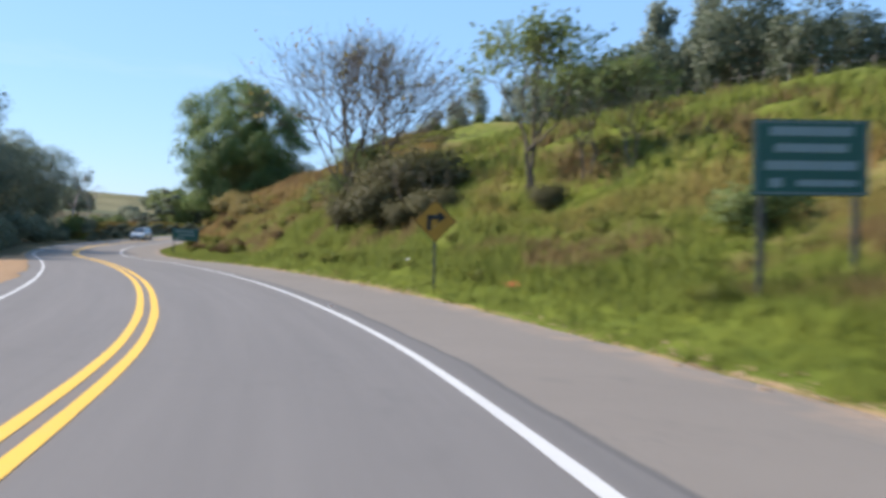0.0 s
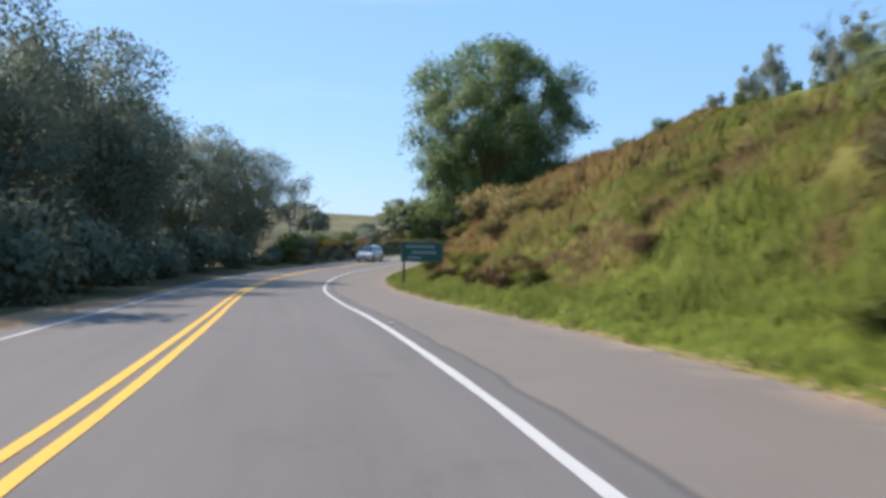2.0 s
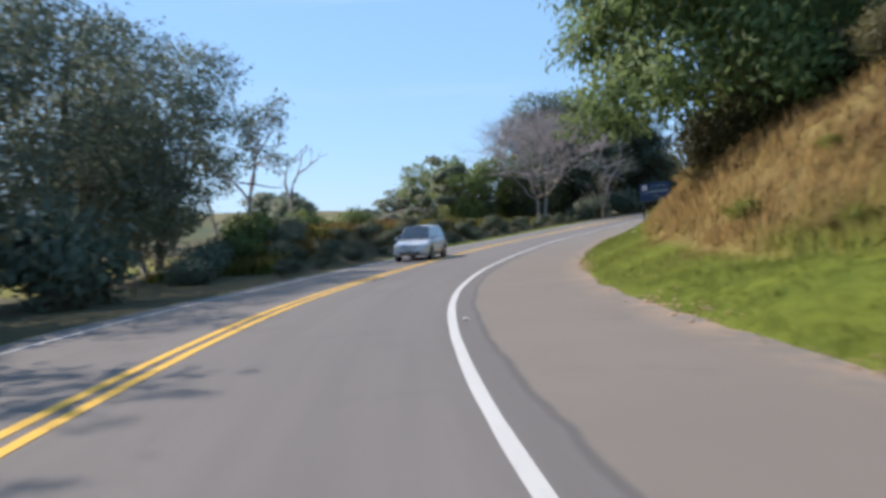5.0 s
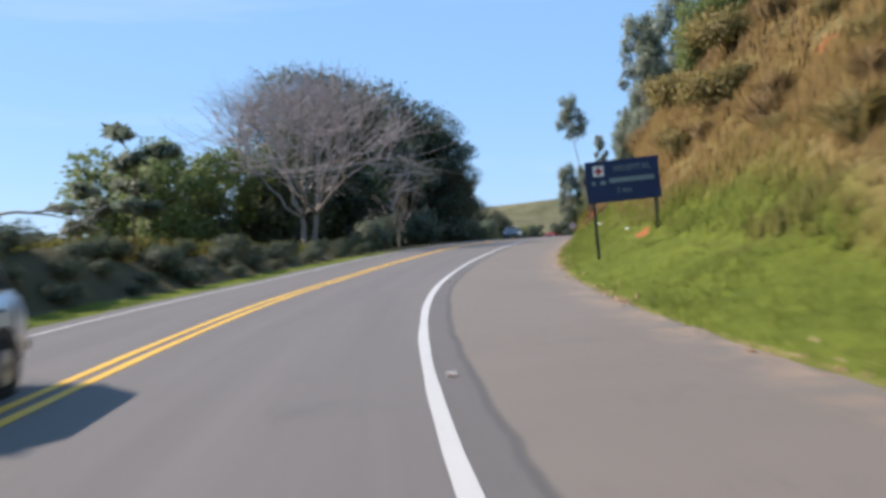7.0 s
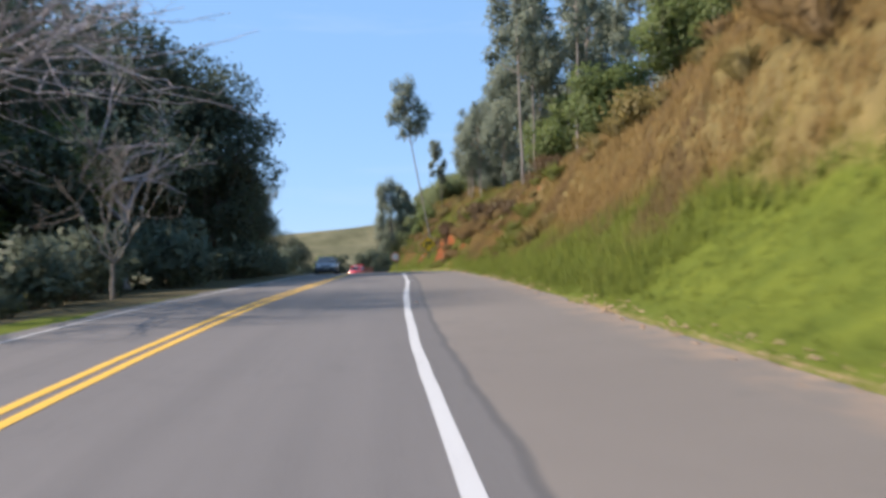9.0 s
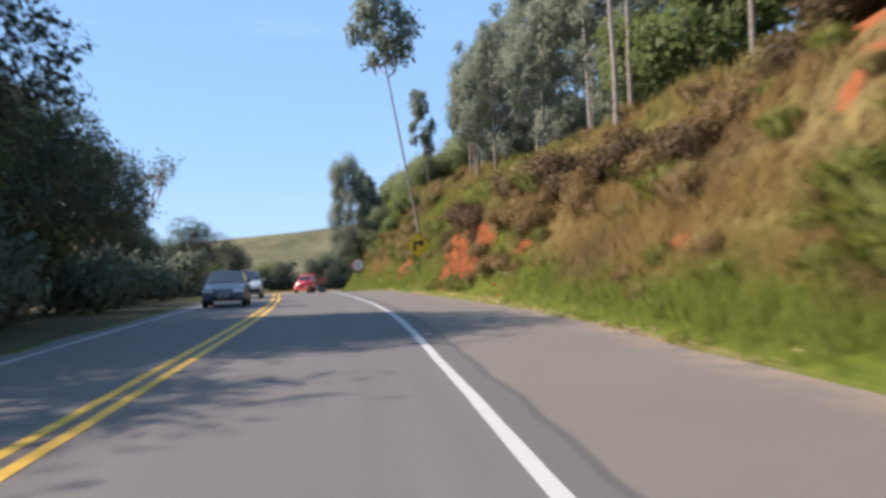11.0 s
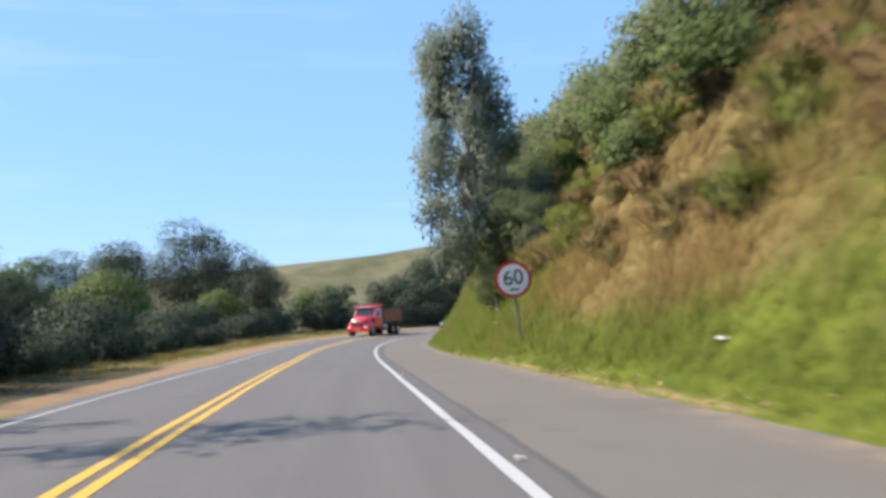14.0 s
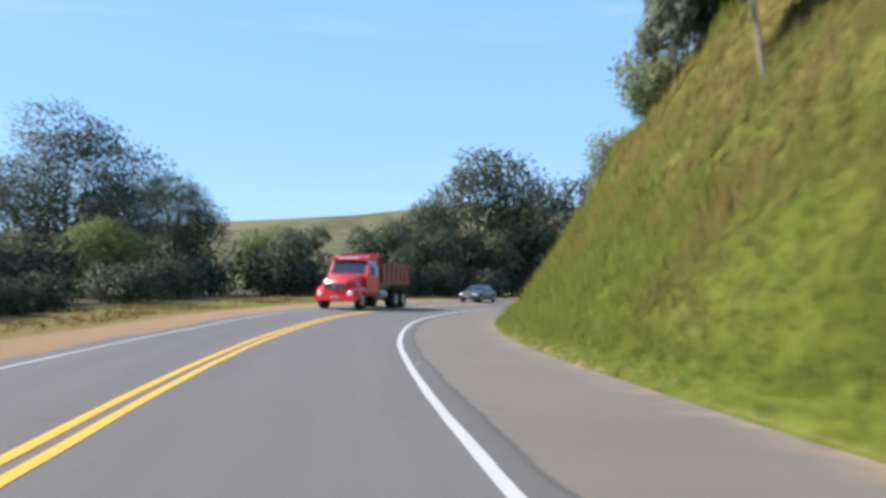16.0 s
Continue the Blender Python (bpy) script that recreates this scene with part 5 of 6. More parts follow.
plant_out(bush(76, 2.2, 2.0, LEAF_MID, 1800, 0.19, "overgrown green shrub on the cut bank"), [(272, 11.5, 0, 0.9), (276, 10.8, 70, 0.8), (288, 10.0, 140, 1.1), (293.5, 12.0, 200, 0.8), (284, 13.0, 20, 1.0), (297, 10.6, 100, 0.8)])
_c = np.random.default_rng(110)
_crest = [(_s + _c.uniform(-1.2, 1.2), _d + _c.uniform(-0.8, 0.8), _c.uniform(0, 360), _c.uniform(0.75, 1.15)) for _s in np.arange(284, 330, 3.4) for _d in (15.6, 19.4)]
_crest += [(_s + _c.uniform(-1, 1), _d + _c.uniform(-0.8, 0.8), _c.uniform(0, 360), _c.uniform(0.5, 0.8)) for _s in np.arange(331, 352, 3.6) for _d in (13.2, 16.5)]
plant_out(bush(111, 3.5, 2.6, LEAF_PALED, 3600, 0.19, "green shrub on the crest of the bank"), _crest, "shrubs along the crest")
plant_out(bush(77, 1.9, 1.8, LEAF_OLIVE, 1700, 0.18, "dry olive scrub on the cut bank"), [(158, 13.0, 0, 0.8), (164, 14.5, 60, 1.0), (170, 12.5, 130, 0.8), (176, 15.5, 200, 1.1), (181, 13.5, 20, 0.9), (188, 15.5, 80, 1.0), (196, 13.5, 150, 0.9), (210, 14.5, 210, 0.6), (217, 13.0, 270, 0.6), (222, 11.0, 30, 0.5), (227.5, 9.4, 90, 0.5), (238.5, 9.2, 25, 0.45), (254, 9.6, 75, 0.5), (251.2, 8.8, 210, 0.42), (257.6, 8.9, 310, 0.42), (259.2, 9.3, 40, 0.5), (256.5, 9.3, 135, 0.45), (252, 9.4, 300, 0.4), (264, 12.5, 60, 0.7), (78, 13.0, 10, 0.8), (84, 14.0, 70, 0.8), (92, 13.0, 150, 0.9), (98, 14.5, 220, 0.9)])

plant_out(bush(103, 1.7, 1.3, LEAF_ROOT, 1700, 0.13, "dark fringe of dead fern and roots overhanging the red cut", name="root_fringe"), [(228.9, 8.0, 0, 0.42), (229.8, 8.05, 50, 0.5), (230.8, 8.1, 110, 0.55), (231.9, 8.15, 170, 0.6), (233.0, 8.3, 230, 0.6), (234.1, 8.5, 290, 0.62), (235.2, 8.6, 20, 0.6), (236.2, 8.4, 80, 0.55), (237.0, 8.15, 140, 0.5), (236.9, 7.95, 200, 0.35), (225.0, 8.75, 250, 0.4), (253.4, 9.0, 0, 0.35), (254.5, 9.1, 90, 0.42), (255.7, 9.0, 200, 0.36)], "overhang of the red cut")
plant_out(bush(104, 1.7, 1.6, LEAF_DRY, 2200, 0.14, "brown dead fern on the cut bank", name="dead_fern"), [(226.7, 9.9, 0, 0.55), (225.5, 10.3, 60, 0.5), (224.6, 9.6, 120, 0.45), (225.8, 9.1, 180, 0.5), (224.0, 8.8, 240, 0.55), (226.4, 8.7, 300, 0.5), (227.3, 8.4, 30, 0.45), (226.4, 12.6, 90, 0.5), (222.6, 10.2, 210, 0.6), (221.0, 9.4, 270, 0.5), (218.2, 10.6, 20, 0.6), (215.2, 11.6, 130, 0.7), (227.6, 7.75, 40, 0.4), (226.2, 7.6, 100, 0.38), (224.6, 7.8, 310, 0.4), (228.0, 7.4, 0, 0.25)], "dead fern on the cut bank")

_lip = [(211.5 + 1.15 * i, 12.6 - 0.9 * math.sin(0.12 * i) - 0.14 * i + 0.3 * math.sin(2.1 * i), 67 * i, 0.62 + 0.2 * math.sin(1.7 * i)) for i in range(17)]
plant_out(bush(112, 1.7, 1.5, LEAF_LIP, 1900, 0.14, "dull brown curtain of dead fern under the lip of the bank", name="dead_fern"), _lip, "dead fern on the cut bank")
plant_out(bush(105, 1.6, 1.5, LEAF_GREEN, 2000, 0.15, "yellow-green creeper and scrub on the cut bank", name="creeper"), [(290.5, 11.2, 0, 0.6), (292.0, 10.4, 50, 0.5), (294.0, 11.0, 100, 0.65), (295.5, 10.0, 150, 0.45), (296.8, 11.8, 200, 0.7), (298.5, 10.6, 250, 0.5), (292.8, 13.0, 220, 0.8), (296.0, 13.6, 270, 0.8), (288.0, 12.4, 320, 0.7), (285.0, 10.8, 40, 0.5), (281.0, 10.2, 90, 0.45)], "creepers on the cut bank")

# tussocks and low scrub scattered over the banks
_r = np.random.default_rng(90)
for _leaf, _label, _n, _k in ((LEAF_OLIVE, "low olive tussock of scrub on the bank", 120, 0), (LEAF_DRY, "low brown tussock of dead fern on the bank", 110, 1), (LEAF_GREEN, "low green tussock on the bank", 60, 2)):
    _places = []
    for i in range(_n):
        _s = (_r.uniform(112, 297) if i % 3 else _r.uniform(262, 296)) if _k < 2 else _r.uniform(200, 296)
        _d = 9.4 + 7.5 * _r.uniform(0, 1) ** 1.5 if _k < 2 else _r.uniform(8.6, 12)
        if not (_s < 197 and _d < 11.2):  # mown beside the verge and round the board
            _places.append((_s, _d, _r.uniform(0, 360), _r.uniform(0.5, 1.15)))
    plant_out(tussock(91 + _k, 0.95, 1.05, _leaf, 520, _label), _places, "tussocks on the bank")
_bank = []
for i in range(64):
    _bank.append((_r.uniform(204, 262), 7.8 + 3.2 * _r.uniform(0, 1), _r.uniform(0, 360), _r.uniform(0.28, 0.62)))
plant_out(tussock(97, 1.0, 1.0, LEAF_OLIVE, 460, "small brown-olive tuft on the cut bank"), _bank[:26], "tufts on the cut bank")
_face = [(_r.uniform(228.6, 236.6), 7.25 + 0.5 * _r.uniform(0, 1) ** 1.4 + 0.35 * (i % 3 == 0), _r.uniform(0, 360), _r.uniform(0.16, 0.36)) for i in range(48)]
plant_out(tussock(101, 1.0, 1.0, LEAF_OLIVE, 420, "small olive weed rooted in the red cut", "weed"), _face[:20], "weeds on the red cut")
plant_out(tussock(102, 1.0, 1.0, LEAF_GREEN, 420, "small bright green weed rooted in the red cut", "weed"), _face[20:44], "weeds on the red cut")
plant_out(tussock(106, 1.0, 1.0, LEAF_GREEN, 420, "green weed at the foot of the red cut", "weed"), [(228.2 + 0.45 * i, 7.3 + 0.12 * math.sin(2.9 * i), 47 * i, 0.3 + 0.12 * math.sin(1.9 * i)) for i in range(24)], "weeds on the red cut")
plant_out(tussock(98, 1.0, 1.0, LEAF_DRY, 460, "small dead brown tuft on the cut bank"), _bank[26:48], "tufts on the cut bank")
plant_out(tussock(99, 1.0, 1.0, LEAF_GREEN, 460, "small green tuft on the cut bank"), _bank[48:], "tufts on the cut bank")
# the darkened leaf carries the low bank's shade in its colour
plant_out(bush(100, 1.2, 1.1, LEAF_HALF_SHADE, 1100, 0.1, "dark shaded undergrowth at the foot of the low bank", name="undergrowth"), [(_s + 0.6 * math.sin(2.3 * i), -4.95 - 0.3 * (i % 3), 53 * i, 0.45 + 0.14 * math.sin(1.3 * i)) for i, _s in enumerate(np.arange(122, 178, 1.5))], "undergrowth on the low bank")
plant_out(bush(95, 1.3, 1.2, LEAF_HALF_SHADE, 1500, 0.11, "dark undergrowth on the face of the low bank", name="undergrowth"), [(_s, -5.7 - 0.4 * (i % 3), 71 * i, 0.42 + 0.09 * (i % 4), 0.1) for i, _s in enumerate(np.arange(124, 182, 1.9))], "undergrowth on the low bank")
# the paled leaf brightens this tree against its own shade
plant_out(broad_tree(96, 5.0, 2.6, LEAF_PALED, 13000, 0.1, "young leafy tree below the eucalyptus", clear=0.05), [(289.4, 9.2, 0, 0.8), (286.6, 9.9, 200, 0.55), (291.4, 10.0, 90, 0.8), (293.4, 10.8, 300, 0.8), (287.9, 8.9, 140, 0.5), (290.2, 8.7, 30, 0.42)])

# lone trees on the far ridge
plant_out(broad_tree(81, 6.0, 3.5, LEAF_DARK, 900, 0.7, "lone dark tree on the far grassy ridge", clear=0.3), [(656, -50, 0, 1.0), (560, -35, 60, 0.7), (575, 10, 100, 0.6), (620, 40, 150, 0.7)])


def grass_field(name, s0, s1, d0, d1, per_m2, low, high, label, seed, blades=6, width=0.035):
    r = np.random.default_rng(seed)
    n = int((s1 - s0) * abs(d1 - d0) * per_m2)
    s, d = r.uniform(s0, s1, n), r.uniform(min(d0, d1), max(d0, d1), n)
    keep = (soil_mask(s, d) + 0.5 * value_noise(s / 1.1, d / 0.8, 31) < 0.5) & (np.abs(sand_mask(s, d)) + 0.5 * value_noise(s / 0.9, d / 0.6, 32) < 0.5)
    keep &= value_noise(s / 2.6, d / 2.0, 33) > -0.92
    s, d = s[keep], d[keep]
    n = len(s)
    x, y = spread(s, d)
    z = land_z(s, d)
    dry = np.clip((dry_mask(s, d) - 0.5) * 2.4 + 0.5 + 0.5 * value_noise(s / 2.0, d / 1.5, 34) + r.normal(0, 0.12, n), 0, 1)
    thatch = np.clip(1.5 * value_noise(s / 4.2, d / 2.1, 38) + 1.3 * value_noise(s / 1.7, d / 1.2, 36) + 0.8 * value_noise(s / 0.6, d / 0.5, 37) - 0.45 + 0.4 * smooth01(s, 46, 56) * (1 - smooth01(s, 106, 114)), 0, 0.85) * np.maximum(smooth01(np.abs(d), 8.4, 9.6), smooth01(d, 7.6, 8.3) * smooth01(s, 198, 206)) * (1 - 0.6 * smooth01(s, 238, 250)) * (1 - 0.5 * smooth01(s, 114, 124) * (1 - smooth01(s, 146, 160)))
    tall = (low + (high - low) * np.clip(0.5 + 0.5 * value_noise(s / 3.0, d / 2.2, 35) + r.normal(0, 0.2, n), 0, 1))
    if high < 0.3:
        tall = tall * (1 - 0.45 * smooth01(s, 84, 100) * (1 - smooth01(s, 165, 185)))
    base = np.repeat(np.stack([x, y, z], 1), blades, 0)
    h = np.repeat(tall, blades) * r.uniform(0.6, 1.15, n * blades)
    a = r.uniform(0, 2 * np.pi, n * blades)
    lean = h * r.uniform(0.15, 0.75, n * blades)
    off = r.normal(0, 0.1, (n * blades, 3)) * [1, 1, 0]
    p = base + off - [0, 0, 0.04]
    side = np.stack([-np.sin(a), np.cos(a), 0 * a], 1) * (width * (0.6 + h))[:, None]
    tip = p + np.stack([np.cos(a) * lean, np.sin(a) * lean, h], 1)
    # blades are wound towards the road and take the light as the slope does
    x1, y1 = spread(s, d + 0.6)
    run, rise = np.hypot(x1 - x, y1 - y), land_z(s, d + 0.6) - z
    ox, oy = (x1 - x) / run, (y1 - y) / run
    lie = np.stack([-ox * rise, -oy * rise, run], 1)
    lie = np.repeat(lie / np.linalg.norm(lie, axis=1)[:, None], blades, 0) + r.normal(0, 0.22, (n * blades, 3))
    back = np.repeat(np.stack([-ox + oy, -oy - ox], 1), blades, 0)
    g = np.cross(2 * side, tip - p)
    side = np.where((g[:, 0] * back[:, 0] + g[:, 1] * back[:, 1] < 0)[:, None], -side, side)
    v = np.stack([p - side, p + side, tip], 1).reshape(-1, 3)
    me = fast_mesh(name, v, np.arange(3 * n * blades).reshape(-1, 3), GRASS)
    me.shade_smooth()
    me.normals_split_custom_set_from_vertices(np.repeat(lie / np.linalg.norm(lie, axis=1)[:, None], 3, 0).astype(np.float32))
    add_attr(me, "dry", np.repeat(dry, 3 * blades))
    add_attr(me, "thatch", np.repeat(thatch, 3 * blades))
    return tagged(new(name, me), label, "grass", kind="stuff")


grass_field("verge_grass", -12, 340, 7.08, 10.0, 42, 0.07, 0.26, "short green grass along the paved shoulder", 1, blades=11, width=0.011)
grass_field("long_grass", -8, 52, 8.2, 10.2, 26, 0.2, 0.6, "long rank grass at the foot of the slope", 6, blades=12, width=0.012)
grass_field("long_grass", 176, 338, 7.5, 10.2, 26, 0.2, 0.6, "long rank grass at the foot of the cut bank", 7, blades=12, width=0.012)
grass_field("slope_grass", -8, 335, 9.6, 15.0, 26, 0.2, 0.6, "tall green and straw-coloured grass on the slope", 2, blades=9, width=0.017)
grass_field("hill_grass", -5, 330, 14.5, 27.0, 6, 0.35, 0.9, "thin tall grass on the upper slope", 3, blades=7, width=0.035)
grass_field("hill_grass", 40, 168, 26.5, 38.0, 5, 0.35, 0.9, "thin tall grass along the brow of the slope", 8, blades=7, width=0.04)
grass_field("bank_grass", 124, 184, -12, -6.4, 26, 0.25, 0.75, "rough grass on the low bank", 4, width=0.04)
grass_field("far_verge_grass", 255, 350, -11.5, -6.4, 7, 0.08, 0.25, "thin grass behind the sandy verge", 5)
# ---- road signs ----
def on_verge(s, d, turn=0.0, sink=0.0):
    """A pose on the ground at (s, d) that faces oncoming drivers on the near lane."""
    return Matrix.Translation(land_point(s, d) - Vector((0, 0, sink))) @ pose(0, 0, 0, 0, 0, heading(s) + turn)


def shift_bm(bm, m):
    bmesh.ops.transform(bm, matrix=m, verts=bm.verts)
    return bm


def diamond_sign(s, d, centre, side, turn, label, lean=0.0, sheet=None):
    """A yellow warning diamond with a bent arrow on one post."""
    ob = empty("warning_sign", on_verge(s, d, turn) @ pose(0, 0, 0, 0, lean, 0), label, "road sign")
    part("post", tube_bm((0, 0.03, -0.5), (0, 0.03, centre + side * 0.5), 0.035, sides=8), POST_DARK, ob)
    k = side * 0.7071

    def diamond(r, y, depth, mat, name, lab=""):
        return part(name, shift_bm(prism_bm([(0, r), (r, 0), (0, -r), (-r, 0)], depth), Matrix.Translation((0, y, centre))), mat, ob, lab)

    plate = diamond(k, -0.012, 0.012, sheet or SIGN_YELLOW, "plate", "yellow reflective sheet")
    diamond(k * 0.985, 0.002, 0.006, SIGN_BACK, "backing")
    edge = bmesh.new()
    outer, inner = [(0, 1), (1, 0), (0, -1), (-1, 0)], 0.955
    ring0 = [edge.verts.new((x * k * 0.975, -0.0145, z * k * 0.975 + centre)) for x, z in outer]
    ring1 = [edge.verts.new((x * k * 0.975 * inner, -0.0145, z * k * 0.975 * inner + centre)) for x, z in outer]
    for i in range(4):
        edge.faces.new((ring0[i], ring0[(i + 1) % 4], ring1[(i + 1) % 4], ring1[i]))
    part("border", edge, SIGN_BLACK, plate, "thin black border")
    w = k * 0.105
    arrow = [(-k * 0.3 - w, -k * 0.42), (-k * 0.3 + w, -k * 0.42), (-k * 0.3 + w, k * 0.08), (k * 0.12, k * 0.08), (k * 0.12, -k * 0.1), (k * 0.52, k * 0.19), (k * 0.12, k * 0.48), (k * 0.12, k * 0.3), (-k * 0.3 - w, k * 0.3)]
    part("arrow", shift_bm(prism_bm(arrow, 0.003), Matrix.Translation((0, -0.0165, centre))), SIGN_BLACK, plate, "black arrow bent to the right")
    for z in (-0.25, 0.25):
        part("bolt", tube_bm((0, -0.02, centre + z * k), (0, -0.012, centre + z * k), 0.014, sides=8), SIGN_BACK, plate)
    return ob


def board_sign(name, s, d, width, height, low, turn, sheet, label, rows, lean=0.0, mark=False, drop=0.0, word="", distance=""):
    """A wide information board on two posts; rows: (x, z, length, height) of writing that cannot be read."""
    ob = empty(name, on_verge(s, d, turn) @ pose(0, 0, 0, 0, lean, 0), label, "road sign")
    for sx in (-1, 1):
        x = sx * (width / 2 - 0.16)
        part("post", box_bm((0.09, 0.09, low + height + 0.75), (x, 0.06, (low + height - 0.75) / 2), 0.008), POST_DARK, ob)
    plate = part("plate", box_bm((width, 0.02, height), (0, -0.005, low + height / 2), 0.006), sheet, ob, "painted steel board")
    b = 0.025
    for x0, z0, w, h in ((0, low + 0.04, width - 0.08, b), (0, low + height - 0.04, width - 0.08, b), (-width / 2 + 0.04, low + height / 2, b, height - 0.08), (width / 2 - 0.04, low + height / 2, b, height - 0.08)):
        part("border", box_bm((w, 0.004, h), (x0, -0.0175, z0)), BORDER_GREY if not mark else sheet, plate, "pale border strip" if not mark else "")
    for z in (low + height * 0.25, low + height * 0.75):
        part("rail", box_bm((width * 0.96, 0.03, 0.05), (0, 0.022, z)), SIGN_BACK, ob)
    for x, z, ln, h in rows:
        part("writing_bar", box_bm((ln, 0.004, h), (x, -0.0175, low + z), 0.001), SIGN_GREY, plate, "faded pale lettering")
    if mark:
        part("white_square", box_bm((0.3, 0.004, 0.3), (-width * 0.32, -0.0175, low + height * 0.76), 0.001), SIGN_WHITE, plate, "white square panel")
        for size in ((0.2, 0.004, 0.075), (0.075, 0.0046, 0.2)):
            part("cross_bar", box_bm(size, (-width * 0.32, -0.0205, low + height * 0.76)), SIGN_RED, plate, "red cross bar")
        part("word", shift_bm(text_bm(word, 0.23), Matrix.Translation((width * 0.14, -0.0185, low + height * 0.78))), SIGN_GREY, plate, "faded white lettering")
        part("word", shift_bm(text_bm(distance, 0.21), Matrix.Translation((0.02, -0.0185, low + height * 0.26))), SIGN_GREY, plate, "faded white lettering")
    return ob


BORDER_GREY = plain("faded_border", (0.16, 0.2, 0.2), 0.6)
SIGN_GREY = plain("faded_lettering", (0.2, 0.26, 0.27), 0.6)


def speed_sign(s, d, centre, radius, turn, label, lean):
    ob = empty("speed_limit_sign", on_verge(s, d, turn) @ pose(0, 0, 0, 0, lean, 0), label, "road sign")
    part("post", tube_bm((0, 0.04, -0.6), (0, 0.04, centre + radius * 0.8), 0.04, sides=8), POST_GREY, ob)
    disc = part("disc", tube_bm((0, -0.012, centre), (0, 0.004, centre), radius, sides=48), SIGN_RED, ob, "red-rimmed round plate")
    part("backing", tube_bm((0, 0.0045, centre), (0, 0.009, centre), radius * 0.98, sides=48), SIGN_BACK, ob)
    part("white_face", tube_bm((0, -0.0165, centre), (0, -0.0125, centre), radius * 0.82, sides=48), SIGN_WHITE, disc, "white centre")
    part("number", shift_bm(text_bm("60", radius * 1.15), Matrix.Translation((0, -0.0195, centre + radius * 0.06))), SIGN_BLACK, disc, "black number 60")
    part("writing_bar", box_bm((radius * 0.5, 0.003, radius * 0.1), (0, -0.0185, centre - radius * 0.55)), SIGN_BLACK, disc, "small black lettering")
    for z in (-0.35, 0.35):
        part("bolt", tube_bm((0, -0.022, centre + z * radius * 2), (0, -0.016, centre + z * radius * 2), 0.014, sides=8), SIGN_BACK, disc)
    return ob


board_sign("direction_board", 12.5, 9.99, 1.82, 1.18, 1.56, -12.0, SIGN_GREEN, "dark green board with four faded lines on two posts", [(0, 1.0, 1.3, 0.14), (0, 0.74, 1.15, 0.13), (0, 0.47, 1.45, 0.14), (-0.55, 0.2, 0.2, 0.14), (0.25, 0.2, 0.95, 0.1)], lean=-2.5)
diamond_sign(24.0, 7.55, 1.86, 0.84, -6.0, "weathered brownish-yellow right-turn warning diamond on a dark post", lean=-2.0, sheet=plain("weathered_yellow_sheet", (0.4, 0.2, 0.025), 0.7, vary=0.3))
board_sign("direction_board", 81.0, 8.6, 2.2, 1.05, 0.8, -10.0, SIGN_GREEN, "dull green direction board on two short dark posts", [(-0.1, 0.8, 1.5, 0.14), (0.1, 0.5, 1.3, 0.14), (-0.4, 0.22, 0.7, 0.12)])
board_sign("hospital_board", 150.0, 8.85, 2.05, 1.18, 1.3, -4.0, SIGN_BLUE, "dark blue hospital board with a red cross on two posts", [(-0.82, 0.56, 0.1, 0.1), (-0.55, 0.56, 0.16, 0.12), (0.25, 0.6, 1.25, 0.13)], lean=-3.5, mark=True, word="HOSPITAL", distance="2 km")
diamond_sign(247.0, 8.15, 1.77, 1.06, -4.0, "bright yellow right-turn warning diamond below the leaning eucalyptus")
speed_sign(279.2, 7.75, 2.05, 0.57, -4.0, "round red-rimmed speed limit sign leaning on its post", lean=-5.0)


# ---- fence on the near hilltop ----
def fence():
    ob = empty("pasture_fence", Matrix(), "old wooden pasture fence with wires on the ridge", "fence")
    tops = []
    for i in range(15):
        s, d = 27.0 + 1.9 * i, 34.0 + 0.1 * i
        p = land_point(s, d)
        h = 1.45 + 0.12 * math.sin(i * 2.3)
        part("post", tube_bm(p - Vector((0, 0, 0.4)), p + Vector((0.05 * math.sin(i), 0.04 * math.cos(2 * i), h)), 0.07, 0.055, 7), WOOD_POST, ob)
        tops.append(p)
    for k, z in enumerate((0.45, 0.85, 1.25)):
        v, q = tubes([(np.array([tuple(p + Vector((0, 0, z))) for p in tops]), np.full(len(tops), 0.008))], 4)
        w = new("wire", fast_mesh("wire", v, q, WIRE))
        w.parent = ob


fence()


# ---- clods below the red cut, and litter along the verge ----
def clods(count, seed):
    r = np.random.default_rng(seed)
    for k in range(count):
        s, d = r.uniform(223, 240), r.uniform(7.15, 7.6)
        bm = bmesh.new()
        bmesh.ops.create_icosphere(bm, subdivisions=1, radius=r.uniform(0.05, 0.13))
        for v in bm.verts:
            v.co *= r.uniform(0.7, 1.25)
            v.co.z *= 0.7
        ob = part("soil_clod", bm, SOIL, None, "lump of fallen red soil on the verge")
        tagged(ob, category="soil", group="fallen soil below the cut")
        ob.matrix_basis = Matrix.Translation(land_point(s, d) + Vector((0, 0, 0.03))) @ pose(0, 0, 0, 0, 0, r.uniform(0, 360))


clods(12, 5)


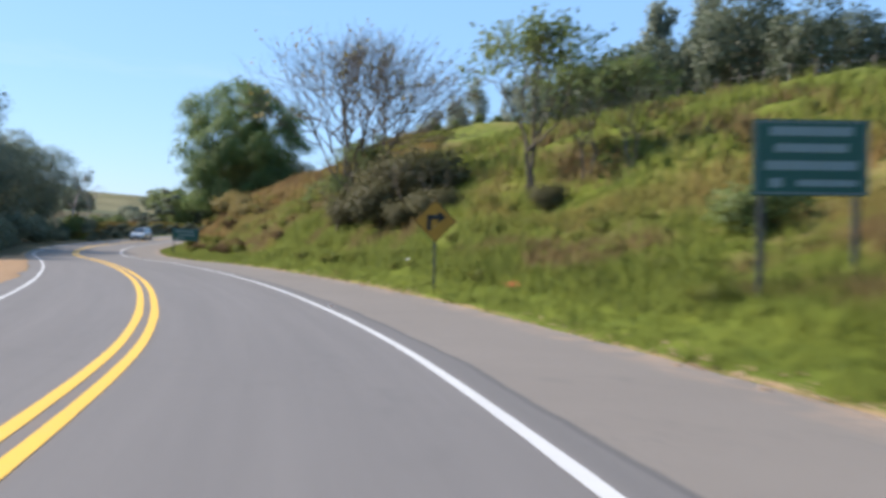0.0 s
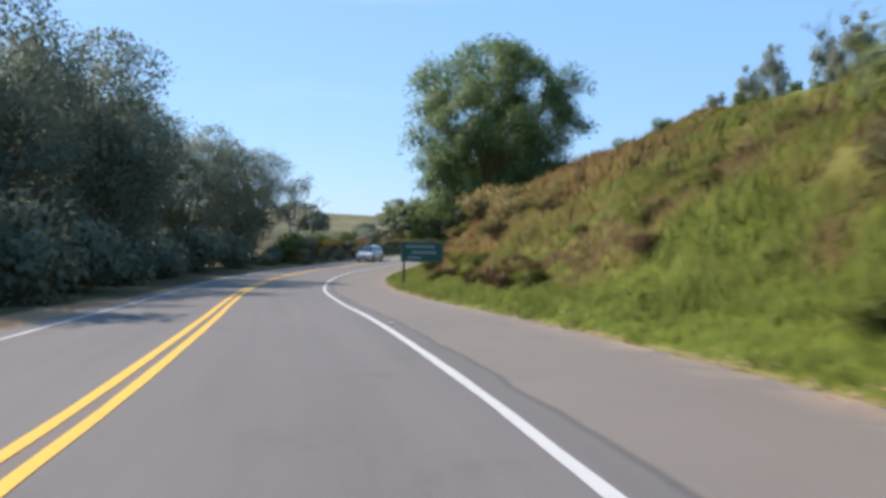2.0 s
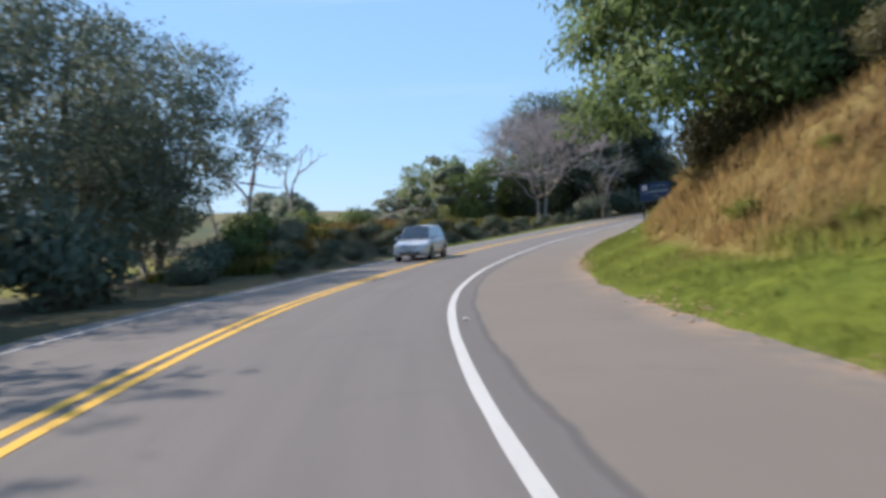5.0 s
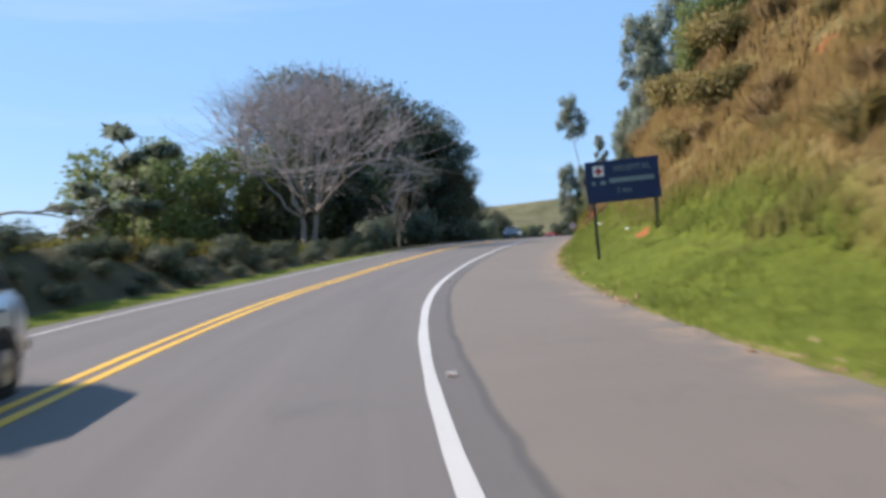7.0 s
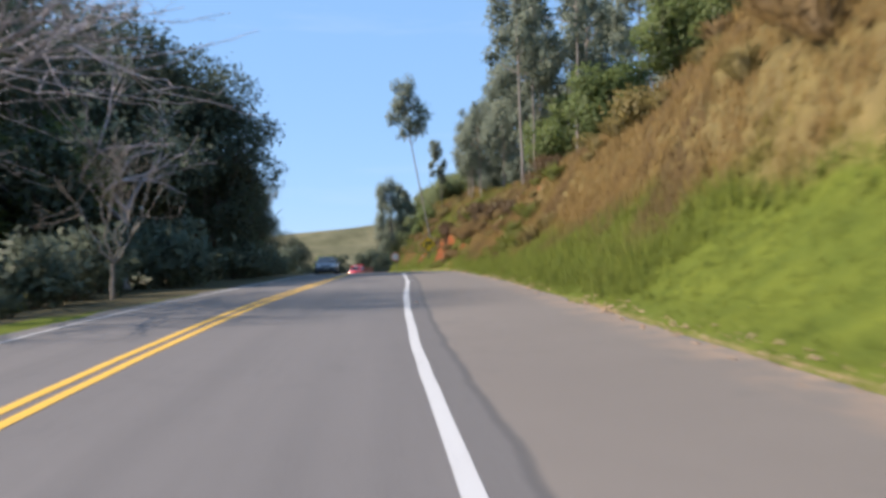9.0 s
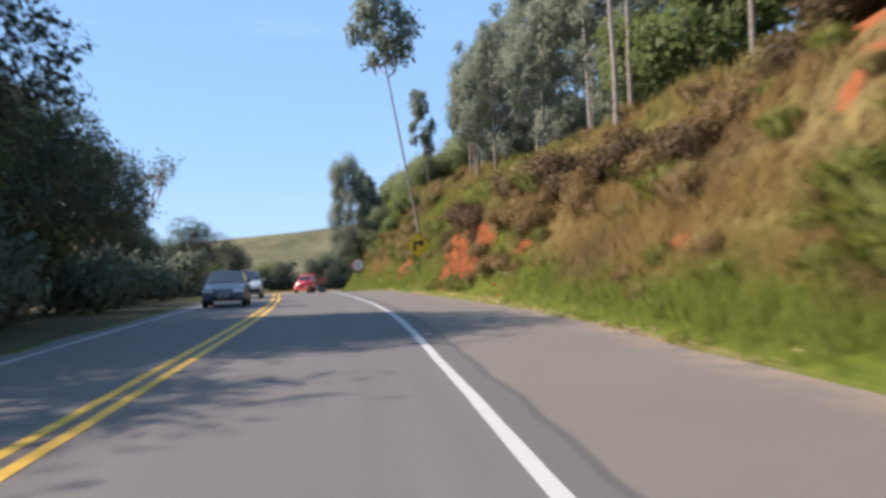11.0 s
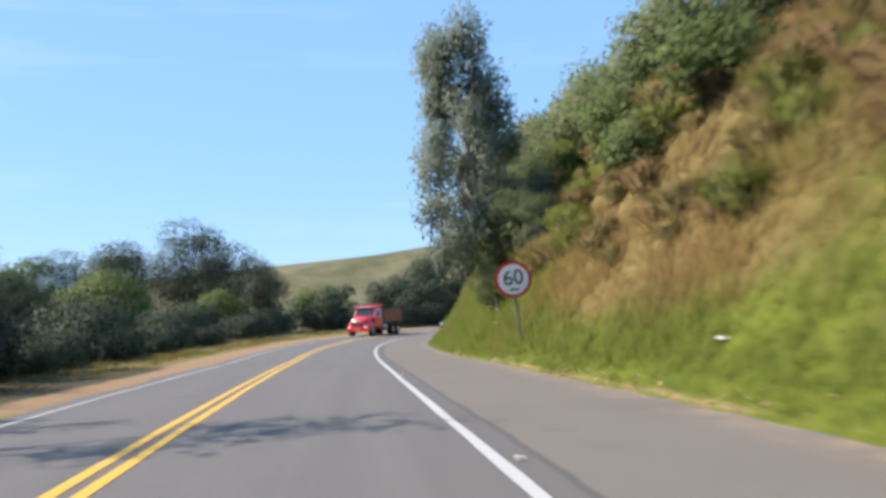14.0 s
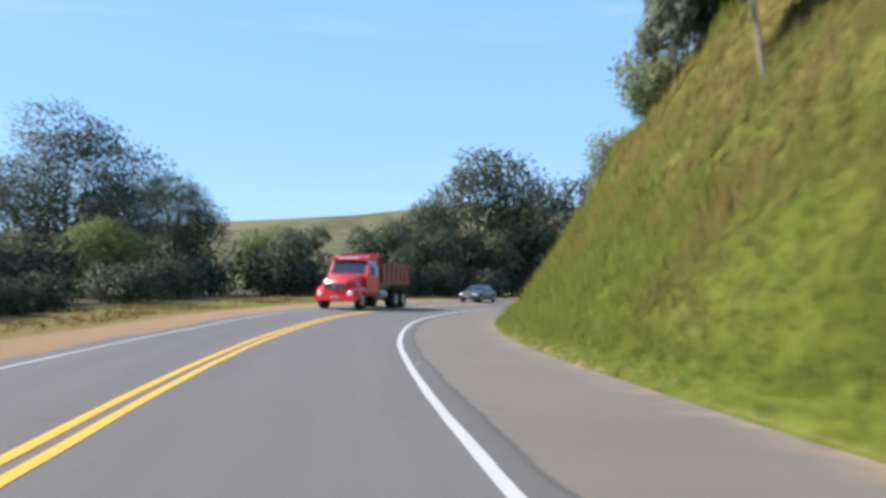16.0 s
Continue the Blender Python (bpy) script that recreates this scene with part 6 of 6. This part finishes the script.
def crumbs(count, seed):
    """Loose lumps of earth and stone along the broken edge of the asphalt."""
    r = np.random.default_rng(seed)
    s, d = r.uniform(-5, 330, count), 7.12 + 0.16 * r.normal(0, 1, count) + 0.1 * value_noise(np.zeros(count), np.zeros(count), 3)
    keep = value_noise(s / 2.3, s * 0, 81) > -0.25
    s, d = s[keep], d[keep]
    n = len(s)
    x, y = spread(s, d)
    c = np.stack([x, y, np.maximum(land_z(s, d), road_z(s, d) + 0.012)], 1)
    k = np.array([(1, 0, 0), (0, 1, 0), (-1, 0, 0), (0, -1, 0), (0, 0, 0.7), (0, 0, -0.3)])
    size = 0.018 + 0.05 * r.uniform(0, 1, (n, 1, 1)) ** 3
    v = c[:, None] + k[None] * size * r.uniform(0.6, 1.4, (n, 6, 1)) + r.normal(0, 0.004, (n, 6, 3))
    f = np.array([(0, 1, 4), (1, 2, 4), (2, 3, 4), (3, 0, 4), (1, 0, 5), (2, 1, 5), (3, 2, 5), (0, 3, 5)])
    me = fast_mesh("loose_earth", v.reshape(-1, 3), (f[None] + 6 * np.arange(n)[:, None, None]).reshape(-1, 3), CRUMB)
    tagged(new("loose_earth", me), "loose sandy earth and stones along the asphalt edge", "gravel", kind="stuff")


CRUMB = bark_mat("sandy_crumb", (0.3, 0.19, 0.11), (0.52, 0.37, 0.25))
crumbs(6000, 12)


def litter(places):
    for k, (s, d, w) in enumerate(places):
        bm = bmesh.new()
        bmesh.ops.create_grid(bm, x_segments=3, y_segments=3, size=w)
        r = np.random.default_rng(k)
        for v in bm.verts:
            v.co.z += r.uniform(0, w * 0.7)
            v.co.x += r.uniform(-0.2, 0.2) * w
        bmesh.ops.solidify(bm, geom=bm.faces[:], thickness=0.004)
        ob = part("litter_scrap", bm, PAPER, None, "crumpled scrap of white litter on the grass")
        tagged(ob, category="litter", group="litter along the verge")
        ob.matrix_basis = Matrix.Translation(land_point(s, d) + Vector((0, 0, 0.12))) @ pose(0, 0, 0, 10, 0, 77 * k)


litter([(29.5, 8.6, 0.09), (70, 9.0, 0.07), (127, 9.6, 0.1), (131, 9.0, 0.08), (154, 9.3, 0.13), (166, 8.8, 0.1), (224, 7.7, 0.08), (229, 7.6, 0.08), (241, 8.2, 0.09), (265, 8.0, 0.09), (287, 8.3, 0.14), (255, 8.6, 0.16), (290, 8.0, 0.06)])


# ---- road studs beside the edge line ----
def studs():
    base = None
    for s in range(4, 330, 16):
        x, y = spread(s, 3.86)
        m = Matrix.Translation((float(x), float(y), float(road_z(s, 3.86)) + 0.018)) @ pose(0, 0, 0, 0, 0, heading(s))
        if base is None:
            base = empty("road_stud", m, "small pale reflective road stud beside the edge line", "road stud", "road studs")
            part("body", box_bm((0.1, 0.09, 0.022), (0, 0, 0.008), 0.006), SIGN_WHITE, base)
            part("reflector", box_bm((0.08, 0.006, 0.012), (0, -0.046, 0.009)), AMBER, base, "amber reflector")
        else:
            copy_thing(base, m)


studs()
# ---- vehicles: x to the right, y ahead, z up from the ground ----
def loft_bm(stations):
    """A closed body through cross-sections: (y, [(x, z), ...]) half outlines from the bottom centre to the top centre."""
    bm = bmesh.new()
    rings = []
    for y, half in stations:
        full = [(x, z) for x, z in half] + [(-x, z) for x, z in half[::-1] if abs(x) > 1e-6]
        rings.append([bm.verts.new((x, y, z)) for x, z in full])
    n = len(rings[0])
    for a, b in zip(rings[:-1], rings[1:]):
        for i in range(n):
            bm.faces.new((a[i], a[(i + 1) % n], b[(i + 1) % n], b[i]))
    bm.faces.new(rings[0])
    bm.faces.new(rings[-1][::-1])
    bmesh.ops.recalc_face_normals(bm, faces=bm.faces)
    return bm


def section(w, lo, hi, belly=0.86, crown=0.03):
    """A car-like half cross-section, w half wide, from lo to hi."""
    return [(0, lo), (w * belly, lo), (w * 0.97, lo + 0.08), (w, lo + (hi - lo) * 0.45), (w * 0.985, lo + (hi - lo) * 0.75), (w * 0.93, hi - 0.03), (w * 0.86, hi), (w * 0.45, hi + crown * 0.8), (0, hi + crown)]


def panel_bm(corners, thick=0.006, inset=0.06):
    """A thin panel within four corners, drawn in from the edges and set proud of them."""
    c = [Vector(p) for p in corners]
    mid = sum(c, Vector()) / 4
    n = (c[1] - c[0]).cross(c[3] - c[0]).normalized()
    c = [p + (mid - p).normalized() * inset for p in c]
    bm = bmesh.new()
    a, b = [bm.verts.new(p + n * 0.002) for p in c], [bm.verts.new(p + n * (0.002 + thick)) for p in c]
    bm.faces.new(a[::-1])
    bm.faces.new(b)
    for i in range(4):
        bm.faces.new((a[i], a[(i + 1) % 4], b[(i + 1) % 4], b[i]))
    return bm


def screen_bm(low, high, out, inset=0.035):
    """A window pane bent at its middle, between two rows of three points, set proud of the body."""
    out = Vector(out).normalized()
    bm = bmesh.new()
    rows = []
    for lift in (0.004, 0.016):
        for v in (inset, 1 - inset):
            edge = [Vector(a).lerp(Vector(b), v) for a, b in zip(low, high)]
            edge = [edge[0].lerp(edge[1], inset), edge[1], edge[2].lerp(edge[1], inset)]
            rows.append([bm.verts.new(p + out * lift) for p in edge])
    a, b, c, d = rows
    for i in (0, 1):
        bm.faces.new((c[i], c[i + 1], d[i + 1], d[i]))
        bm.faces.new((a[i], b[i], b[i + 1], a[i + 1]))
        bm.faces.new((a[i], a[i + 1], c[i + 1], c[i]))
        bm.faces.new((b[i], d[i], d[i + 1], b[i + 1]))
    for i in (0, 2):
        bm.faces.new((a[i], c[i], d[i], b[i]))
    bmesh.ops.recalc_face_normals(bm, faces=bm.faces)
    return bm


def wheel(parent, x, y, radius, width):
    sx = 1 if x > 0 else -1
    w = part("wheel", tube_bm((x - sx * width, y, radius), (x, y, radius), radius, sides=24, bevel=0.025), RUBBER, parent, "black tyre")
    part("rim", tube_bm((x - sx * 0.03, y, radius), (x + sx * 0.008, y, radius), radius * 0.62, radius * 0.55, sides=20), SIGN_BACK, w, "metal wheel rim")
    part("hub", tube_bm((x, y, radius), (x + sx * 0.016, y, radius), radius * 0.16, sides=10), BLACK_TRIM, w)


def car(name, paint, label, m, length, width, deck, roof, hood, cab, glass_lean, pickup=False):
    """A passenger car. deck: height of the waistline; hood: length of the bonnet; cab: lengths along y of the glasshouse base and roof."""
    ob = empty(name, m, label, "car")
    hw, hl = width / 2, length / 2
    nose = deck - 0.17
    st = [(hl, section(hw * 0.8, 0.34, nose - 0.14)), (hl - 0.1, section(hw * 0.92, 0.26, nose - 0.03)), (hl - 0.45, section(hw, 0.22, nose + 0.03)), (hl - hood, section(hw, 0.22, deck)),
          (0, section(hw, 0.22, deck + 0.02)), (-hl + 0.6, section(hw, 0.22, deck + 0.03)), (-hl + 0.12, section(hw * 0.95, 0.26, deck + 0.0)), (-hl, section(hw * 0.86, 0.36, deck - 0.1))]
    body = part("body", loft_bm(st), paint, ob, "painted body shell", smooth=True)
    f0, f1, r1, r0 = cab
    wb, wt = hw * 0.9, hw * 0.7
    z0, z1 = deck + 0.0, roof
    gh = [(f0, [(0, z0 - 0.06), (wb, z0 - 0.06), (wb, z0 - 0.02), (wb * 0.97, z0 + 0.01), (0, z0 + 0.03)]),
          (f1, [(0, z0 - 0.06), (wb, z0 - 0.06), (wb * 0.99, z0 + 0.02), (wt, z1 - 0.05), (0, z1)]),
          (r1, [(0, z0 - 0.06), (wb, z0 - 0.06), (wb * 0.99, z0 + 0.02), (wt, z1 - 0.06), (0, z1 - 0.01)]),
          (r0, [(0, z0 - 0.06), (wb * 0.97, z0 - 0.06), (wb * 0.96, z0 - 0.02), (wb * 0.92, z0 + 0.01), (0, z0 + 0.03)])]
    part("roof", loft_bm(gh), paint, body, "painted roof and pillars", smooth=False)
    part("windscreen", screen_bm([(-wb * 0.97, f0, z0 + 0.01), (0, f0, z0 + 0.03), (wb * 0.97, f0, z0 + 0.01)], [(-wt, f1, z1 - 0.05), (0, f1, z1), (wt, f1, z1 - 0.05)], (0, z1 - z0, f0 - f1)), GLASS, ob, "dark windscreen")
    part("rear_window", screen_bm([(-wb * 0.92, r0, z0 + 0.01), (0, r0, z0 + 0.03), (wb * 0.92, r0, z0 + 0.01)], [(-wt, r1, z1 - 0.06), (0, r1, z1 - 0.01), (wt, r1, z1 - 0.06)], (0, z0 - z1, r1 - r0)), GLASS, ob)
    mid = (f1 + r1) / 2 - 0.05
    for sx in (-1, 1):
        for y0, y1, t0, t1 in ((f0 - 0.12, mid, f1 - 0.02, mid), (mid, r0 + 0.12, mid, r1 + 0.02)):
            q = [(sx * wb, y0, z0 + 0.04), (sx * wb, y1, z0 + 0.04), (sx * wt * 1.005, t1, z1 - 0.07), (sx * wt * 1.005, t0, z1 - 0.07)]
            part("side_window", panel_bm(q if sx < 0 else q[::-1], 0.005, 0.05), GLASS, ob)
        part("headlight", box_bm((0.42, 0.18, 0.17), (sx * hw * 0.68, hl - 0.1, nose - 0.13), 0.035, pose(0, 0, 0, 20, 0, -sx * 14)), LAMP_GLASS, body, "clear headlight lens")
        part("tail_light", box_bm((0.16, 0.1, 0.28), (sx * hw * 0.78, -hl + 0.06, deck - 0.2), 0.03), SIGN_RED, body, "red tail light")
        mirror = part("mirror", box_bm((0.2, 0.1, 0.13), (sx * (hw + 0.07), f0 - 0.28, z0 + 0.07), 0.035), paint, body, "side mirror")
        part("mirror_arm", box_bm((0.1, 0.05, 0.04), (sx * (hw - 0.03), f0 - 0.28, z0 + 0.03)), BLACK_TRIM, mirror)
        for y in (f0 - 0.95, mid - 0.75):
            part("door_handle", box_bm((0.02, 0.16, 0.03), (sx * hw * 1.0, y, deck - 0.13), 0.006), BLACK_TRIM, body)
        for y in (f0 - 0.2, mid, r0 + 0.35):
            part("door_gap", box_bm((0.012, 0.012, deck - 0.42), (sx * (hw - 0.004), y, (deck + 0.3) / 2)), BLACK_TRIM, body)
        part("sill", box_bm((0.05, length * 0.52, 0.1), (sx * (hw - 0.03), 0, 0.25), 0.015), BLACK_TRIM, body, "black sill strip")
        for y in (hl - 0.82, -hl + 0.8):
            part("arch", tube_bm((sx * (hw - 0.16), y, 0.33), (sx * (hw + 0.002), y, 0.33), 0.375, sides=24), BLACK_TRIM, body, "dark wheel arch")
            wheel(ob, sx * (hw + 0.012), y, 0.31, 0.19)
    part("grille", box_bm((width * 0.46, 0.05, 0.16), (0, hl - 0.03, nose - 0.15), 0.02), BLACK_TRIM, body, "black grille")
    for k in range(2):
        part("grille_slat", box_bm((width * 0.38, 0.02, 0.016), (0, hl, nose - 0.18 + 0.06 * k)), CHROME, body)
    bumper = part("bumper", box_bm((width * 0.93, 0.2, 0.2), (0, hl - 0.03, 0.42), 0.05), BLACK_TRIM if pickup else paint, ob, "front bumper")
    part("air_intake", box_bm((width * 0.55, 0.03, 0.09), (0, hl + 0.065, 0.38), 0.008), BLACK_TRIM, bumper, "dark lower intake")
    part("plate", box_bm((0.4, 0.012, 0.13), (0, hl + 0.085, 0.45), 0.003), PLATE, bumper, "plain grey number plate")
    part("plate_bar", box_bm((0.3, 0.004, 0.05), (0, hl + 0.093, 0.45)), BLACK_TRIM, bumper)
    part("rear_bumper", box_bm((width * 0.92, 0.16, 0.2), (0, -hl + 0.02, 0.45), 0.05), BLACK_TRIM, ob)
    for sx in (-1, 1):
        part("wiper", box_bm((0.55, 0.012, 0.012), (sx * 0.3 - 0.05, f0 + 0.0, z0 + 0.045), 0, pose(0, 0, 0, 0, -6, 8)), BLACK_TRIM, body)
    return ob


def facing(s, d):
    """The pose of a vehicle that comes towards the near lane at (s, d)."""
    x, y = spread(s, d)
    slope = math.degrees(math.atan2(float(road_z(s + 3, d) - road_z(s - 3, d)), 6.0))
    return Matrix.Translation((float(x), float(y), float(road_z(s, d)) + 0.013)) @ pose(0, 0, 0, 0, 0, heading(s) + 180) @ pose(0, 0, 0, -slope)


car("minivan", MPV_PAINT, "silver minivan coming along the oncoming lane", facing(130.9, -1.25), 4.25, 1.74, 0.98, 1.64, 0.85, (1.35, 0.5, -1.45, -1.95), 0.5)
car("hatchback", BLUE_PAINT, "dark blue-grey hatchback in the shade of the oncoming lane", facing(232.2, -1.75), 3.9, 1.64, 0.9, 1.42, 1.0, (0.85, 0.2, -1.2, -1.75), 0.5)
car("pickup", WHITE_PAINT, "silver-white small pickup following the hatchback", facing(244.5, -1.55), 4.2, 1.66, 0.92, 1.48, 1.05, (0.85, 0.3, -0.35, -0.6), 0.5, True)
car("sedan", GREY_PAINT, "dark grey sedan following the red truck", facing(367.0, -1.6), 4.3, 1.68, 0.9, 1.4, 1.1, (0.8, 0.15, -0.9, -1.5), 0.5)


def tipper_truck(m):
    """A bonneted red tipper lorry."""
    ob = empty("tipper_truck", m, "bright red bonneted tipper truck on the oncoming lane", "truck")
    hw = 1.2
    st = [(3.98, [(0, 0.8), (0.62, 0.8), (0.74, 0.92), (0.7, 1.42), (0.6, 1.52), (0, 1.56)]),
          (3.8, [(0, 0.76), (0.74, 0.76), (0.84, 0.92), (0.8, 1.5), (0.68, 1.62), (0, 1.67)]),
          (3.2, [(0, 0.72), (0.84, 0.72), (0.94, 0.92), (0.92, 1.58), (0.8, 1.74), (0, 1.8)]),
          (2.35, [(0, 0.7), (0.94, 0.7), (1.06, 0.9), (1.06, 1.68), (0.94, 1.84), (0, 1.9)])]
    part("bonnet", loft_bm(st), RED_PAINT, ob, "broad sloping red bonnet", smooth=True)
    cab = part("cab", loft_bm([(2.4, [(0, 0.7), (hw * 0.9, 0.7), (hw * 0.98, 0.9), (hw * 0.98, 1.72), (hw * 0.96, 1.8), (0, 1.84)]),
                               (2.0, [(0, 0.7), (hw * 0.95, 0.7), (hw, 0.9), (hw, 1.78), (hw * 0.86, 2.62), (0, 2.7)]),
                               (0.75, [(0, 0.7), (hw * 0.95, 0.7), (hw, 0.9), (hw, 1.78), (hw * 0.88, 2.66), (0, 2.76)])]), RED_PAINT, ob, "red cab")
    part("windscreen", screen_bm([(-hw * 0.96, 2.4, 1.8), (0, 2.4, 1.84), (hw * 0.96, 2.4, 1.8)], [(-hw * 0.86, 2.0, 2.62), (0, 2.0, 2.7), (hw * 0.86, 2.0, 2.62)], (0, 0.82, 0.4), 0.1), GLASS, cab, "dark windscreen")
    part("roof_visor", box_bm((hw * 1.85, 0.5, 0.14), (0, 2.0, 2.78), 0.05, pose(0, 0, 0, -8)), RED_PAINT, cab, "red sun visor")
    part("visor_strip", box_bm((hw * 1.0, 0.02, 0.07), (0, 2.26, 2.76), 0.004, pose(0, 0, 0, -8)), SIGN_WHITE, cab)
    part("headboard", box_bm((2.3, 0.1, 0.3), (0, 0.62, 2.92), 0.02), RED_SHADED, ob, "red headboard above the cab")
    grille = part("grille", box_bm((1.26, 0.06, 0.4), (0, 3.97, 1.24), 0.03), BLACK_TRIM, ob, "wide dark grille")
    for k in range(4):
        part("grille_slat", box_bm((1.2, 0.03, 0.028), (0, 4.0, 1.1 + 0.095 * k), 0.006), CHROME, grille, "bright grille slat")
    part("badge", tube_bm((0, 4.01, 1.24), (0, 4.03, 1.24), 0.1, sides=16), CHROME, grille, "round bright badge")
    bumper = part("bumper", box_bm((2.4, 0.28, 0.34), (0, 3.9, 0.62), 0.07), RED_PAINT, ob, "red bumper")
    part("plate", box_bm((0.4, 0.012, 0.13), (0, 4.05, 0.66), 0.003), PLATE, bumper, "plain pale number plate")
    part("plate_bar", box_bm((0.3, 0.004, 0.05), (0, 4.058, 0.66)), BLACK_TRIM, bumper)
    for sx in (-1, 1):
        wing = [(4.0, 0.18, 0.5, 0.98), (3.8, 0.3, 0.5, 1.14), (3.4, 0.36, 0.6, 1.26), (2.9, 0.36, 0.95, 1.28), (2.5, 0.34, 0.7, 1.24), (2.3, 0.3, 0.6, 1.16)]
        fender = part("fender", loft_bm([(y, [(0.0, lo), (w * 0.86, lo), (w, lo + 0.12), (w * 0.96, hi - 0.16), (w * 0.7, hi - 0.03), (0, hi)]) for y, w, lo, hi in wing]), RED_PAINT, ob, "rounded red front wing", smooth=True)
        fender.matrix_basis = Matrix.Translation((sx * 0.86, 0, 0))
        part("headlight", box_bm((0.36, 0.1, 0.18), (sx * 0.86, 3.99, 0.84), 0.04, pose(0, 0, 0, 12, 0, -sx * 12)), LAMP_GLASS, fender, "clear headlight lens").matrix_basis = Matrix.Translation((-sx * 0.86, 0, 0))
        part("indicator", box_bm((0.14, 0.06, 0.07), (sx * 1.0, 4.0, 0.7), 0.012), AMBER, ob)
        q = [(sx * hw, 1.95, 1.82), (sx * hw, 0.85, 1.82), (sx * hw * 0.89, 0.85, 2.58), (sx * hw * 0.875, 1.8, 2.56)]
        part("side_window", panel_bm(q if sx < 0 else q[::-1], 0.006, 0.07), GLASS, cab)
        mirror = part("mirror", box_bm((0.18, 0.08, 0.42), (sx * 1.42, 2.25, 2.05), 0.03), BLACK_TRIM, ob, "tall side mirror")
        for z in (1.88, 2.22):
            part("mirror_arm", tube_bm((sx * 1.12, 2.15, z), (sx * 1.4, 2.24, z), 0.014, sides=6), BLACK_TRIM, mirror)
        part("fuel_tank", tube_bm((sx * 0.95, 0.6, 0.78), (sx * 0.95, -0.5, 0.78), 0.28, sides=20, bevel=0.03), SIGN_BACK, ob, "metal fuel tank")
        part("chassis_rail", box_bm((0.09, 7.6, 0.24), (sx * 0.42, -0.2, 0.85), 0.01), BLACK_TRIM, ob)
        wheel(ob, sx * 1.18, 3.05, 0.5, 0.3)
        for y in (-1.95, -3.2):
            wheel(ob, sx * 1.2, y, 0.5, 0.56)
            part("mudguard", box_bm((0.6, 1.06, 0.03), (sx * 0.92, y, 1.07), 0.01), BLACK_TRIM, ob)
        side = part("tipper_side", box_bm((0.07, 4.6, 0.95), (sx * 1.2, -1.8, 1.95), 0.01), RED_SHADED, ob, "ribbed red tipper side")
        for k in range(7):
            part("rib", box_bm((0.06, 0.09, 0.98), (sx * 1.25, 0.35 - 0.72 * k, 1.95), 0.01), RED_SHADED, side)
        part("top_rail", box_bm((0.12, 4.66, 0.1), (sx * 1.2, -1.8, 2.46), 0.015), RED_SHADED, side)
    part("tipper_floor", box_bm((2.34, 4.6, 0.16), (0, -1.8, 1.42), 0.01), RED_SHADED, ob)
    part("tipper_front", box_bm((2.34, 0.08, 1.25), (0, 0.5, 2.1), 0.01), RED_SHADED, ob)
    part("tailgate", box_bm((2.34, 0.08, 1.0), (0, -4.1, 1.95), 0.01), RED_SHADED, ob)
    part("axle", tube_bm((-1.0, 3.05, 0.5), (1.0, 3.05, 0.5), 0.07, sides=8), BLACK_TRIM, ob)
    for y in (-1.95, -3.2):
        part("axle", tube_bm((-0.9, y, 0.5), (0.9, y, 0.5), 0.1, sides=8), BLACK_TRIM, ob)
    return ob


tipper_truck(facing(343.5, -1.5) @ pose(0, 0, 0, 0, 0, -6))
